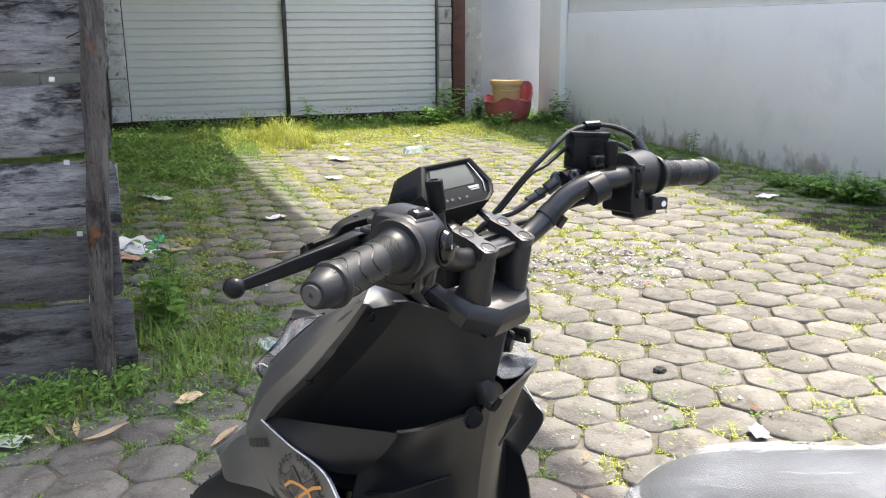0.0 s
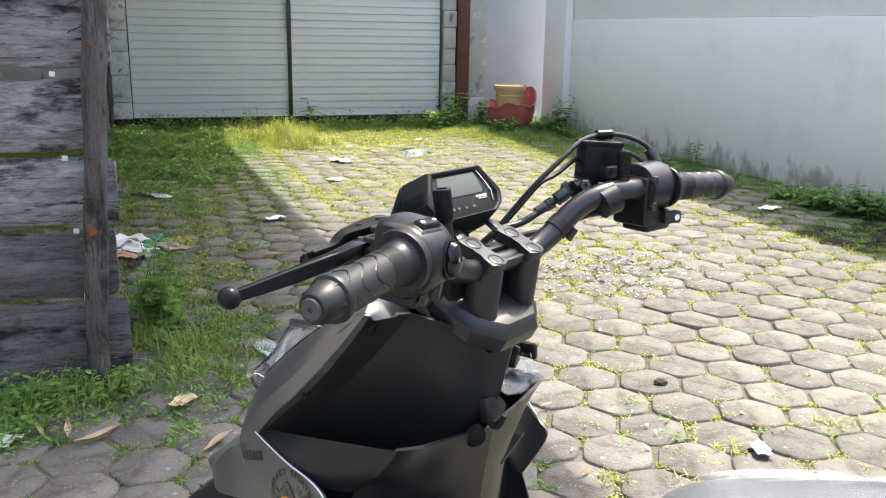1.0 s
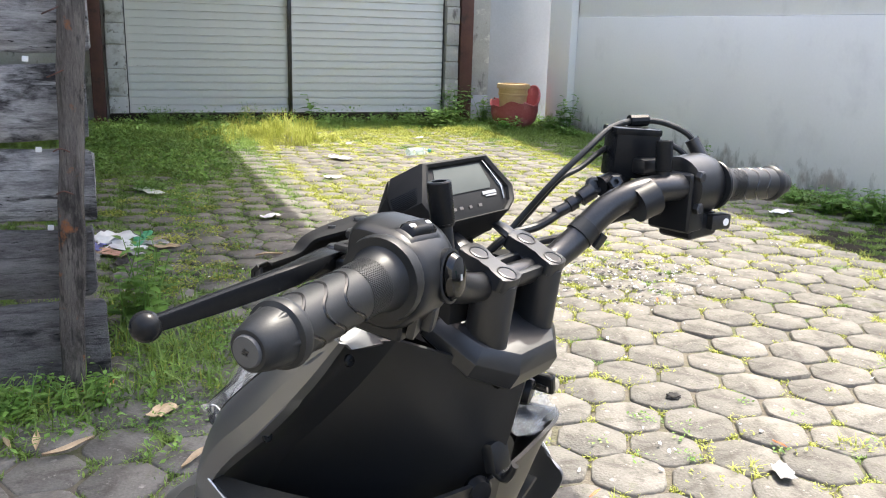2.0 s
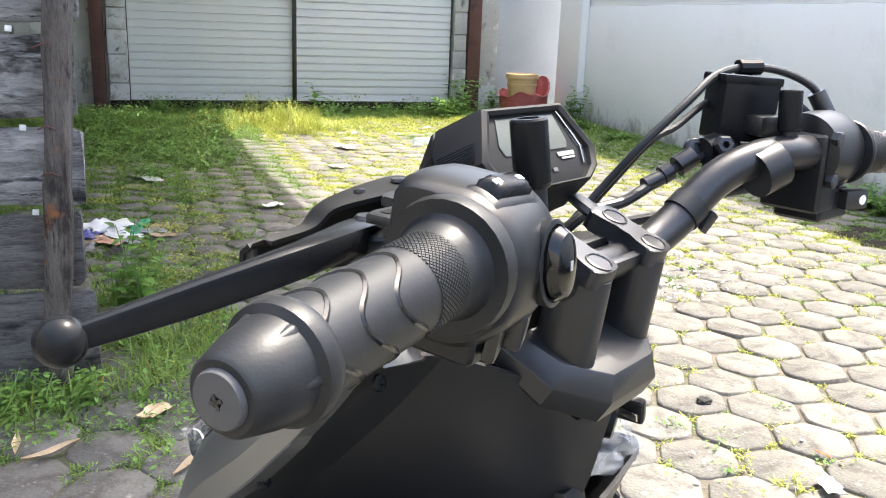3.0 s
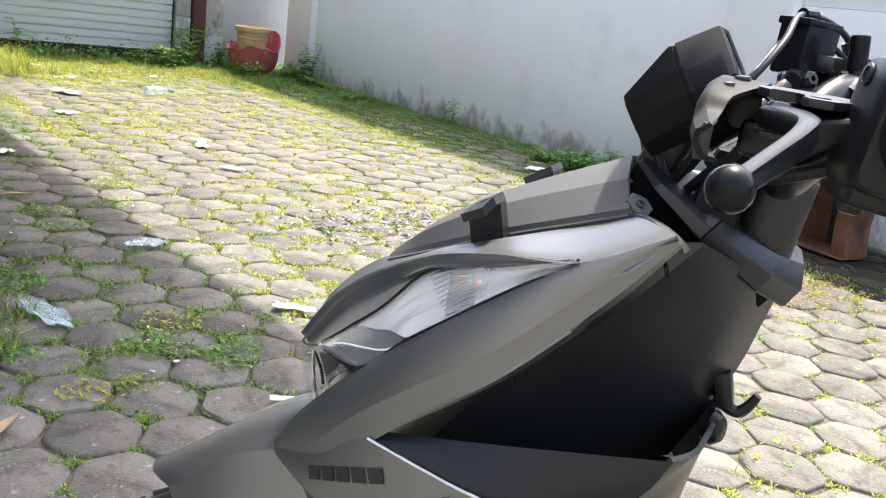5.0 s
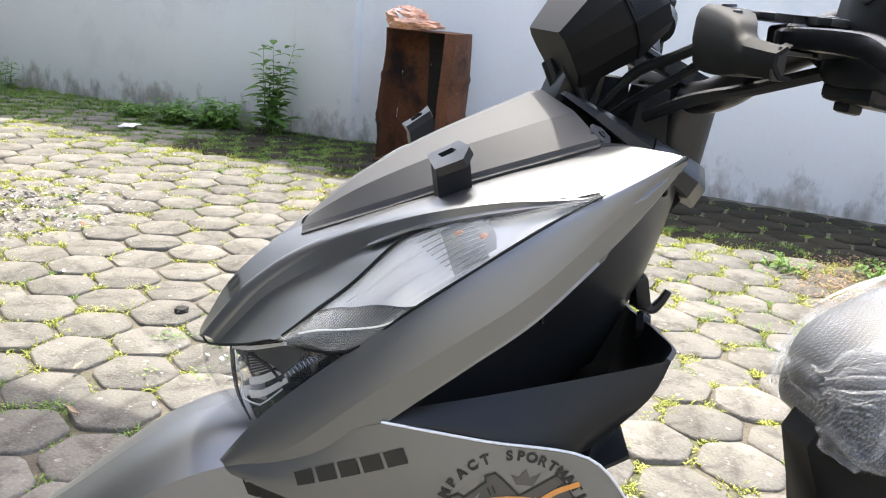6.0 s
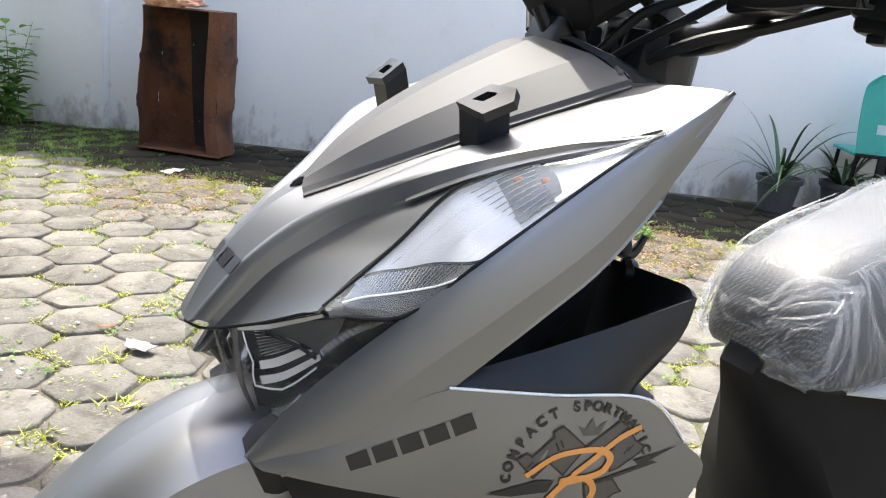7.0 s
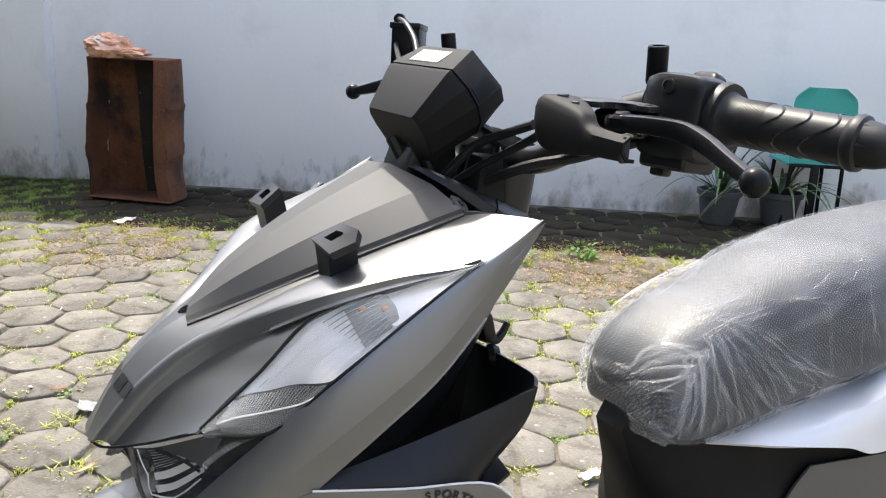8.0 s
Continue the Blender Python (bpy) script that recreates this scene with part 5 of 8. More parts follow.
part("clip_tail", block((0.010, 0.004, 0.016), pose(0.106, 0.070, 0.986, 20, 30, 0), 0.001), rubber, scooter)

def turned(s, p):
    """A point of the left half of the bar, or its mirror image on the right, which stands turned a little back."""
    w, y, z = p
    return V((-w, y, z)) if s < 0 else V((w - 0.0215 * w / 0.3445, y - 0.019 * w / 0.3445, z - 0.0016))


for s, word in ((-1, "left"), (1, "right")):
    A, B = (V((-0.229, 0.038, 1.027)), V((-0.3605, 0.0105, 1.0205))) if s < 0 else (V((0.250, 0.024, 1.030)), V((0.380, -0.009, 1.021)))
    m = along(A, B) @ Matrix.Diagonal((1, 1, 1.07, 1))
    grip = part("grip", lathe([(0.012, 0), (0.0250, 0.0), (0.0258, 0.002), (0.0250, 0.004), (0.0222, 0.0062), (0.0200, 0.0095), (0.0184, 0.0145), (0.0176, 0.02), (0.0172, 0.05), (0.0172, 0.094), (0.0192, 0.096), (0.0200, 0.099), (0.0192, 0.1025), (0.0166, 0.104), (0.0154, 0.112), (0.0122, 0.1225), (0.0110, 0.1235), (0.010, 0.1235)], m, 32), rubber, scooter, "black rubber handlebar grip with slanting grooves")
    for k in range(3):
        z0 = 0.046 + 0.019 * k
        pts = [m @ V((0.0166 * math.cos(a), 0.0166 * math.sin(a), z0 + 0.012 * (2 / math.pi) * math.asin(math.sin(a + (0.9 if s < 0 else 2.2))) + 0.006 * math.sin(3 * a + 0.6))) for a in (2 * math.pi * j / 18 for j in range(19))]
        part("grip_groove", tube(pts, 0.0013, 6, 3), glossy_rubber, grip)
    knurl = bmesh.new()
    for j in range(60):
        for i in range(22):
            a = (j + 0.5 * (i % 2)) * 2 * math.pi / 60
            p = m @ V((0.0176 * math.cos(a), 0.0176 * math.sin(a), 0.0150 + i * 0.00110))
            block((0.0010, 0.0010, 0.0004), Matrix.Translation(p) @ m.to_3x3().to_4x4() @ pose(0, 0, 0, 0, 0, math.degrees(a)) @ pose(0, 0, 0, 0, 90, 0) @ pose(0, 0, 0, 0, 0, 45), 0, 1, knurl)
    part("knurled_band", knurl, rubber, grip, "band of fine raised diamonds")
    flats = [(0.0178 * math.cos(a), 0.0178 * math.sin(a)) for a in (math.pi * j / 3 for j in range(6))]
    part("end_collar", prism(flats, 0.0150, m @ pose(0, 0, 0.1035), 0.0012, 2, 0.76), rubber, grip, "six-sided moulded collar")
    part("bar_end", lathe([(0.0088, 0.119), (0.0088, 0.1244), (0.0082, 0.1254), (0.0018, 0.1256), (0.0014, 0.1240), (0.0004, 0.1240)], m, 28), slate_paint, grip, "round bar end cap with a small worn cross recess")
    for r in (0, 90):
        part("screw_slot", block((0.0046, 0.0011, 0.0006), m @ pose(0, 0, 0.1256, 0, 0, r + 20), 0), black_ink, grip)
    # brake lever with a ball end
    spine = curve([turned(s, p) for p in ((0.188, 0.110, 1.021), (0.202, 0.1115, 1.0215), (0.230, 0.103, 1.0220), (0.256, 0.0985, 1.0205), (0.282, 0.1035, 1.0155), (0.312, 0.1140, 1.0085), (0.344, 0.1250, 1.0018))], 6)
    deep = [c for c in curve([(0.0060, 0.0050, 0), (0.0100, 0.0066, 0), (0.0078, 0.0070, 0), (0.0056, 0.0074, 0), (0.0044, 0.0072, 0), (0.0040, 0.0064, 0), (0.0038, 0.0050, 0)], 6)]
    rings = []
    for i, p in enumerate(spine):
        t = (spine[min(i + 1, len(spine) - 1)] - spine[max(i - 1, 0)]).normalized()
        side = t.cross(V((0, 0, 1))).normalized()
        up = side.cross(t)
        w, h = deep[i].x, deep[i].y
        rings.append([p + side * (w * x) + up * (h * z) for x, z in ((-1, -0.55), (-1, 0.55), (-0.85, 0.85), (-0.45, 1), (0.45, 1), (0.85, 0.85), (1, 0.55), (1, -0.55), (0.85, -0.85), (0.45, -1), (-0.45, -1), (-0.85, -0.85))])
    lever = part("brake_lever", loft(bmesh.new(), rings), black_gloss, scooter, "black brake lever with a flat back, its end a ball", 35)
    part("lever_ball", ball(0.0098, Matrix.Translation(turned(s, (0.3445, 0.1252, 1.0018))), 24, 16), black_gloss, lever)
    part("pivot_screw", lathe([(0.0062, 0), (0.0062, 0.003), (0.005, 0.0045), (0.0005, 0.0045)], Matrix.Translation(turned(s, (0.202, 0.1115, 1.0255))), 14), dark_metal, lever)
    holder = part("lever_holder", block((0.050, 0.046, 0.014), Matrix.Translation(turned(s, (0.186, 0.084, 1.022))) @ pose(0, 0, 0, -8, s * 6, s * -12), 0.004, 3), black_plastic, scooter, "black lever holder clamped to the bar")
    part("holder_clamp", tube([turned(s, (0.154, 0.064, 1.020)), turned(s, (0.174, 0.056, 1.0275))], 0.0180, 18, 2), black_plastic, holder)
    part("holder_screw", lathe([(0.005, 0), (0.005, 0.003), (0.0005, 0.004)], Matrix.Translation(turned(s, (0.2055, 0.093, 1.0325))), 12), dark_metal, holder)
    mw = 0.163 if s < 0 else 0.182
    mount = part("mirror_socket", lathe([(0.0078, 0), (0.0086, 0.002), (0.0086, 0.030), (0.0078, 0.031), (0.0052, 0.031), (0.0048, 0.022), (0.0005, 0.022)], pose(s * mw, 0.046, 1.048, -6, s * 4, 0), 24), black_gloss, scooter, "empty black threaded mirror socket")
    part("socket_foot", lathe([(0.0065, -0.016), (0.0065, 0.0), (0.0088, 0.002), (0.0005, 0.002)], pose(s * mw, 0.046, 1.048, -6, s * 4, 0), 16), black_plastic, mount)

# left switch housing
S = pose(-0.206, 0.0445, 1.0255, 0, 0, 0) @ pose(0, 0, 0, 8, 0, 11)
b = bmesh.new()
rings = []
for x, r, q in ((-0.025, 0.0265, 1.0), (-0.0245, 0.0290, 1.0), (-0.022, 0.0310, 1.0), (-0.016, 0.0325, 1.0), (-0.004, 0.0334, 1.0), (0.006, 0.0336, 1.0), (0.014, 0.0332, 0.98), (0.021, 0.0322, 0.92), (0.027, 0.0300, 0.84), (0.030, 0.0260, 0.76)):
    ring_pts = []
    for j in range(48):
        a = 2 * math.pi * j / 48
        y, z = math.cos(a), math.sin(a)
        p = 2 + 9 * max(0.0, y) ** 1.2
        k = r * 0.99 / (abs(y) ** p + abs(z) ** p) ** (1 / p) * (1 - (1 - q) * max(0.0, -y))
        ring_pts.append(S @ V((x, y * k * 0.98, z * k * (1.12 if z < 0 else 0.96))))
    rings.append(ring_pts)
loft(b, rings)
switch = part("switch_housing", b, black_plastic, scooter, "rounded black switch housing with buttons")
part("housing_foot", block((0.044, 0.044, 0.026), S @ pose(0.002, 0.006, -0.030), 0.006, 3), black_plastic, switch)
part("housing_collar", lathe([(0.018, 0), (0.0275, 0.0), (0.0285, 0.004), (0.0275, 0.009), (0.018, 0.009)], along((-0.2275, 0.0384, 1.0268), (-0.27, 0.0298, 1.0250)), 28), rubber, switch)
from mathutils.bvhtree import BVHTree
skin = bmesh.new()
skin.from_mesh(switch.data)
housing_skin = BVHTree.FromBMesh(skin)
skin.free()


def seated(spot, lift):
    """A pose on the housing nearest to spot, its z axis straight out."""
    near, n, *_ = housing_skin.find_nearest(spot)
    n = n if n.dot(spot - S.translation) > 0 else -n
    x = (V((1, 0, 0)) - n * n.x).normalized()
    m = Matrix((x, n.cross(x), n)).transposed().to_4x4()
    m.translation = near + n * lift
    return m


ROCK = seated(S @ V((-0.006, -0.012, 0.046)), 0.0)


def patch(x0, x1, y0, y1, lift, nx=10, ny=8):
    """A raised pad that follows the housing's curve, with a rounded edge."""
    rows = []
    for j in range(ny + 1):
        row = []
        for i in range(nx + 1):
            u, v = i / nx, j / ny
            rim = min(1.0, 5 * min(u, 1 - u), 4 * min(v, 1 - v)) ** 0.5
            near, n, *_ = housing_skin.find_nearest(ROCK @ V((x0 + (x1 - x0) * u, y0 + (y1 - y0) * v, 0.004)))
            n = n if n.dot(near - S.translation) > 0 else -n
            row.append(near + n * (lift * rim - 0.0008))
        rows.append(row)
    return panel(rows, 1, 1, 0.001, S.translation)


part("switch_frame", patch(-0.016, 0.022, -0.012, 0.012, 0.0022), black_plastic, switch, "", 60)
rocker = part("light_switch", patch(-0.012, 0.017, -0.0075, 0.0085, 0.0062), black_gloss, switch, "black rocker light switch with white marks", 60)
for dx in (-0.006, 0.009):
    part("switch_mark", block((0.0042, 0.0026, 0.0006), ROCK @ pose(dx, 0.000, 0.0050, 0, 6 if dx > 0 else -6, 0), 0), white_ink, rocker)
HORN = seated(S @ V((0.007, -0.060, 0.008)), -0.0005) @ pose(0, 0, 0, 0, -12, 0)
part("horn_surround", lathe([(0.0165, -0.004), (0.0168, 0.0012), (0.0150, 0.0018), (0.0145, 0.0), (0.0005, 0.0)], HORN @ Matrix.Diagonal((0.80, 1.10, 1, 1)), 24), black_plastic, switch)
horn = part("horn_button", lathe([(0.013, 0), (0.0135, 0.003), (0.0115, 0.007), (0.006, 0.0085), (0.0005, 0.0088)], HORN @ Matrix.Diagonal((0.75, 1.15, 1, 1)), 24), piano_black, switch, "glossy black horn button")
part("horn_mark", block((0.0022, 0.0040, 0.0004), HORN @ pose(0, 0, 0.0088), 0), pale_slot, horn)
turn = part("turn_switch", block((0.014, 0.010, 0.018), S @ pose(0.004, -0.0225, -0.027, 4, 0, 14), 0.003, 3), dark_metal, switch, "grey sliding turn-signal switch")
part("turn_slot", block((0.034, 0.006, 0.022), S @ pose(0.000, -0.0175, -0.027, 4, 0, 14), 0.002), black_ink, switch)
part("housing_hole", lathe([(0.0058, 0), (0.0058, 0.0012), (0.0042, 0.0016), (0.004, 0.0002), (0.0003, 0.0002)], S @ pose(0.004, 0.0325, 0.020, -90, 0, 0), 16), black_ink, switch)
part("screw_boss", block((0.014, 0.012, 0.010), S @ pose(0.008, 0.016, -0.044, 0, 0, 0), 0.003), black_plastic, switch)

# lever guard and cable equaliser on the left side
bm = bmesh.new()
GUARD = ((-0.131, 0.120, 0.139, 1.0290, 1.0060), (-0.135, 0.118, 0.1435, 1.0345, 1.0010), (-0.146, 0.117, 0.1485, 1.0380, 0.9965), (-0.165, 0.121, 0.1510, 1.0365, 0.9950), (-0.184, 0.129, 0.1520, 1.0335, 0.9955),
         (-0.200, 0.136, 0.1520, 1.0295, 0.9970), (-0.210, 0.139, 0.1515, 1.0215, 0.9985), (-0.230, 0.140, 0.1495, 1.0190, 0.9985), (-0.2475, 0.140, 0.1470, 1.0175, 0.9985))
rows = []
for x, yr, yf, zt, zb in GUARD:
    h = zt - zb
    rows.append([(x, yr, zt - 0.0012), (x, yf - 0.0050, zt), (x, yf - 0.0008, zt - 0.0030), (x, yf + 0.0010, zt - 0.22 * h), (x, yf + 0.0015, zt - 0.55 * h), (x, yf - 0.0010, zb + 0.0040), (x, yf - 0.0040, zb + 0.0006), (x, yf - 0.0105, zb)])
sheet(bm, rows, 1, 4, 0.0026, (-0.190, 0.110, 1.010))
guard = part("lever_guard", bm, matt_black, scooter, "black plastic guard in front of the brake lever", 40)
for x, face in ((-0.1325, -1), (-0.246, 1)):
    end = GUARD[0] if x > -0.2 else GUARD[-1]
    part("guard_end", prism([(end[1], end[4]), (end[2], end[4]), (end[2] + 0.001, (end[3] + end[4]) / 2), (end[2] - 0.002, end[3]), (end[1], end[3] - 0.002)], 0.0025, Matrix(((0, 0, 1, x), (1, 0, 0, 0), (0, 1, 0, 0), (0, 0, 0, 1))), 0.0006), satin_plastic, guard)
part("guard_arm", prism([(-0.134, 0.121), (-0.140, 0.078), (-0.166, 0.062), (-0.196, 0.074), (-0.214, 0.086), (-0.216, 0.099), (-0.206, 0.102), (-0.190, 0.099), (-0.184, 0.104), (-0.186, 0.118), (-0.178, 0.124), (-0.168, 0.124)], 0.0050, pose(0, 0, 1.0275, 1.5, 0, 0), 0.0015), satin_plastic, guard, "flat forged lever arm")
part("guard_arm", prism([(-0.184, 0.098), (-0.186, 0.116), (-0.196, 0.122), (-0.210, 0.119), (-0.214, 0.106), (-0.206, 0.098)], 0.0030, pose(0, 0, 1.0085, 1.5, 0, 0), 0.001), satin_plastic, guard)
for x, y, z, r in ((-0.1552, 0.1333, 1.0372, 0.0052), (-0.1791, 0.1391, 1.0335, 0.0032)):
    part("rivet", lathe([(r, 0), (r * 0.9, 0.0016), (0.0005, 0.0022)], pose(x, y, z, -4, 0, 0), 14), dark_metal, guard)
part("cable_box", block((0.05, 0.03, 0.022), pose(-0.140, 0.112, 1.004, 0, 4, -6), 0.006, 3), black_plastic, scooter)

# right side: throttle housing, brake master cylinder, start switch
R = pose(0.232, 0.040, 1.030, 0, 0, -9)
throttle = part("throttle_housing", lathe([(0.026, -0.026), (0.031, -0.024), (0.032, 0.0), (0.032, 0.016), (0.029, 0.026), (0.022, 0.029), (0.012, 0.029)], R @ pose(0, 0, 0, 0, 90, 0), 32), black_plastic, scooter, "round black throttle housing")
part("housing_block", block((0.030, 0.050, 0.062), R @ pose(-0.016, 0.002, -0.014), 0.006, 3), black_plastic, throttle)
part("housing_foot", block((0.050, 0.040, 0.026), R @ pose(0.002, -0.002, -0.040), 0.006, 3), black_plastic, throttle)
start = part("start_button", block((0.026, 0.014, 0.016), R @ pose(0.018, -0.026, -0.036, 0, 0, -14), 0.003, 2), dark_metal, throttle, "grey start button")
part("button_mark", lathe([(0.004, 0), (0.004, 0.0008), (0.0003, 0.0008)], R @ pose(0.022, -0.0335, -0.036, 90, 0, -14), 14), white_ink, start)
for dz in (0.014, -0.018):
    part("clamp_bolt", lathe([(0.006, 0), (0.006, 0.005), (0.0045, 0.006), (0.0005, 0.006)], R @ pose(-0.022, -0.024, dz, 90, 0, 0), 6), dark_metal, throttle)
master = part("master_cylinder", block((0.048, 0.032, 0.048), pose(0.198, 0.092, 1.060, 0, 3, -38), 0.003, 2), black_gloss, scooter, "square black brake-fluid reservoir")
part("reservoir_cap", block((0.051, 0.035, 0.007), pose(0.199, 0.092, 1.0835, 0, 3, -38), 0.002, 2), black_gloss, master, "screwed lid")
part("reservoir_arm", block((0.030, 0.020, 0.016), pose(0.196, 0.070, 1.050, 0, 0, -20), 0.004, 2), dark_metal, master)
part("cylinder", tube([(0.152, 0.100, 1.030), (0.190, 0.094, 1.036)], 0.010, 16, 2), black_plastic, master)
part("banjo_bolt", lathe([(0.008, 0), (0.008, 0.012), (0.006, 0.014), (0.003, 0.014), (0.003, 0.006), (0.0004, 0.006)], along((0.162, 0.090, 1.032), (0.146, 0.076, 1.040)), 6), dark_metal, master)

# cables and hoses
for name, pts, r, mat in (
        ("throttle_cable", [(0.262, 0.044, 1.058), (0.257, 0.056, 1.078), (0.240, 0.078, 1.090), (0.214, 0.098, 1.092), (0.178, 0.106, 1.086), (0.142, 0.112, 1.066), (0.112, 0.127, 1.038), (0.094, 0.150, 1.002), (0.066, 0.168, 0.965)], 0.0032, rubber),
        ("throttle_cable", [(0.250, 0.050, 1.054), (0.244, 0.066, 1.066), (0.222, 0.088, 1.072), (0.190, 0.112, 1.066), (0.154, 0.124, 1.046), (0.124, 0.130, 1.036), (0.104, 0.152, 1.000), (0.074, 0.168, 0.965)], 0.0030, rubber),
        ("brake_hose", [(0.146, 0.104, 1.026), (0.124, 0.118, 1.010), (0.092, 0.130, 0.994), (0.060, 0.146, 0.985), (0.03, 0.165, 0.955)], 0.0044, rubber),
        ("wire_harness", [(0.204, 0.056, 1.004), (0.160, 0.084, 0.998), (0.120, 0.104, 0.985), (0.080, 0.128, 0.978), (0.040, 0.150, 0.962)], 0.0040, rubber),
        ("brake_cable", [(-0.112, 0.128, 1.010), (-0.085, 0.134, 1.000), (-0.055, 0.150, 0.985), (-0.035, 0.168, 0.955)], 0.0042, rubber),
        ("brake_cable", [(-0.114, 0.122, 1.002), (-0.085, 0.130, 0.985), (-0.055, 0.146, 0.965), (-0.03, 0.160, 0.945)], 0.0038, rubber),
        ("wire_harness", [(-0.172, 0.060, 1.004), (-0.130, 0.096, 0.984), (-0.090, 0.120, 0.970), (-0.045, 0.146, 0.945)], 0.0050, rubber),
        ("wire_harness", [(0.01, 0.20, 0.985), (0.0, 0.190, 0.960), (-0.01, 0.180, 0.93)], 0.007, rubber),
        ("meter_cable", [(-0.02, 0.196, 0.985), (-0.026, 0.182, 0.965), (-0.022, 0.172, 0.94)], 0.004, rubber)):
    part(name, tube(pts, r, 10, 6), mat, scooter)
for p, q, r in (((0.146, 0.104, 1.026), (0.135, 0.111, 1.018), 0.0085), ((0.131, 0.114, 1.015), (0.125, 0.118, 1.011), 0.0075), ((0.124, 0.118, 1.010), (0.112, 0.125, 1.004), 0.0062)):
    part("hose_fitting", tube([p, q], r, 14, 2), dark_metal, scooter, "ribbed dark hose fitting")
part("hose_cap", lathe([(0.0095, 0), (0.0095, 0.004), (0.008, 0.0055), (0.005, 0.0055), (0.0045, 0.003), (0.0005, 0.003)], along((0.151, 0.106, 1.030), (0.141, 0.090, 1.036)), 18), dark_metal, scooter, "round dark bolt cap with a recess")
part("cable_joint", tube([(0.226, 0.090, 1.0925), (0.208, 0.101, 1.092)], 0.0062, 10, 2), black_gloss, scooter)
part("cable_sleeve", tube([(0.263, 0.042, 1.054), (0.258, 0.053, 1.074)], 0.0075, 12, 2), dark_metal, scooter)

# instrument: a faceted housing with a tilted face
face = [(-0.044, -0.020), (0.044, -0.020), (0.060, -0.011), (0.067, 0.004), (0.0565, 0.021), (0.046, 0.0385), (-0.046, 0.0385), (-0.0565, 0.021), (-0.067, 0.004), (-0.060, -0.011)]
seam = [(-0.044, -0.028), (0.044, -0.028), (0.064, -0.013), (0.0725, 0.004), (0.070, 0.022), (0.0573, 0.0385), (-0.0573, 0.0385), (-0.070, 0.022), (-0.0725, 0.004), (-0.064, -0.013)]
back = [(-0.030, -0.030), (0.030, -0.030), (0.046, -0.018), (0.052, 0.000), (0.052, 0.013), (0.045, 0.020), (-0.045, 0.020), (-0.052, 0.013), (-0.052, 0.000), (-0.046, -0.018)]
M = pose(-0.010, 0.139, 1.034, 58, 0, 0)
b = bmesh.new()
rings = [[M @ V((x * k, y * k, d)) for x, y in face] for k, d in ((0.84, -0.0030), (0.87, 0.0015), (0.93, 0.0030), (0.985, 0.0015), (1.0, -0.0010))]
rings += [[M @ V((x * k, y * k, d)) for x, y in seam] for k, d in ((1.0, -0.0275), (1.0, -0.0290), (0.970, -0.0293), (0.970, -0.0312), (0.992, -0.0316), (0.985, -0.0345))]
rings += [[M @ V((x * k, y * k, d)) for x, y in back] for k, d in ((1.0, -0.0740), (0.95, -0.0762))]
loft(b, rings)
meter = part("instrument", b, matt_black, scooter, "angular black digital instrument with a grey display", 25)
part("bezel", prism([(x * 0.86, y * 0.86) for x, y in face], 0.002, M @ pose(0, 0, -0.0035), 0.0006), matt_black, meter)
part("display", prism([(-0.037, 0.006), (0.034, 0.006), (0.037, 0.011), (0.033, 0.031), (-0.033, 0.031), (-0.040, 0.013)], 0.0012, M @ pose(0, 0, -0.0018), 0.0004), lcd, meter, "grey liquid-crystal display")
part("trim", prism([(0.045, -0.007), (0.0475, -0.007), (0.0525, 0.006), (0.0460, 0.021), (0.0400, 0.0325), (0.0375, 0.0325), (0.0435, 0.020), (0.0495, 0.006)], 0.0018, M @ pose(0, 0, -0.0015), 0.0003), steel, meter, "silver trim strip beside the display")
for x, w, y in ((0.030, 0.020, 0.0020), (0.031, 0.016, -0.0010), (-0.026, 0.004, -0.0075), (-0.017, 0.005, -0.0075), (-0.004, 0.004, -0.0080), (0.010, 0.005, -0.0080)):
    part("print_bar", block((w, 0.0030 if w > 0.018 else 0.0014 if w > 0.01 else 0.0026, 0.0006), M @ pose(x, y, -0.0008), 0), pale_slot if w > 0.01 else grey_ink, meter)
grille = bmesh.new()
for k in range(9):
    block((0.0032, 0.018, 0.0014), M @ pose(-0.020 + 0.0062 * k, 0.0387, -0.0145, 90, 0, 6), 0, 1, grille)
part("vent_slots", grille, pale_slot, meter, "row of pale vent slots")
for s in (-1, 1):
    for k in range(9):
        u = (k + 0.5) / 9
        near_end = M @ V((s * (0.0570 + 0.0098 * u), 0.0195 - 0.0140 * u, -0.0030))
        far_end = M @ V((s * (0.0702 + 0.0020 * u), 0.0200 - 0.0150 * u, -0.0265))
        part("side_rib", tube([near_end, far_end], 0.0006, 4, 2), black_gloss, meter)
part("meter_stay", block((0.05, 0.03, 0.05), pose(0.004, 0.182, 0.968, 20, 0, 0), 0.006), black_plastic, scooter)

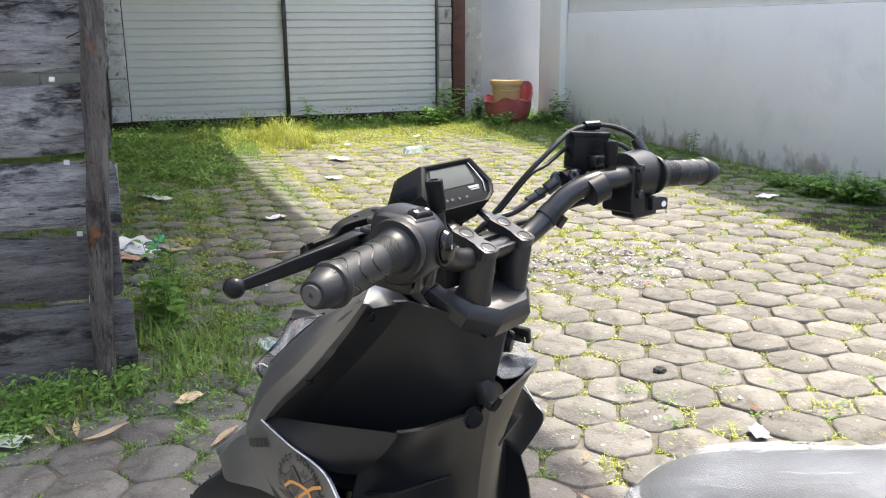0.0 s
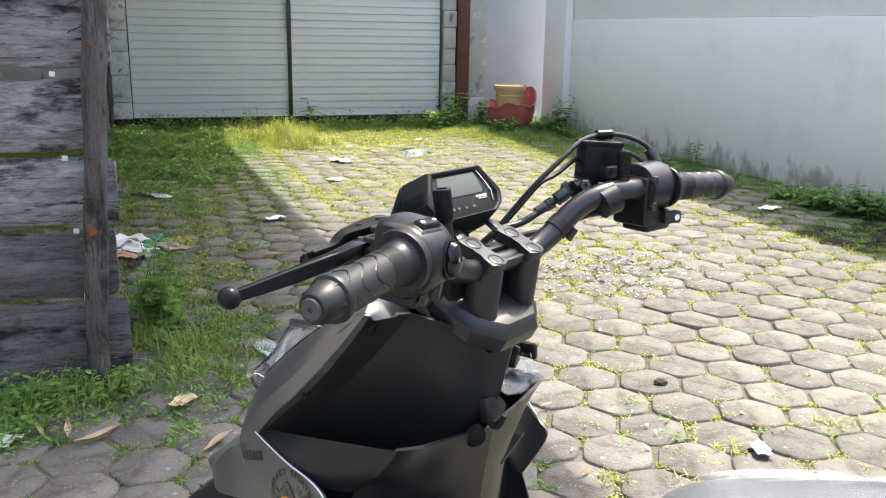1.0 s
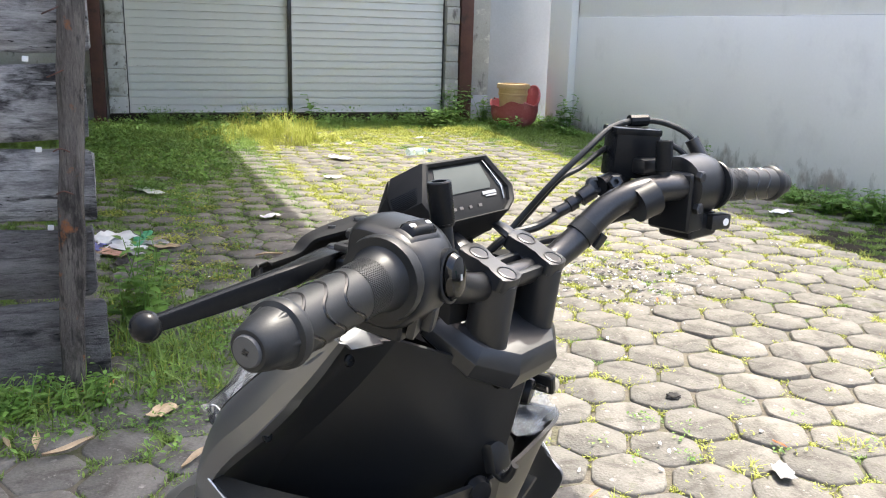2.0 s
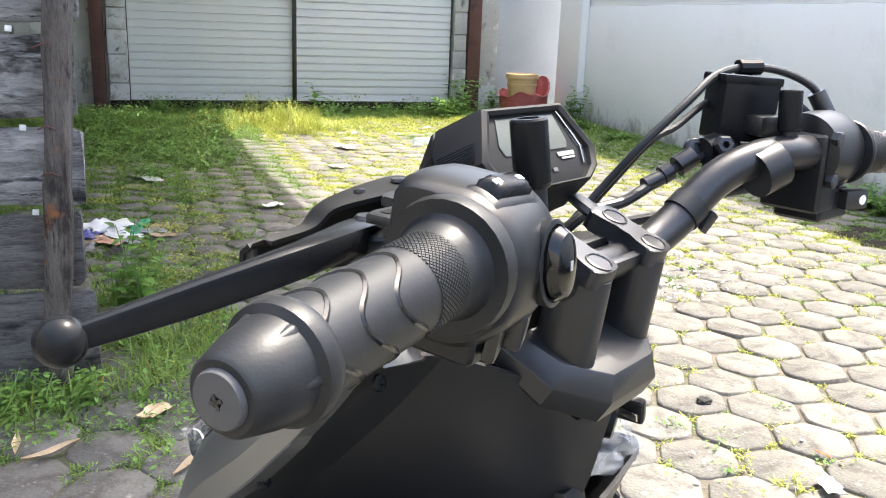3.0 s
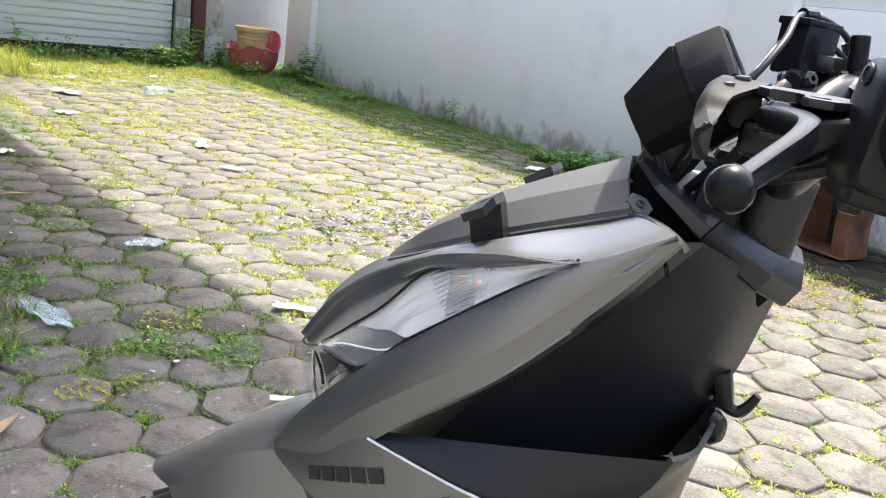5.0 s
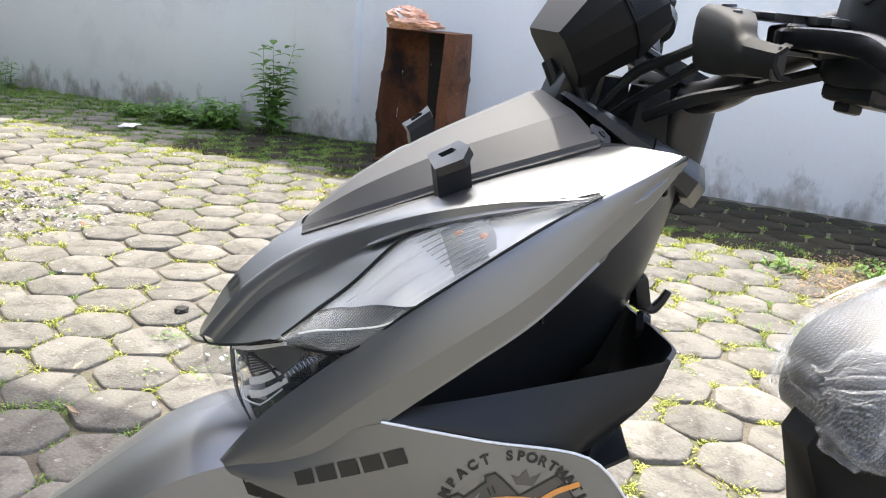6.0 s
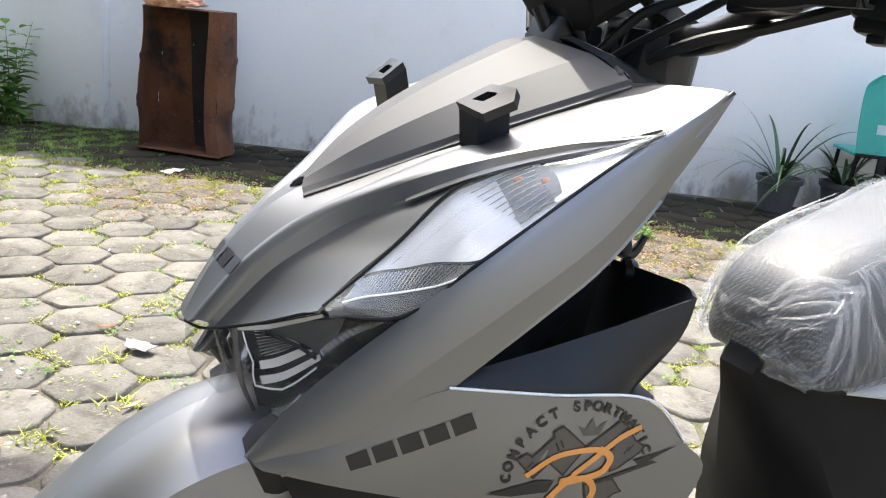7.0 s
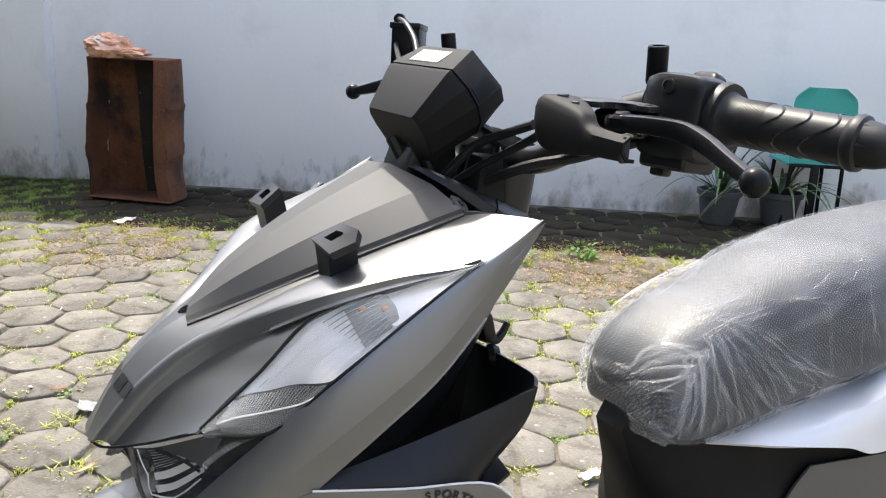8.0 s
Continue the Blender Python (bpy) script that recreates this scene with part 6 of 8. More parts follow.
# leg shield, its spine towards the rider
for s in (-1, 1):
    shield = [[(0.159, 0.149, 0.932), (0.108, 0.136, 0.926), (0.056, 0.101, 0.903), (0.0, 0.076, 0.880)],
              [(0.164, 0.190, 0.885), (0.112, 0.176, 0.876), (0.056, 0.112, 0.862), (0.0, 0.083, 0.850)],
              [(0.165, 0.236, 0.830), (0.116, 0.222, 0.826), (0.056, 0.130, 0.816), (0.0, 0.092, 0.812)],
              [(0.158, 0.290, 0.786), (0.114, 0.272, 0.776), (0.056, 0.160, 0.768), (0.0, 0.108, 0.770)],
              [(0.148, 0.332, 0.744), (0.110, 0.310, 0.724), (0.056, 0.200, 0.716), (0.0, 0.130, 0.720)]]
    bm = bmesh.new()
    sheet(bm, mir([[r[0], tuple((a + b) / 2 + d for a, b, d in zip(r[0], r[1], (0, 0.010, -0.002))), r[1]] for r in shield], s), 5, 5, 0.003, (0, 0.45, 0.8))
    sheet(bm, mir([r[1:] for r in shield], s), 6, 5, 0.003, (0, 0.45, 0.8))
    bmesh.ops.remove_doubles(bm, verts=bm.verts, dist=2e-4)
    ls = part("leg_shield", bm, satin_plastic, scooter, "black moulded inner leg shield", 30)
    for p in ((0.146, 0.156, 0.914), (0.166, 0.238, 0.826)):
        part("shield_screw", lathe([(0.0055, 0), (0.005, 0.002), (0.002, 0.0025), (0.0004, 0.001)], along((s * p[0], p[1] - 0.001, p[2]), (s * p[0] * 0.9, p[1] - 0.3, p[2] + 0.1)), 12), black_gloss, ls)
    pocket = part("storage_pocket", panel(mir([[(0.151, 0.332, 0.748), (0.153, 0.270, 0.760), (0.149, 0.200, 0.772), (0.141, 0.124, 0.784)],
                                                [(0.158, 0.334, 0.740), (0.166, 0.270, 0.744), (0.162, 0.206, 0.742), (0.148, 0.140, 0.756)],
                                                [(0.156, 0.332, 0.736), (0.172, 0.266, 0.732), (0.168, 0.206, 0.722), (0.148, 0.178, 0.718)]], s), 6, 4, 0.004), black_plastic, scooter, "open black storage pocket", 30)
    part("pocket_back", panel(mir([[(0.141, 0.124, 0.784), (0.118, 0.110, 0.783), (0.080, 0.104, 0.780), (0.040, 0.100, 0.776), (0.0, 0.098, 0.772)],
                                   [(0.147, 0.152, 0.748), (0.122, 0.138, 0.742), (0.080, 0.118, 0.735), (0.040, 0.110, 0.732), (0.0, 0.106, 0.730)],
                                   [(0.150, 0.180, 0.716), (0.130, 0.172, 0.690), (0.085, 0.140, 0.670), (0.040, 0.122, 0.665), (0.0, 0.116, 0.660)],
                                   [(0.170, 0.190, 0.560), (0.135, 0.180, 0.520), (0.085, 0.152, 0.500), (0.040, 0.135, 0.490), (0.0, 0.130, 0.490)],
                                   [(0.150, 0.170, 0.360), (0.125, 0.150, 0.350), (0.085, 0.130, 0.345), (0.040, 0.120, 0.340), (0.0, 0.110, 0.340)]], s), 5, 5, 0.004, (0, 0.4, 0.6)), black_plastic, pocket, "", 30)
    part("pocket_floor", panel(mir([[(0.148, 0.325, 0.700), (0.145, 0.200, 0.690), (0.130, 0.140, 0.700)], [(0.05, 0.22, 0.690), (0.05, 0.16, 0.690), (0.05, 0.12, 0.695)]], s), 3, 3, 0.003), black_plastic, pocket)
part("curry_hook", tube([(-0.010, 0.104, 0.786), (-0.012, 0.088, 0.778), (-0.013, 0.080, 0.784), (-0.014, 0.074, 0.796)], [0.006, 0.0052, 0.0045, 0.0035], 10, 5), black_plastic, scooter, "curved black bag hook")
part("hook_base", block((0.026, 0.014, 0.03), pose(-0.008, 0.100, 0.795, -15, 0, 0), 0.004), black_plastic, scooter)
part("pocket_film", crumple(0.024, (1.1, 0.9, 1.0), 4.0, 0.6), film, scooter, "crumpled clear plastic stuffed in the pocket", 80).location = (0.088, 0.128, 0.800)
lock = part("ignition_lock", lathe([(0.014, 0), (0.015, 0.004), (0.013, 0.012), (0.009, 0.013), (0.0005, 0.013)], pose(0.036, 0.106, 0.846, 100, 0, 20), 20), black_gloss, scooter, "ignition lock with a black key in it")
part("key_blade", block((0.007, 0.030, 0.002), pose(0.052, 0.098, 0.848, 10, 70, 0), 0.0005), steel, lock)
part("key_head", block((0.022, 0.030, 0.009), pose(0.056, 0.096, 0.850, 10, 70, 20), 0.004, 3), black_plastic, lock, "black key head")
part("fuel_knob", lathe([(0.013, 0), (0.014, 0.006), (0.010, 0.012), (0.0005, 0.013)], along((-0.030, 0.106, 0.768), (-0.055, 0.05, 0.775)), 18), black_gloss, scooter)

# front mudguard, fork and wheels
FEND = [[(0.0, 0.644, 0.550), (0.0, 0.577, 0.601), (0.0, 0.515, 0.648), (0.0, 0.452, 0.678), (0.0, 0.36, 0.69)],
        [(0.028, 0.625, 0.556), (0.034, 0.572, 0.598), (0.037, 0.514, 0.644), (0.038, 0.452, 0.673), (0.038, 0.36, 0.685)],
        [(0.048, 0.590, 0.560), (0.060, 0.558, 0.588), (0.066, 0.510, 0.630), (0.066, 0.446, 0.655), (0.066, 0.36, 0.66)],
        [(0.047, 0.588, 0.550), (0.070, 0.548, 0.548), (0.082, 0.500, 0.562), (0.086, 0.440, 0.575), (0.088, 0.36, 0.575)]]
bm = bmesh.new()
for s in (-1, 1):
    sheet(bm, mir(FEND[:3], s), 6, 5, 0.003, (0, 0.45, 0.3))
    sheet(bm, mir(FEND[2:], s), 6, 3, 0.003, (0, 0.45, 0.3))
bmesh.ops.remove_doubles(bm, verts=bm.verts, dist=2e-4)
part("front_mudguard", bm, silver, scooter, "matt silver front mudguard", 25)
part("chin", block((0.15, 0.06, 0.05), pose(0, 0.41, 0.655, -20, 0, 0), 0.012), black_plastic, scooter)


def wheel(y, z, r, tread):
    m = pose(0, y, z, 0, 90, 0)
    w = part("wheel", lathe([(0.03, -0.03), (0.035, -0.032), (0.035, 0.032), (0.03, 0.03), (0.012, 0.034), (0.012, -0.034)], m, 24), black_gloss, scooter, "black cast wheel")
    b = bmesh.new()
    prof = [(r - 0.085, -0.030), (r - 0.06, -tread * 0.95), (r - 0.03, -tread), (r - 0.008, -tread * 0.7), (r, 0), (r - 0.008, tread * 0.7), (r - 0.03, tread), (r - 0.06, tread * 0.95), (r - 0.085, 0.030)]
    k = 48
    vs = [[b.verts.new(m @ V((rr * math.cos(2 * math.pi * j / k), rr * math.sin(2 * math.pi * j / k), zz))) for rr, zz in prof] for j in range(k)]
    for j in range(k):
        for i in range(len(prof)):
            p, q = i, (i + 1) % len(prof)
            b.faces.new((vs[j][p], vs[j][q], vs[(j + 1) % k][q], vs[(j + 1) % k][p]))
    tyre = part("tyre", b, rubber, w, "black tyre with grooved tread")
    lugs = bmesh.new()
    for j in range(40):
        for s in (-1, 1):
            block((0.006, 0.022, 0.004), m @ pose(0, 0, 0, 0, 0, j * 9 + (4.5 if s > 0 else 0)) @ pose(r - 0.003, 0, s * tread * 0.42, 0, s * -20, 0) @ pose(0, 0, 0, 30 * s, 0, 0), 0.001, 1, lugs)
    tagged(part("tread_blocks", lugs, rubber, w), kind="stuff")
    b = bmesh.new()
    k = 40
    vs = [[b.verts.new(m @ V((rr * math.cos(2 * math.pi * j / k), rr * math.sin(2 * math.pi * j / k), zz))) for rr, zz in ((r - 0.082, -0.034), (r - 0.098, -0.026), (r - 0.098, 0.026), (r - 0.082, 0.034))] for j in range(k)]
    for j in range(k):
        for i in range(4):
            b.faces.new((vs[j][i], vs[j][(i + 1) % 4], vs[(j + 1) % k][(i + 1) % 4], vs[(j + 1) % k][i]))
    part("rim", b, black_gloss, w)
    for j in range(5):
        part("spoke", block((r - 0.12, 0.022, 0.016), m @ pose(0, 0, 0, 0, 0, j * 72) @ pose((r - 0.06) / 2, 0, 0), 0.004), black_gloss, w)


wheel(0.505, 0.272, 0.272, 0.042)
wheel(-0.775, 0.272, 0.272, 0.048)
for s in (-1, 1):
    part("fork_leg", tube([(s * 0.062, 0.505, 0.272), (s * 0.062, 0.470, 0.40), (s * 0.055, 0.36, 0.66)], [0.022, 0.020, 0.016], 14, 3), black_gloss, scooter)
part("steering_stem", tube([(0, 0.36, 0.66), (0, 0.20, 0.90)], 0.028, 16, 2), black_plastic, scooter)

# floor, centre body, seat
part("floorboard", block((0.30, 0.36, 0.05), pose(0, 0.0, 0.325), 0.014, 3), black_plastic, scooter, "ribbed black footboard")
b = bmesh.new()
rings = []
for z, yf, yb, w0, w1 in ((0.24, -0.22, -0.70, 0.16, 0.16), (0.36, -0.19, -0.78, 0.145, 0.15), (0.48, -0.145, -0.86, 0.110, 0.145), (0.58, -0.112, -0.92, 0.070, 0.14), (0.645, -0.088, -0.95, 0.052, 0.12), (0.67, -0.10, -0.95, 0.05, 0.11)):
    half = [(0.45 * w0, yf), (w0, yf - 0.035), (w0 + 0.3 * (w1 - w0), yf - 0.16), (w1, yf - 0.36), (w1, yb + 0.15), (0.4 * w1, yb)]
    rings.append([V((x, y, z)) for x, y in half] + [V((-x, y, z)) for x, y in half[::-1]])
loft(b, rings)
part("centre_body", b, matt_black, scooter, "black plastic body under the seat", 40)
for s in (-1, 1):
    part("tail_panel", panel(mir([[(0.062, -0.178, 0.6395), (0.070, -0.265, 0.660), (0.080, -0.365, 0.677), (0.088, -0.406, 0.685), (0.096, -0.465, 0.714), (0.105, -0.64, 0.77), (0.090, -0.92, 0.84)],
                                  [(0.070, -0.176, 0.6395), (0.092, -0.238, 0.652), (0.112, -0.300, 0.656), (0.128, -0.350, 0.668), (0.138, -0.410, 0.688), (0.146, -0.61, 0.735), (0.116, -0.92, 0.81)],
                                  [(0.072, -0.173, 0.638), (0.102, -0.215, 0.640), (0.124, -0.258, 0.639), (0.142, -0.333, 0.630), (0.152, -0.393, 0.619), (0.155, -0.60, 0.640), (0.126, -0.92, 0.75)]], s), 6, 4, 0.004, (0, -0.5, 0.5)), pale_silver, scooter, "pale silver tail panel", 28)
    part("lower_tail", panel(mir([[(0.110, -0.315, 0.595), (0.140, -0.45, 0.604), (0.152, -0.62, 0.61), (0.130, -0.86, 0.66)],
                                  [(0.106, -0.285, 0.555), (0.150, -0.45, 0.530), (0.158, -0.62, 0.52), (0.136, -0.82, 0.56)],
                                  [(0.104, -0.275, 0.500), (0.142, -0.44, 0.460), (0.150, -0.60, 0.45), (0.130, -0.76, 0.48)]], s), 5, 4, 0.004, (0, -0.5, 0.4)), matt_grey, scooter, "dark grey lower tail panel")
part("stand", tube([(-0.09, -0.35, 0.25), (-0.15, -0.42, 0.12), (-0.20, -0.48, 0.0)], 0.011, 10, 3), black_gloss, scooter)
part("exhaust", tube([(0.15, -0.45, 0.26), (0.16, -0.75, 0.30), (0.165, -0.98, 0.34)], [0.045, 0.055, 0.05], 18, 4), black_gloss, scooter)
part("engine_case", block((0.20, 0.42, 0.20), pose(-0.04, -0.62, 0.28), 0.03, 3), dark_metal, scooter)

SEAT = [(-0.092, 0.692, 0.716, 0.034), (-0.097, 0.668, 0.734, 0.062), (-0.110, 0.652, 0.753, 0.080), (-0.138, 0.646, 0.772, 0.090), (-0.173, 0.650, 0.788, 0.095), (-0.21, 0.658, 0.800, 0.099), (-0.27, 0.670, 0.818, 0.102), (-0.34, 0.686, 0.838, 0.110), (-0.43, 0.706, 0.855, 0.120), (-0.55, 0.730, 0.866, 0.132), (-0.70, 0.765, 0.874, 0.132), (-0.82, 0.80, 0.885, 0.11), (-0.90, 0.83, 0.88, 0.07)]
SEAT_SEC = [(0.0, 1.0), (0.30, 0.99), (0.58, 0.95), (0.78, 0.84), (0.90, 0.66), (0.97, 0.45), (1.0, 0.25), (0.97, 0.08), (0.86, 0.0)]


def seat_rings(grow, rough, n):
    rnd = random.Random(9)
    cols = curve([(y, lo, hi) for y, lo, hi, w in SEAT], n)
    wid = curve([(w, 0, 0) for *_, w in SEAT], n)
    sec = SEAT_SEC + [(-x, h) for x, h in SEAT_SEC[:0:-1]]
    dense = curve([(x, h, 0) for x, h in SEAT_SEC], 8 if rough else 5)
    sec = [(p.x, p.y) for p in dense]
    sec = sec + [(-x, h) for x, h in sec[:0:-1]]
    rings = []
    for c, wv in zip(cols, wid):
        ring_pts = []
        for x, h in sec:
            p = V((x * (wv.x + grow), c.x, c.y - grow * (0.3 if h < 0.1 else 0) + h * (c.z - c.y + grow)))
            if rough:
                # pleats fan out from the front shoulder and bunch at the lower edge
                dy, dh = c.x + 0.150, (0.66 - h) * 0.13
                r, phi = math.hypot(dy, dh), math.atan2(dy, dh)
                warp = 0.25 * noise.noise(p * 14) + 0.08 * noise.noise(p * 45)
                ridge = 1 - min(1.0, 2.6 * abs(noise.noise(V((phi * 5.5 + warp, r * 2.0, 1.7)))))
                fine = 1 - min(1.0, 2.6 * abs(noise.noise(V((phi * 15 + 2 * warp, r * 4.0, 8.1)))))
                reach = min(1.0, max(0.0, (r - 0.012) / 0.05)) * (1.0 if h < 0.62 else max(0.22, 1 - (h - 0.62) / 0.22)) * max(0.12, min(1.0, (0.62 + c.x) / 0.30))
                swell_by = rough * (1.0 * ridge + 0.55 * fine) * reach * min(1.0, abs(x) + 0.25) + 0.25 * rough * noise.noise(p * 30)
                p += V((x, 0.5 if c.x > -0.115 else 0.0, 0.35)).normalized() * swell_by
            ring_pts.append(p)
        rings.append(ring_pts)
    return rings


b = bmesh.new()
rr = seat_rings(0.0, 0.0, 4)
rr[0] = [V((p.x * 0.7, p.y + 0.003, 0.699 + (p.z - 0.699) * 0.6)) for p in rr[0]]
# the film stands off the seat's far front shoulder
rr = [[V((p.x * (1 - 0.13 * max(0.0, min(1.0, (p.y + 0.34) / 0.18)) * (p.x > 0)), p.y, p.z)) for p in row] for row in rr]
loft(b, rr)
seat = part("seat", b, seat_vinyl, scooter, "black grained vinyl seat", 60)
b2 = seat_rings(0.0025, 0.0065, 24)
b2[0] = [V((p.x * 0.72, p.y + 0.003, 0.699 + (p.z - 0.699) * 0.7)) for p in b2[0]]
b = bmesh.new()
loft(b, b2)
cover_film = part("seat_wrap", b, film, scooter, "clear plastic wrapping, wrinkled and gathered at its edge", 80)
# sharp creases of the wrapping: fine raised lines fanning from the shoulders to the gathered edge
rnd = random.Random(23)
fine_sec = [(p.x, p.y) for p in curve([(x, h, 0) for x, h in SEAT_SEC], 40)]
seat_cols, seat_wids = curve([(y, lo, hi) for y, lo, hi, w in SEAT], 60), curve([(w, 0, 0) for *_, w in SEAT], 60)


def on_wrap(s, y, h):
    """A point on the wrapping: y along the seat, h from its lower edge (0) over the side to the middle (1)."""
    i = min(range(len(seat_cols)), key=lambda k: abs(seat_cols[k].x - y))
    c, w = seat_cols[i], seat_wids[i].x
    x, hh = fine_sec[int((1 - min(1.0, max(0.0, h))) * (len(fine_sec) - 1))]
    return V((s * x * (w + 0.0062), c.x + (0.004 if i == 0 else 0), c.y - (0.002 if hh < 0.1 else 0) + hh * (c.z - c.y + 0.0060)))


def fold(b, s, y0, h0, y1, h1, width, rise, bend, seed):
    """A soft ridge of slack film lying on the wrapping, tapering at both ends."""
    rows = []
    n = 12
    for i in range(n + 1):
        u = i / n
        y, h = y0 + (y1 - y0) * u + bend * math.sin(math.pi * u), h0 + (h1 - h0) * u
        y += 0.004 * noise.noise(V((seed * 3.1, u * 3.0, 0)))
        w = width * (0.25 + 0.75 * math.sin(math.pi * min(1.0, 0.15 + u)) ** 0.6) * (0.8 + 0.4 * noise.noise(V((seed, u * 5, 4))))
        mid = on_wrap(s, y, h)
        lift = V((s, 0.35 if y > -0.13 else 0.0, 0.5)).normalized() * rise * math.sin(math.pi * min(1.0, 0.1 + 0.9 * u)) ** 0.5
        rows.append([b.verts.new(q) for q in (on_wrap(s, y - w, h) - lift * 0.1, mid + lift, on_wrap(s, y + w, h) - lift * 0.1)])
    for p, q in zip(rows, rows[1:]):
        for j in (0, 1):
            b.faces.new((p[j], p[j + 1], q[j + 1], q[j]))


wrap_tree = BVHTree.FromPolygons([v.co.copy() for v in cover_film.data.vertices], [tuple(f.vertices) for f in cover_film.data.polygons])


def laid_fold(b, start, end, width, rise, seed):
    """A soft ridge of slack film between two points, laid on the wrapping."""
    n, last = 12, None
    for i in range(n + 1):
        u = i / n
        wander = V((noise.noise(V((seed * 1.7, u * 3, 0))), noise.noise(V((seed * 1.7, u * 3, 5))), 0)) * 0.004
        p, normal, *_ = wrap_tree.find_nearest(start.lerp(end, u) + wander)
        if normal.dot(p - V((0, p.y - 0.05, 0.72))) < 0:
            normal = -normal
        side = normal.cross(end - start).normalized()
        w = width * (0.2 + 0.8 * math.sin(math.pi * min(1.0, 0.12 + u)) ** 0.6)
        lift = rise * math.sin(math.pi * min(1.0, 0.1 + 0.9 * u)) ** 0.5
        row = [b.verts.new(q) for q in (p - side * w + normal * 0.0002, p + normal * (lift + 0.0004), p + side * w + normal * 0.0002)]
        if last:
            for j in (0, 1):
                b.faces.new((last[j], last[j + 1], row[j + 1], row[j]))
        last = row


for s in (-1, 1):
    bm = bmesh.new()
    for k in range(34):
        y1 = -0.094 - 0.30 * ((k + rnd.random()) / 34) ** 1.1
        y0 = -0.150 + 0.28 * (y1 + 0.17) + rnd.uniform(-0.010, 0.010)
        h0, h1 = rnd.choice((0.66, 0.62, 0.54, 0.44)) + rnd.uniform(-0.04, 0.04), rnd.uniform(0.0, 0.14)
        fold(bm, s, y0, h0, y1, h1, rnd.choice((0.0014, 0.0022, 0.0032, 0.0046)), rnd.uniform(0.0012, 0.0030), rnd.uniform(-0.008, 0.008), k)
    for k in range(9):
        y0, h0 = rnd.uniform(-0.19, -0.12), rnd.uniform(0.58, 0.72)
        fold(bm, s, y0, h0, y0 - rnd.uniform(0.04, 0.09), h0 - rnd.uniform(-0.03, 0.05), 0.0016, 0.0022, 0.003, 50 + k)
    for k in range(16):
        y0, h0 = rnd.uniform(-0.60, -0.30), rnd.uniform(0.35, 0.66)
        fold(bm, s, y0, h0, y0 - rnd.uniform(0.0, 0.05), h0 - rnd.uniform(0.12, 0.4), 0.0014, 0.0018, 0.004, 80 + k)
    for k in range(60):
        # bunched edge
        y0 = -0.094 - 0.40 * rnd.random() ** 1.3
        fold(bm, s, y0, rnd.uniform(0.08, 0.26), y0 + rnd.uniform(-0.012, 0.012), 0.0, 0.0010, 0.0020, 0.002, 120 + k)
    # folds that run from the shoulder round the front to the gathered edge
    top = V((s * 0.078, -0.158, 0.757))
    for k in range(30 if s < 0 else 10):
        v = (k + rnd.random()) / 30
        end = V((s * (0.075 - 0.135 * v), -0.135 + 0.043 * min(1.0, 3 * v), 0.664 + 0.014 * v))
        start = top.lerp(end, rnd.choice((0.06, 0.12, 0.2, 0.35, 0.5))) + V((rnd.uniform(-0.008, 0.008), rnd.uniform(-0.008, 0.008), rnd.uniform(-0.004, 0.004)))
        laid_fold(bm, start, end, rnd.choice((0.0009, 0.0013, 0.0018, 0.0030)), rnd.uniform(0.0008, 0.0022), k)
    for k in range(30):
        start = V((s * rnd.uniform(0.02, 0.085), rnd.uniform(-0.36, -0.13), 0.80))
        end = start + V((s * rnd.uniform(-0.01, 0.03), -rnd.uniform(0.03, 0.10), rnd.uniform(-0.01, 0.01)))
        laid_fold(bm, start, end, rnd.choice((0.0010, 0.0016)), rnd.uniform(0.0010, 0.0020), 200 + k)
    tagged(part("wrap_crease", bm, film_fold, cover_film, "white crease lines of the wrapping", 80), kind="stuff")
knot = part("wrap_knot", crumple(0.021, (1.35, 0.55, 0.85), 6.0, 0.55), film_fold, scooter, "bunched corner of the wrapping", 80)
knot.location = (-0.048, -0.101, 0.664)


# ---- printing on the lower panel ----

def on_panel(s, y, up):
    """A point on the lower panel: y along it, up from its middle line; with its outward normal."""
    pts = [[V(p) for p in r] for r in mir([LOW_TOP, LOW_MID, LOW_END], s)]
    rows = [curve(r, 12) for r in pts]

    def pick(row):
        return min(row, key=lambda p: abs(p.y - y))
    a, m, e = (pick(r) for r in rows)
    p = m.lerp(a, up) if up >= 0 else m.lerp(e, -up)
    a2, m2 = (min(r, key=lambda q: abs(q.y - y + 0.02)) for r in rows[:2])
    n = (m2 - m).cross(a - m).normalized()
    if n.x * s < 0:
        n = -n
    return p, n, (m2 - m).normalized()


def drape(b, tree, lift):
    """Lays flat print onto the panel's skin."""
    for v in b.verts:
        spot, n, *_ = tree.find_nearest(v.co)
        if n.x * v.co.x < 0:
            n = -n
        v.co = spot + n * lift
    return b


def decal_frame(s, y, up):
    p, n, back = on_panel(s, y, up)
    fwd = back if s < 0 else -back       # reading direction
    fwd = (fwd - n * fwd.dot(n)).normalized()
    upv = n.cross(fwd)
    m = Matrix((fwd, upv, n)).transposed().to_4x4()
    m.translation = p + n * 0.0022
    return m


def flat_shape(b, pts, m, thick=0.0006):
    top = [b.verts.new(m @ V((x, y, thick))) for x, y in pts]
    b.faces.new(top)


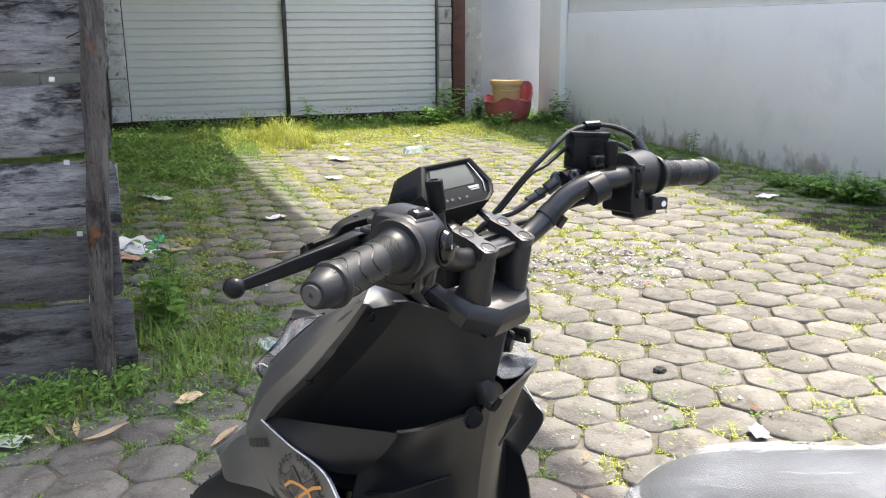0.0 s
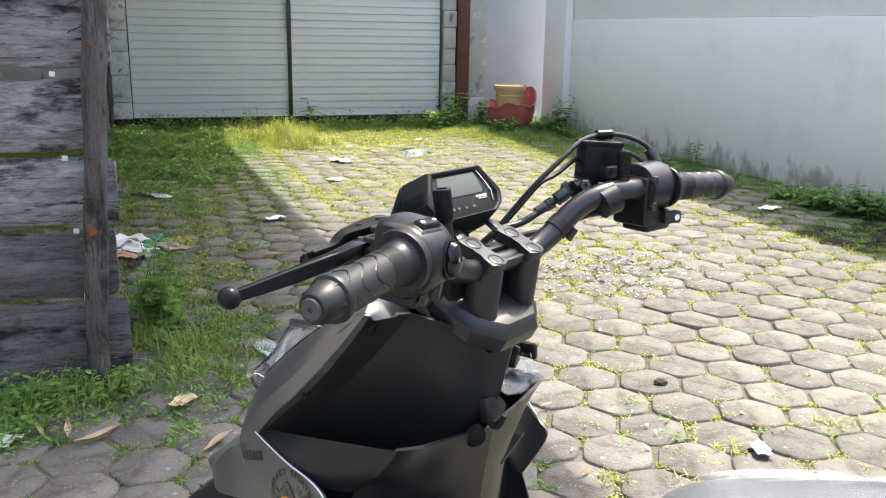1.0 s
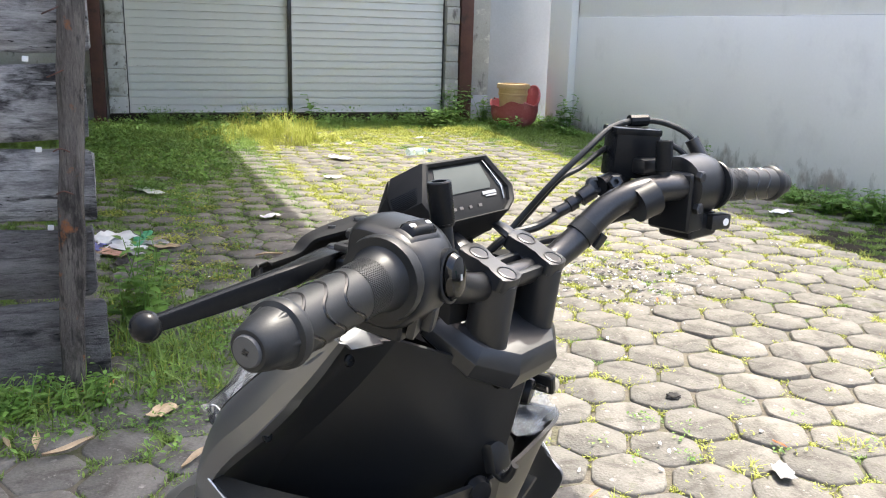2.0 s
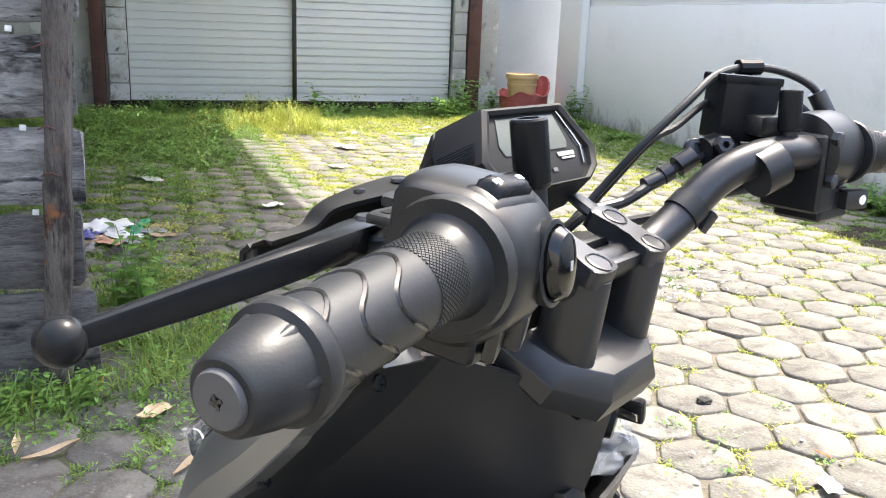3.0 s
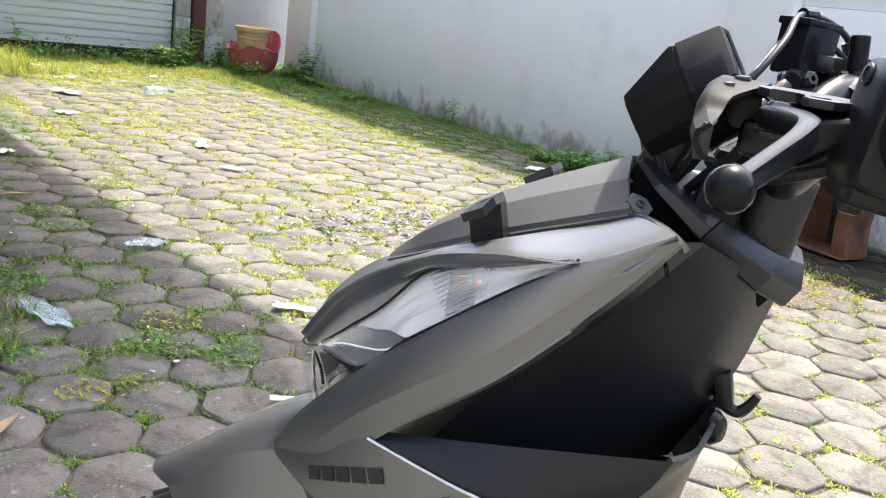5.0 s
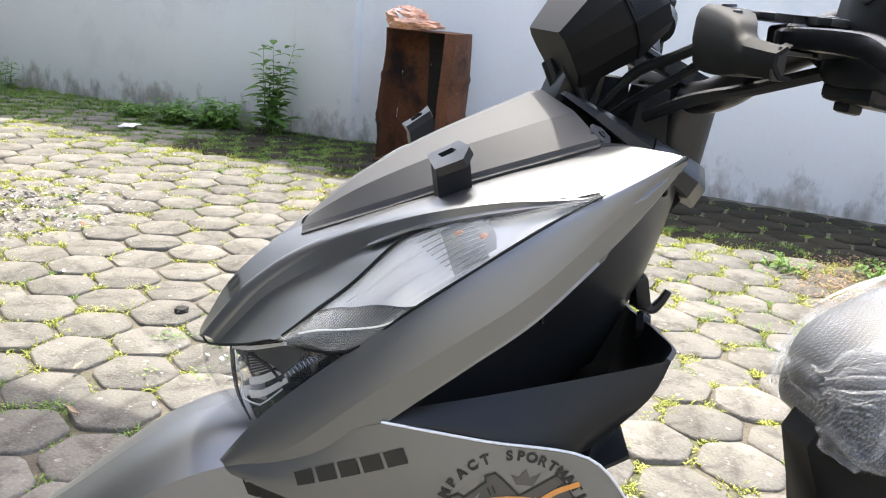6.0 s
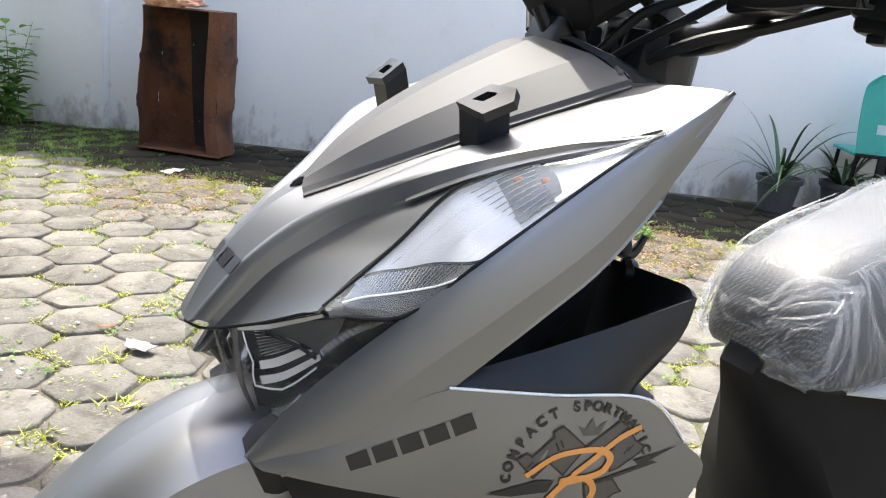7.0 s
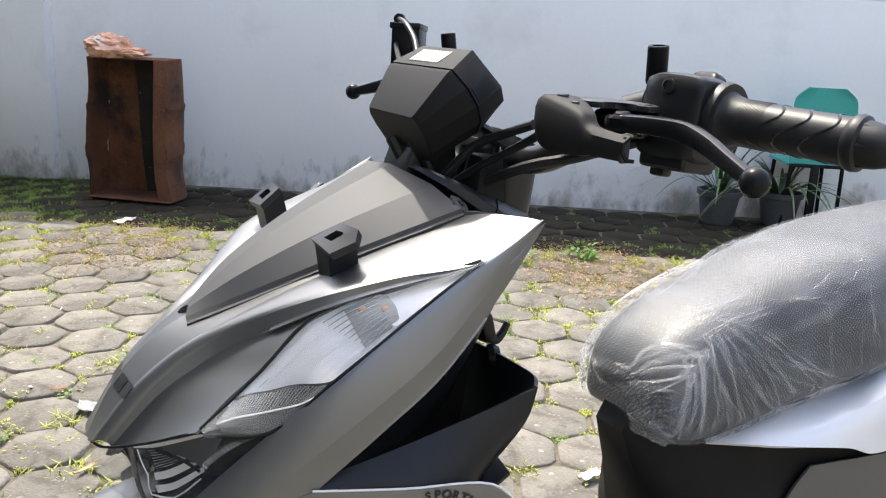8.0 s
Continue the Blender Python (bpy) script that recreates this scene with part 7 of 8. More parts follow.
def stroke(b, pts, w, m):
    line = [V((x, y, 0)) for x, y in pts]
    line = curve(line, 6)
    for p, q in zip(line, line[1:]):
        d = (q - p).normalized() if (q - p).length else V((1, 0, 0))
        nrm = V((-d.y, d.x, 0)) * w
        e = d * w * 0.4
        flat_shape(b, [((p - nrm - e).x, (p - nrm - e).y), ((q - nrm + e).x, (q - nrm + e).y), ((q + nrm + e).x, (q + nrm + e).y), ((p + nrm - e).x, (p + nrm - e).y)], m)


def text_mesh(b, word, size, m):
    """One piece of writing in the built-in font, added to b."""
    cu = bpy.data.curves.new("lettering", "FONT")
    cu.body, cu.size, cu.extrude, cu.offset = word, size, 0.0, 0.00045
    cu.align_x, cu.align_y = "CENTER", "BOTTOM"
    ob = bpy.data.objects.new("lettering", cu)
    scene.collection.objects.link(ob)
    me = bpy.data.meshes.new_from_object(ob)
    me.transform(m)
    b.from_mesh(me)
    bpy.data.objects.remove(ob)
    bpy.data.curves.remove(cu)
    bpy.data.meshes.remove(me)


for s in (-1, 1):
    skin = panel(mir([LOW_TOP, LOW_MID, LOW_END], s), 6, 6, 0.004)
    bmesh.ops.recalc_face_normals(skin, faces=skin.faces)
    tree = BVHTree.FromBMesh(skin)
    word = bmesh.new()
    p0, p1 = V((s * 0.1365, 0.393, 0.679)), V((s * 0.1600, 0.313, 0.715))
    if s > 0:
        p0, p1 = p1, p0
    along_word = (p1 - p0).normalized()
    out = on_panel(s, 0.35, 0.1)[1]
    out = (out - along_word * out.dot(along_word)).normalized()
    m = Matrix((along_word, out.cross(along_word), out)).transposed().to_4x4()
    m.translation = p0 + out * 0.0035
    for k in range(5):
        x = 0.0182 * k
        flat_shape(word, [(x, 0.001), (x + 0.0150, 0.001), (x + 0.0150, 0.0128), (x, 0.0128)], m)
    part("name_bar", drape(word, tree, 0.0009), black_ink, scooter, "plain black bars in place of the maker's name")
    m = decal_frame(s, 0.2435, -0.02) @ pose(0, -0.0080, 0)
    letters = bmesh.new()
    for word, first, step in (("COMPACT", 187, 11.0), ("SPORTMATIC", 102.5, 8.6)):
        for k, ch in enumerate(word):
            a = radians(first - step * k)
            text_mesh(letters, ch, 0.0098, m @ pose(0.0475 * math.cos(a), 0.0465 * math.sin(a), 0.0010, 0, 0, math.degrees(a) - 90))
    part("slogan", drape(letters, tree, 0.0009), black_ink, scooter, "black slogan lettering on an arc")
    towers = ([(-48, 10), (-41, 15), (-37, 13), (-24, 28), (-25, 32), (-19, 36), (-14, 33), (1, 22), (-12, 0), (-24, 9), (-33, -4)],
              [(1, 22), (24, 42), (30, 38), (38, 28), (46, 24), (43, 19), (29, 7), (23, 4), (21, 15), (11, 20)],
              [(6, -7), (27, -2), (36, -12), (31, -14), (25, -21), (11, -21)])
    art, lines = bmesh.new(), bmesh.new()
    for shape in towers:
        flat_shape(art, [(x * 0.001, y * 0.001) for x, y in shape], m)
        for (xa, ya), (xb, yb) in zip(shape, shape[1:] + shape[:1]):
            d = V((xb - xa, yb - ya)).normalized() * 0.7
            flat_shape(lines, [((xa - d.x - d.y) * 0.001, (ya - d.y + d.x) * 0.001), ((xa - d.x + d.y) * 0.001, (ya - d.y - d.x) * 0.001), ((xb + d.x + d.y) * 0.001, (yb + d.y - d.x) * 0.001), ((xb + d.x - d.y) * 0.001, (yb + d.y + d.x) * 0.001)], m)
    for x, y in ((-24, 11), (20, 23)):
        stroke(lines, [((x + 2.4 * math.cos(q)) * 0.001, (y + 2.4 * math.sin(q)) * 0.001) for q in (0, 1.25, 2.5, 3.75, 5.0, 6.28)], 0.0006, m)
    for x, y, dx, dy in ((-39, 4, 3, 5), (-36, 3, 3, 5), (-22, 24, 3, -5), (-19, 26, 3, -5), (31, 18, 3, 5), (34, 20, 3, 5), (26, 33, 4, 4)):
        stroke(lines, [(x * 0.001, y * 0.001), ((x + dx) * 0.001, (y + dy) * 0.001)], 0.0006, m)
    flat_shape(art, [(x * 0.001, y * 0.001) for x, y in ((-3, 30), (9, 31), (13, 42), (6, 36), (2, 43), (-2, 35), (-8, 37))], m)
    part("emblem", drape(art, tree, 0.0007), grey_ink, scooter, "grey printed emblem of towers and a crown")
    flat_shape(lines, [(x * 0.001, y * 0.001) for x, y in ((-63, -21), (-31, -6), (-17, -5), (-20, -15), (-45, -21))], m)
    part("emblem_outline", drape(lines, tree, 0.0009), black_ink, scooter, "black printed outlines of the emblem")
    swash = bmesh.new()
    for pts, wide in (([(-38, -2), (-22, 13), (-4, 19), (14, 20), (22, 12)], 0.0020), ([(-4, 1), (14, 19), (26, 30), (40, 38)], 0.0020), ([(12, 21), (21, 15), (17, 4), (4, -2), (-12, -7)], 0.0024),
                      ([(-12, -5), (5, -2), (14, -11), (11, -25)], 0.0024), ([(-3, 0), (-12, -11), (-19, -23)], 0.0024)):
        stroke(swash, [(x * 0.001, y * 0.001) for x, y in pts], wide, m)
    part("swash", drape(swash, tree, 0.0012), orange_ink, scooter, "orange printed brush strokes")
    bolt_art = bmesh.new()
    flat_shape(bolt_art, [(x * 0.001, y * 0.001) for x, y in ((14, -4), (45, 9), (40, 13), (74, 25), (52, 13), (60, 12), (16, -6))], m)
    part("flash", drape(bolt_art, tree, 0.001), black_ink, scooter, "black printed lightning flash")
skin = bmesh.new()
skin.from_mesh(front_cowl.data)
tree = BVHTree.FromBMesh(skin)
skin.free()
word = bmesh.new()
for k in range(5):
    x = -0.024 + 0.012 * k
    flat_shape(word, [(-0.005, -0.007), (0.005, -0.007), (0.005, 0.007), (-0.005, 0.007)], pose(x, 0.452, 0.792, -40, 0, 0))
for v in word.verts:
    spot, n, *_ = tree.find_nearest(v.co)
    v.co = spot + (n if n.z > 0 else -n) * 0.0008
part("name_bar", word, black_ink, scooter, "small plain black bars on the nose")

# ---- litter ----
def scrap(x, y, size, seed, mat, name, label, category="litter", z=0.004, curl=0.25):
    """A crumpled flat scrap."""
    rnd = random.Random(seed)
    n = 6
    rows = []
    for i in range(n):
        row = []
        for j in range(n):
            u, v = i / (n - 1) - 0.5, j / (n - 1) - 0.5
            k = 1 - 0.5 * (abs(u) + abs(v)) * rnd.uniform(0.2, 0.9)
            row.append((u * size[0] * k * 1.2, v * size[1] * k * 1.2, z + max(0, curl * size[1] * (noise.noise(V((u * 4 + seed, v * 4, seed))) + 0.35))))
        rows.append(row)
    solid(name, panel(rows, 2, 2, 0.002, (0, 0, -1)), mat, at(x, y, 0.008, rnd.uniform(0, 360)), label, category, "scraps on the pavers", angle=60)


def dead_leaf(x, y, length, seed, mat, label, turn=0):
    b = bmesh.new()
    rows = [[(u * length, s * math.sin(math.pi * min(max(u, 0.03), 0.97)) * length * 0.085, 0.004 + length * (0.05 * abs(s) + 0.05 * math.sin(u * 3.0 + seed) ** 2)) for s in (-1, 0, 1)] for u in (0, 0.2, 0.45, 0.7, 0.9, 1.0)]
    solid("dead_leaf", panel(rows, 2, 2, 0.0012, (0, 0, -1)), mat, at(x, y, 0.006, turn), label, "leaf", "dead leaves", angle=70)


for x, y, size, seed, mat, label in (
        (1.69, 7.92, (0.24, 0.12), 1, paper_white, "crumpled white paper on the pavers"),
        (1.42, 6.9, (0.13, 0.07), 2, paper_white, "small white paper scrap on the pavers"),
        (1.15, 2.97, (0.15, 0.05), 3, paper_white, "torn white paper strip on the pavers"),
        (0.82, 2.36, (0.11, 0.03), 4, paper_white, "narrow white paper strip on the pavers"),
        (1.96, 5.76, (0.13, 0.07), 5, paper_white, "white paper scrap on the pavers"),
        (1.88, 5.10, (0.15, 0.06), 6, paper_white, "white paper scrap on the pavers"),
        (2.02, 5.9, (0.12, 0.05), 7, paper_white, "white paper scrap on the pavers"),
        (-0.49, 2.66, (0.14, 0.08), 8, paper_white, "flattened white wrapper at the foot of the fence"),
        (1.51, 0.58, (0.07, 0.03), 9, paper_white, "white paper scrap beside the scooter"),
        (3.9, 2.79, (0.14, 0.06), 10, paper_white, "pale crumpled wrapper at the edge of the shade"),
        (4.2, 5.0, (0.18, 0.09), 11, paper_white, "pale crumpled wrapper in the weeds"),
        (1.69, 1.95, (0.09, 0.05), 12, ash, "heap of pale grey shreds between pavers"),
        (0.03, 6.55, (0.30, 0.10), 13, paper_white, "white rag in the grass"),
        (0.75, 5.55, (0.14, 0.08), 14, paper_white, "white paper scrap in the shade"),
        (0.92, 3.78, (0.16, 0.10), 15, bottle_plastic, "clear crumpled plastic in the shade"),
        (0.40, 3.15, (0.26, 0.08), 16, bottle_plastic, "clear crumpled plastic strip in the shade"),
        (-0.13, 5.05, (0.16, 0.12), 17, paper_white, "crumpled white wrapper in a small rubbish heap"),
        (-0.22, 4.85, (0.16, 0.08), 18, dry_leaf, "brown scrap in a small rubbish heap"),
        (0.02, 5.2, (0.18, 0.05), 19, green_scrap, "green plastic scrap in a small rubbish heap"),
        (-0.30, 5.1, (0.20, 0.12), 31, paper_white, "torn white packing in a small rubbish heap"),
        (-0.02, 5.0, (0.26, 0.07), 32, green_scrap, "flat green plastic strip in a small rubbish heap"),
        (-0.24, 4.7, (0.18, 0.07), 33, ash, "grey paper in a small rubbish heap"),
        (-0.10, 4.62, (0.16, 0.06), 34, soot, "charred scrap in a small rubbish heap"),
        (-0.26, 4.92, (0.16, 0.13), 36, blue_scrap, "crumpled blue sachet in a small rubbish heap"),
        (-0.16, 5.12, (0.26, 0.20), 37, paper_white, "crumpled white plastic bag in a small rubbish heap"),
        (-0.08, 4.90, (0.22, 0.10), 38, paper_white, "torn white paper in a small rubbish heap"),
        (-0.18, 4.84, (0.26, 0.07), 39, bag_orange, "orange-brown wrapper in a small rubbish heap"),
        (0.04, 4.98, (0.18, 0.10), 40, ash, "grey torn packing in a small rubbish heap"),
        (0.08, 5.06, (0.12, 0.08), 41, dry_leaf, "brown scrap in a small rubbish heap"),
        (-0.33, 5.00, (0.14, 0.10), 42, paper_white, "white wrapper in a small rubbish heap"),
        (0.12, 4.9, (0.14, 0.06), 35, dry_leaf, "brown scrap in a small rubbish heap"),
        (-0.05, 4.8, (0.12, 0.06), 20, ash, "grey scrap in a small rubbish heap"),
        (2.0, 8.9, (0.10, 0.05), 21, paper_white, "white paper scrap on the pavers"),
        (2.9, 9.3, (0.12, 0.06), 22, paper_white, "white paper scrap on the pavers"),
        (0.06, 2.80, (0.10, 0.06), 23, dry_leaf, "pale crumpled leaf between pavers")):
    scrap(x, y, size, seed, mat, "rag" if "rag" in label else "paper_scrap" if mat is paper_white else "scrap", label)
for x, y, ln, seed, mat, turn in ((-0.28, 2.62, 0.17, 1, dry_leaf, 95), (-0.26, 2.58, 0.20, 2, dry_leaf, 30), (0.10, 2.42, 0.19, 3, dry_leaf, 50), (-0.12, 2.98, 0.15, 4, red_leaf, 75), (-0.16, 2.98, 0.13, 5, red_leaf, 120),
                                  (-0.35, 2.66, 0.11, 6, dry_leaf, 110), (1.80, 2.07, 0.07, 7, red_leaf, 100), (1.0, 2.22, 0.09, 8, dry_leaf, 70), (1.02, 1.72, 0.13, 9, dry_leaf, 100), (1.18, 2.42, 0.07, 10, dry_leaf, 20),
                                  (1.40, 1.80, 0.10, 11, dry_leaf, 160), (1.1, 1.98, 0.07, 12, red_leaf, 30), (0.55, 4.6, 0.2, 13, dry_leaf, 10), (2.2, 3.4, 0.08, 14, red_leaf, 60)):
    dead_leaf(x, y, ln * 0.75, seed, mat, "reddish dead leaf on the pavers" if mat is red_leaf else "dry brown dead leaf on the pavers", turn)

bottle = thing("plastic_bottle", at(2.49, 8.05, 0.042) @ pose(0, 0, 0, 0, 90, 20), "clear plastic bottle lying on the pavers", "bottle")
part("bottle_body", lathe([(0.03, -0.13), (0.038, -0.12), (0.036, -0.03), (0.038, 0.03), (0.036, 0.06), (0.014, 0.11), (0.014, 0.13), (0.001, 0.13)], None, 20), bottle_plastic, bottle)
part("cap", lathe([(0.016, 0.125), (0.016, 0.145), (0.001, 0.146)], None, 16), teal, bottle)
solid("dung_lump", crumple(0.021, (1.2, 0.9, 0.6), 5.0, 0.3), soot, at(1.68, 2.48, 0.010), "dark dried lump lying on a paver", "lump")


def scatter(name, n, centre, radius, seed, size, mat, label):
    """Many small flakes on the ground."""
    rnd = random.Random(seed)
    b = bmesh.new()
    for i in range(n):
        r, a = radius * math.sqrt(rnd.random()) * rnd.uniform(0.5, 1), rnd.uniform(0, 6.28)
        x, y = centre[0] + r * math.cos(a) * 1.3, centre[1] + r * math.sin(a)
        sz = size * rnd.uniform(0.3, 1.3)
        m = pose(x, y, 0.006 + rnd.uniform(0, 0.006), rnd.uniform(-25, 25), rnd.uniform(-25, 25), rnd.uniform(0, 360))
        k = [m @ V((sz * math.cos(t) * rnd.uniform(0.5, 1), sz * 0.6 * math.sin(t) * rnd.uniform(0.5, 1), zz)) for zz in (0, 0.002) for t in (0.3, 1.5, 2.7, 4.0, 5.2)]
        lo, hi = [b.verts.new(p) for p in k[:5]], [b.verts.new(p) for p in k[5:]]
        b.faces.new(hi)
        for j in range(5):
            b.faces.new((lo[j], lo[(j + 1) % 5], hi[(j + 1) % 5], hi[j]))
    solid(name, b, mat, at(0, 0, 0), label, "debris", kind="stuff")


scatter("burnt_debris", 700, (2.2, 3.85), 0.62, 1, 0.013, ash, "scattered grey ash and burnt scraps on the pavers")
scatter("burnt_debris", 90, (2.15, 3.9), 0.5, 2, 0.02, soot, "scattered charred black scraps on the pavers")
scatter("straw_litter", 3600, (3.50, 0.32), 0.50, 3, 0.0075, straw, "dry straw and soil swept along the shade edge")
scatter("straw_litter", 2200, (3.45, 2.6), 0.5, 4, 0.0075, straw, "dry straw and soil swept along the shade edge")
scatter("yard_flakes", 160, (1.6, 3.6), 3.0, 5, 0.010, paper_white, "tiny pale flakes strewn over the pavers")


# ---- grass ----
def tufts(name, spots, seed, mat, label):
    """spots: x, y, blades, height, spread."""
    rnd = random.Random(seed)
    verts, faces = [], []
    for x, y, n, h, spread in spots:
        for _ in range(n):
            a, r = rnd.uniform(0, 6.28), spread * math.sqrt(rnd.random())
            px, py = x + r * math.cos(a), y + r * math.sin(a)
            az, lean = rnd.uniform(0, 6.28), rnd.uniform(0.15, 0.9)
            broad = rnd.random() < 0.72 and h < 0.14
            if broad:
                lean = rnd.uniform(0.8, 1.3)
            hh, w = h * rnd.uniform(0.45, 1.15), rnd.uniform(0.0011, 0.0024) * (1 + h * 3)
            if broad:
                hh, w = 0.005 + 0.62 * hh, rnd.uniform(0.0016, 0.0036) * (1 + 6 * max(0.0, h - 0.09))
            d, sd = (math.cos(az), math.sin(az)), (-math.sin(az), math.cos(az))
            k = len(verts)
            for u, ww in ((0, 0.5 if broad else 1), (0.5, 1.0 if broad else 0.9), (1, 0.2)):
                ox, oz = lean * hh * u * u * 0.9, hh * u * (1 - 0.35 * lean * u)
                verts.append((px + d[0] * ox - sd[0] * w * ww, py + d[1] * ox - sd[1] * w * ww, oz - 0.012))
                verts.append((px + d[0] * ox + sd[0] * w * ww, py + d[1] * ox + sd[1] * w * ww, oz - 0.012))
            faces += [(k, k + 1, k + 3, k + 2), (k + 2, k + 3, k + 5, k + 4)]
    me = bpy.data.meshes.new(name)
    me.from_pydata(verts, [], faces)
    me.materials.append(mat)
    ob = new(name, me)
    ob.matrix_world = at(0, 0, 0)
    tagged(ob, label, "grass", kind="stuff")


def leafage(name, spots, seed, mat, label):
    """Low broad-leaved weeds; spots: x, y, leaves, height, spread, leaf length."""
    rnd = random.Random(seed)
    verts, faces = [], []
    for x, y, n, h, spread, size in spots:
        for _ in range(n):
            a, r = rnd.uniform(0, 6.28), spread * math.sqrt(rnd.random())
            az, tilt = rnd.uniform(0, 6.28), rnd.uniform(-0.5, 0.9)
            ln = size * rnd.uniform(0.5, 1.2)
            w = ln * rnd.uniform(0.20, 0.38)
            z = h * rnd.random() * (1 - 0.6 * (r / spread) ** 2)
            px, py = x + r * math.cos(a), y + r * math.sin(a)
            d, sd = (math.cos(az) * math.cos(tilt), math.sin(az) * math.cos(tilt), math.sin(tilt)), (-math.sin(az), math.cos(az))
            k = len(verts)
            for u, ww, sag in ((0, 0, 0), (0.45, 1, 0.04), (0.45, -1, 0.04), (1, 0, -0.12)):
                verts.append((px + d[0] * ln * u + sd[0] * w * ww, py + d[1] * ln * u + sd[1] * w * ww, max(0.001, z + d[2] * ln * u + sag * ln)))
            faces += [(k, k + 1, k + 3), (k, k + 3, k + 2)]
    me = bpy.data.meshes.new(name)
    me.from_pydata(verts, [], faces)
    me.materials.append(mat)
    ob = new(name, me)
    ob.matrix_world = at(0, 0, 0)
    tagged(ob, label, "weeds", kind="stuff")


PITCH = 0.22                       # pavers across their flats, joint included
COL = PITCH * math.sqrt(3) / 2     # step from column to column
HEX0 = (0.518, 2.305)


def centre(i, j):
    return HEX0[0] + i * COL, HEX0[1] + (j + 0.5 * (i % 2)) * PITCH


rnd = random.Random(77)
green, pale = [], []
for i in range(-16, 25):
    for j in range(-24, 41):
        cx, cy = centre(i, j)
        if not (-2.4 < cx < 5.0 and -2.5 < cy < 10.9):
            continue
        # growth is thick under the canopy and by the walls, thin in the trodden middle
        v = noise.noise(V((cx * 0.7, cy * 0.7, 3.0)))
        lush = 0.21 + 0.30 * max(0, (1.15 - cx)) * (cy > 2.6) + (0.070 if 1.2 < cx < 3.7 else 0.13) * max(0, cy - 3.2) + 0.16 * max(0, cy - 7.2) * (cx < 1.2 or cy > 10) + 0.5 * max(0, cx - 3.7) * (cy > 3.2) + 0.5 * v
        if 3.5 < cx < 3.95:
            lush += 0.30
        if cy < 2.4 and cx < 3.4:
            lush = 0.14 + 0.45 * v
        if cx > 4.0 and cy < 3.2:
            lush = -0.2
        for k in range(4):
            edge = k > 1
            if rnd.random() > (0.14 + 0.9 * lush if edge else 0.50 + lush):
                continue
            a = radians((60 * (k - 2) + 30 + rnd.uniform(-25, 25)) if edge else 60 * k + rnd.uniform(-9, 9))
            r = PITCH * (0.5 if edge else 0.577)
            x, y = cx + r * math.cos(a), cy + r * math.sin(a)
            # inside the shade edges most tufts take the sun-paled colour
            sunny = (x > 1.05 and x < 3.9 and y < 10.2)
            h = min(0.085, 0.009 + 0.012 * rnd.random() + 0.026 * max(0, lush) + 0.02 * max(0, y - 8.4))
            n = int(36 + 70 * max(0.05, min(lush, 1.1)) + rnd.random() * 26)
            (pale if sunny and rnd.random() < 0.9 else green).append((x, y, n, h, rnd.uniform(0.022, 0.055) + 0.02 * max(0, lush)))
weeds, yellow = [], []
for i in range(150):                # the thick growth along the shutters and the far shade
    x, y = rnd.uniform(-0.6, 4.9), 10.95 - abs(rnd.gauss(0, 0.30))
    green.append((x, y, 20, rnd.uniform(0.06, 0.15), 0.07))
    weeds.append((x + 0.1, y, 34, rnd.uniform(0.08, 0.26), 0.13, 0.045))
for i in range(420):
    x, y = rnd.uniform(-0.7, 1.25), rnd.uniform(5.2, 10.7)
    v = noise.noise(V((x * 1.6, y * 1.1, 7.0))) + 0.20 * (y - 8.0) - 0.35 * max(0, x - 0.7)
    if v > -0.05 and x < 0.45 + 0.09 * (y - 5.0):
        weeds.append((x, y, 40, 0.04 + 0.14 * min(1, v + 0.1) * rnd.uniform(0.5, 1.2), 0.15, 0.046))
        green.append((x, y, 26, 0.06 + 0.12 * max(0.0, min(1, v)), 0.14))
for i in range(90):
    x, y = 1.30 + rnd.gauss(0, 0.34), 9.75 + rnd.gauss(0, 0.33)
    pale.append((x, y, 26, rnd.uniform(0.08, 0.22) + 0.16 * max(0.0, 1 - abs(x - 1.45) / 0.25) * (y < 9.9), 0.07))
    yellow.append((x, y, 22, 0.10, 0.10, 0.035))
# ragged clumps that spread over the pavers in the shade
for i in range(330):
    x, y = rnd.uniform(-0.75, 1.25), rnd.uniform(2.6, 7.2)
    v = noise.noise(V((x * 2.1, y * 1.7, 12.0)))
    if v < 0.02 + 0.35 * max(0, x - 0.55):
        continue
    r = rnd.uniform(0.04, 0.09) + 0.05 * v
    (weeds if rnd.random() < 0.55 else yellow).append((x, y, int(30 + 1500 * r * r * 6), 0.012 + 0.05 * v, r, 0.020))
    if rnd.random() < 0.5:
        (green if rnd.random() < 0.5 else pale).append((x, y, 22, rnd.uniform(0.02, 0.055), r * 0.8))
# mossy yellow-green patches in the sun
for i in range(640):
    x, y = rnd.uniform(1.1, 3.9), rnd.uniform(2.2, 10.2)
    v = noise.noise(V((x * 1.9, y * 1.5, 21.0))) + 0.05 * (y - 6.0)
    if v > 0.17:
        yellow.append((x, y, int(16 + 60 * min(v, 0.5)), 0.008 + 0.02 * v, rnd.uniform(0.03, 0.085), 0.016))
for i in range(520):
    x, y = rnd.uniform(1.2, 3.9), rnd.uniform(-1.6, 2.4)
    if noise.noise(V((x * 2.3, y * 2.0, 33.0))) + 0.25 * max(0, x - 2.9) > 0.10:
        (yellow if rnd.random() < 0.5 else weeds).append((x, y, 13, 0.014, rnd.uniform(0.02, 0.05), 0.015))
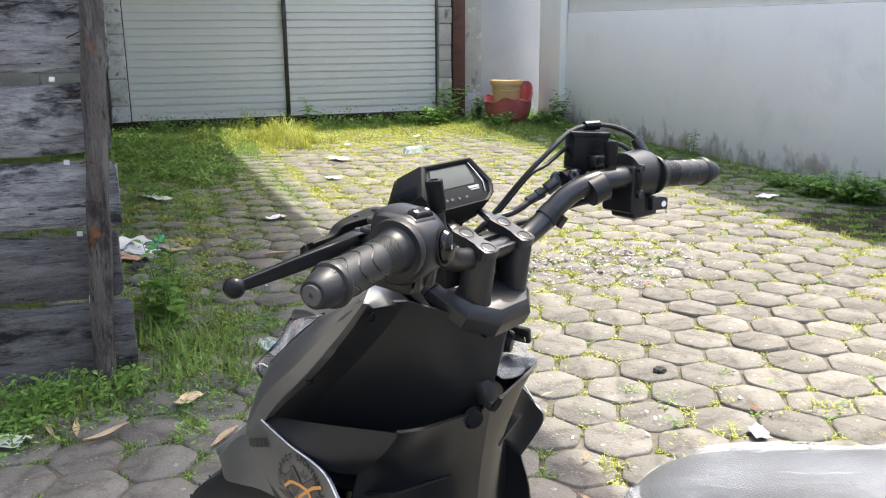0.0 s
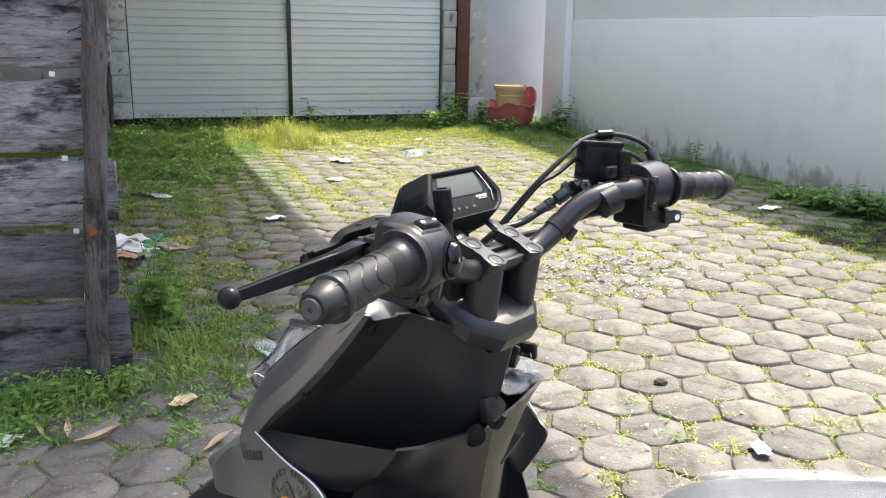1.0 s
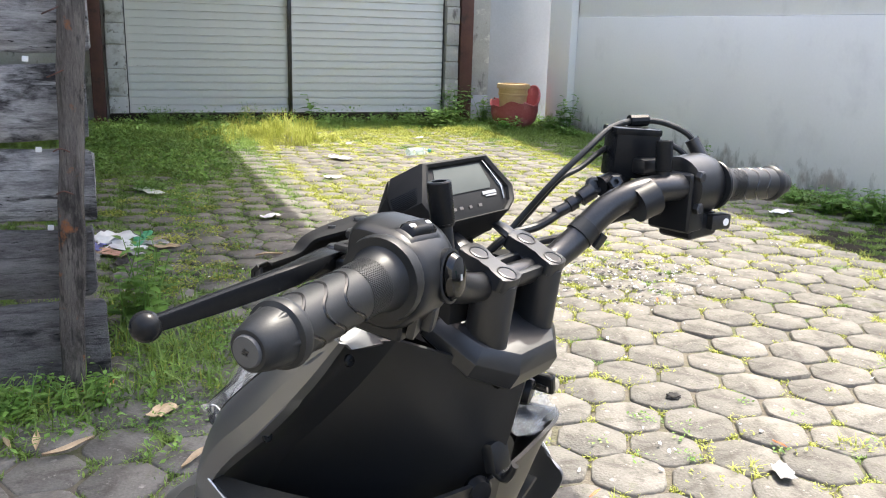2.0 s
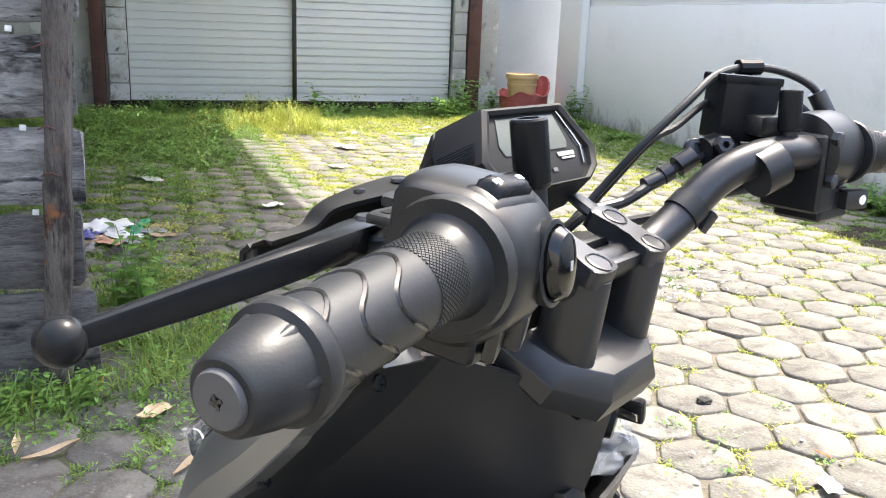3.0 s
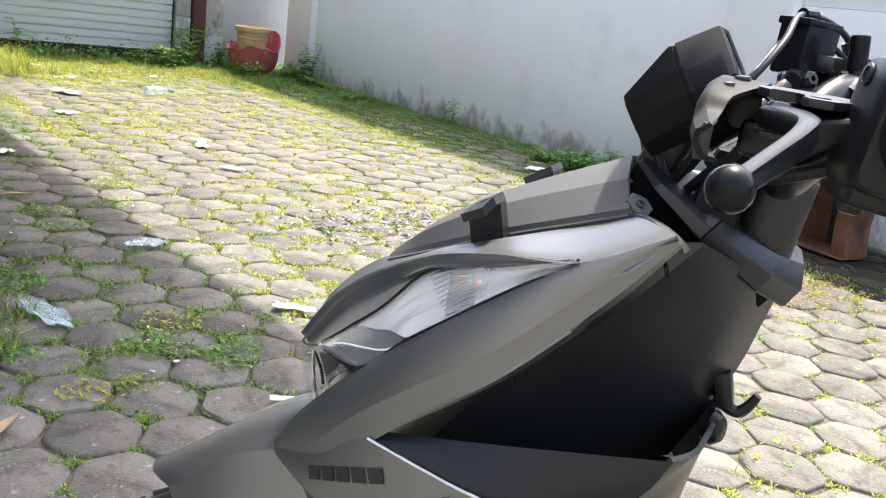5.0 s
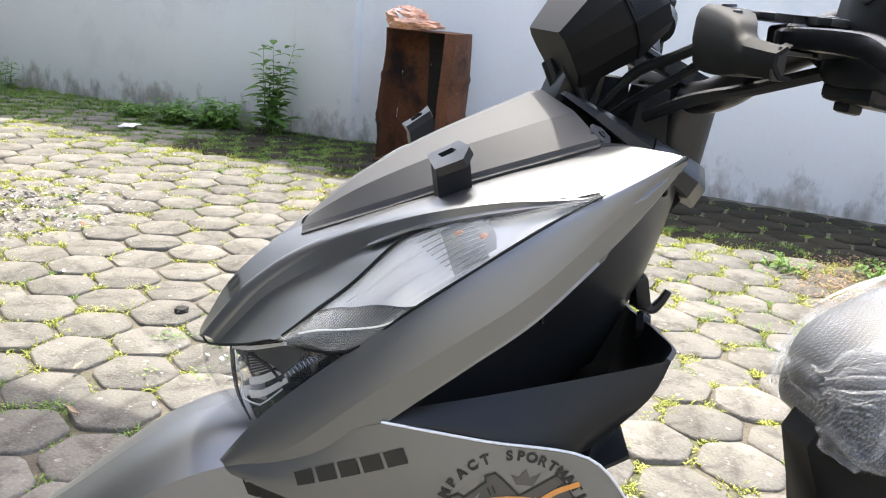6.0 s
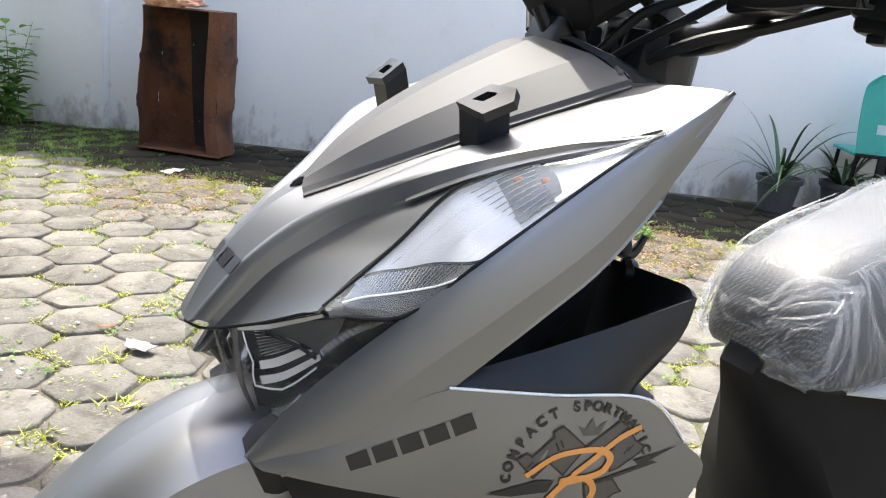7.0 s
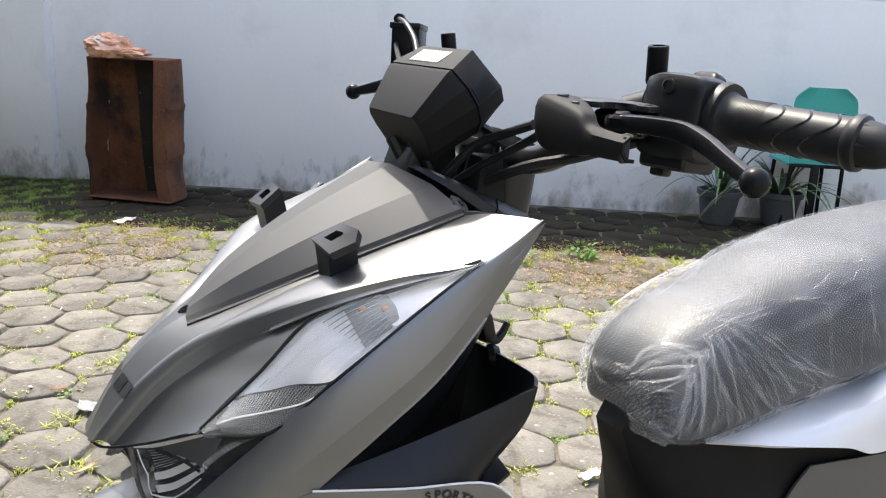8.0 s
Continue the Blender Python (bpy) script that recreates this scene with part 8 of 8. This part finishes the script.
for x, y, n, h, r in ((0.05, 3.3, 60, 0.10, 0.13), (0.15, 3.05, 40, 0.09, 0.12), (0.22, 3.4, 40, 0.08, 0.12), (-0.05, 3.0, 50, 0.10, 0.12), (-0.35, 2.75, 60, 0.10, 0.14), (-0.2, 2.85, 60, 0.10, 0.14), (-0.5, 2.9, 50, 0.12, 0.14),
                      (0.25, 3.6, 40, 0.08, 0.14), (0.1, 3.9, 50, 0.10, 0.15), (0.35, 4.3, 50, 0.08, 0.16), (0.05, 2.55, 26, 0.06, 0.06)):
    green.append((x, y, n, h * 1.2, r))
    weeds.append((x, y, n, h * 0.55, r * 1.1, 0.028))
for x, y, h in ((0.07, 3.18, 0.13), (0.20, 2.98, 0.11), (0.16, 3.34, 0.12), (0.28, 3.20, 0.10), (0.02, 3.05, 0.12), (0.25, 3.62, 0.10), (-0.12, 3.9, 0.12), (0.02, 4.15, 0.11), (-0.09, 3.45, 0.135), (0.03, 3.40, 0.13), (0.12, 3.26, 0.12), (0.0, 3.65, 0.135), (0.18, 3.45, 0.11), (-0.38, 3.0, 0.11), (-0.25, 2.95, 0.12)):
    green.append((x, y, 80, h, 0.10))
    pale.append((x + 0.04, y, 16, h * 0.8, 0.08))
for x, y in ((1.36, 1.85), (1.30, 1.70), (1.62, 2.0), (1.18, 1.95), (2.02, 2.05)):
    pale.append((x, y, 40, 0.05, 0.05))
leafage("weeds", weeds, 15, leaf_green, "low broad-leaved green weeds spreading over the shaded pavers")
leafage("weeds", yellow, 16, grass_sun_pale, "small yellow-green weeds and moss spreading over the pavers")
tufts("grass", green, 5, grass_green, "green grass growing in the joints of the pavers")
tufts("dry_grass", pale, 6, grass_sun_pale, "yellow-green grass in the joints of the pavers, sunlight put into its colour")


# ---- pavers ----
def paver_mesh(seed):
    """A worn six-sided concrete paver with rounded corners and edges."""
    rnd = random.Random(seed)
    r = PITCH / 2 - 0.003
    outline = []
    for k in range(6):
        pull = rnd.uniform(0.965, 1.0)
        for da in (-7, 7):
            a = radians(60 * k + da + rnd.uniform(-2, 2))
            rr = r / math.cos(radians(30 - 7)) * pull * rnd.uniform(0.97, 1.0)
            outline.append((rr * math.cos(a), rr * math.sin(a)))
    verts = [(x, y, -0.05) for x, y in outline] + [(x, y, -0.008) for x, y in outline]
    verts += [(x * 0.95, y * 0.95, -0.0020 + rnd.uniform(-0.0015, 0.0015)) for x, y in outline] + [(0, 0, rnd.uniform(-0.001, 0.002))]
    faces = []
    for ringn in (0, 12):
        faces += [(ringn + i, ringn + (i + 1) % 12, ringn + 12 + (i + 1) % 12, ringn + 12 + i) for i in range(12)]
    faces += [(24 + i, 24 + (i + 1) % 12, 36) for i in range(12)]
    return verts, faces


kinds = [paver_mesh(s) for s in range(16)]
shared = []
for v, fc in kinds:
    me = bpy.data.meshes.new("paver")
    me.from_pydata(v, [], fc)
    me.materials.append(paver_stone)
    me.shade_smooth()
    me.set_sharp_from_angle(angle=radians(50))
    shared.append(me)
pavement = thing("pavement", at(0, 0, 0), "yard paved with worn grey hexagonal concrete pavers, grass in the joints", "pavement", kind="structure")
rnd = random.Random(11)
cells = []
for i in range(-24, 26):
    for j in range(-34, 42):
        cx, cy = centre(i, j)
        if -4 < cx < WALL_X - 0.06 and -5 < cy < 10.85:
            cells.append((math.hypot(cx - 0.9, (cy - 2.2) * 0.8), cx, cy))
cells.sort()
rest_v, rest_f, strip_v, strip_f = [], [], [], []
for n, (_, cx, cy) in enumerate(cells):
    kind, spin = rnd.randrange(16), 60 * rnd.randrange(6)
    m = pose(cx + rnd.uniform(-0.003, 0.003), cy + rnd.uniform(-0.003, 0.003), rnd.uniform(-0.006, 0.004), rnd.uniform(-1.6, 1.6), rnd.uniform(-1.6, 1.6), spin + rnd.uniform(-2.5, 2.5))
    if n < 300:
        o = new("paver", shared[kind])
        o.parent = pavement
        o.matrix_local = m
    else:
        v, fc = kinds[kind]
        # pavers out to the wall's shadow edge get the shade-darkened stone
        shade_strip = cx > 3.90 + 0.15 * noise.noise(V((cy * 1.3, 0, 5))) and cy < 4.5
        pv, pf = (strip_v, strip_f) if shade_strip else (rest_v, rest_f)
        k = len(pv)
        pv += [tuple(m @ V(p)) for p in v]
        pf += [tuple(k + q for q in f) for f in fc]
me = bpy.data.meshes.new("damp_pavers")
me.from_pydata(strip_v, [], strip_f)
me.materials.append(damp_shade_stone)
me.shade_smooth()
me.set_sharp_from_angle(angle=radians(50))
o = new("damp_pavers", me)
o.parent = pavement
tagged(o, "damp mossy pavers along the wall, the wall's shade darkened into their colour", kind="stuff")
me = bpy.data.meshes.new("far_pavers")
me.from_pydata(rest_v, [], rest_f)
me.materials.append(paver_stone)
me.shade_smooth()
me.set_sharp_from_angle(angle=radians(50))
o = new("far_pavers", me)
o.parent = pavement
tagged(o, kind="stuff")
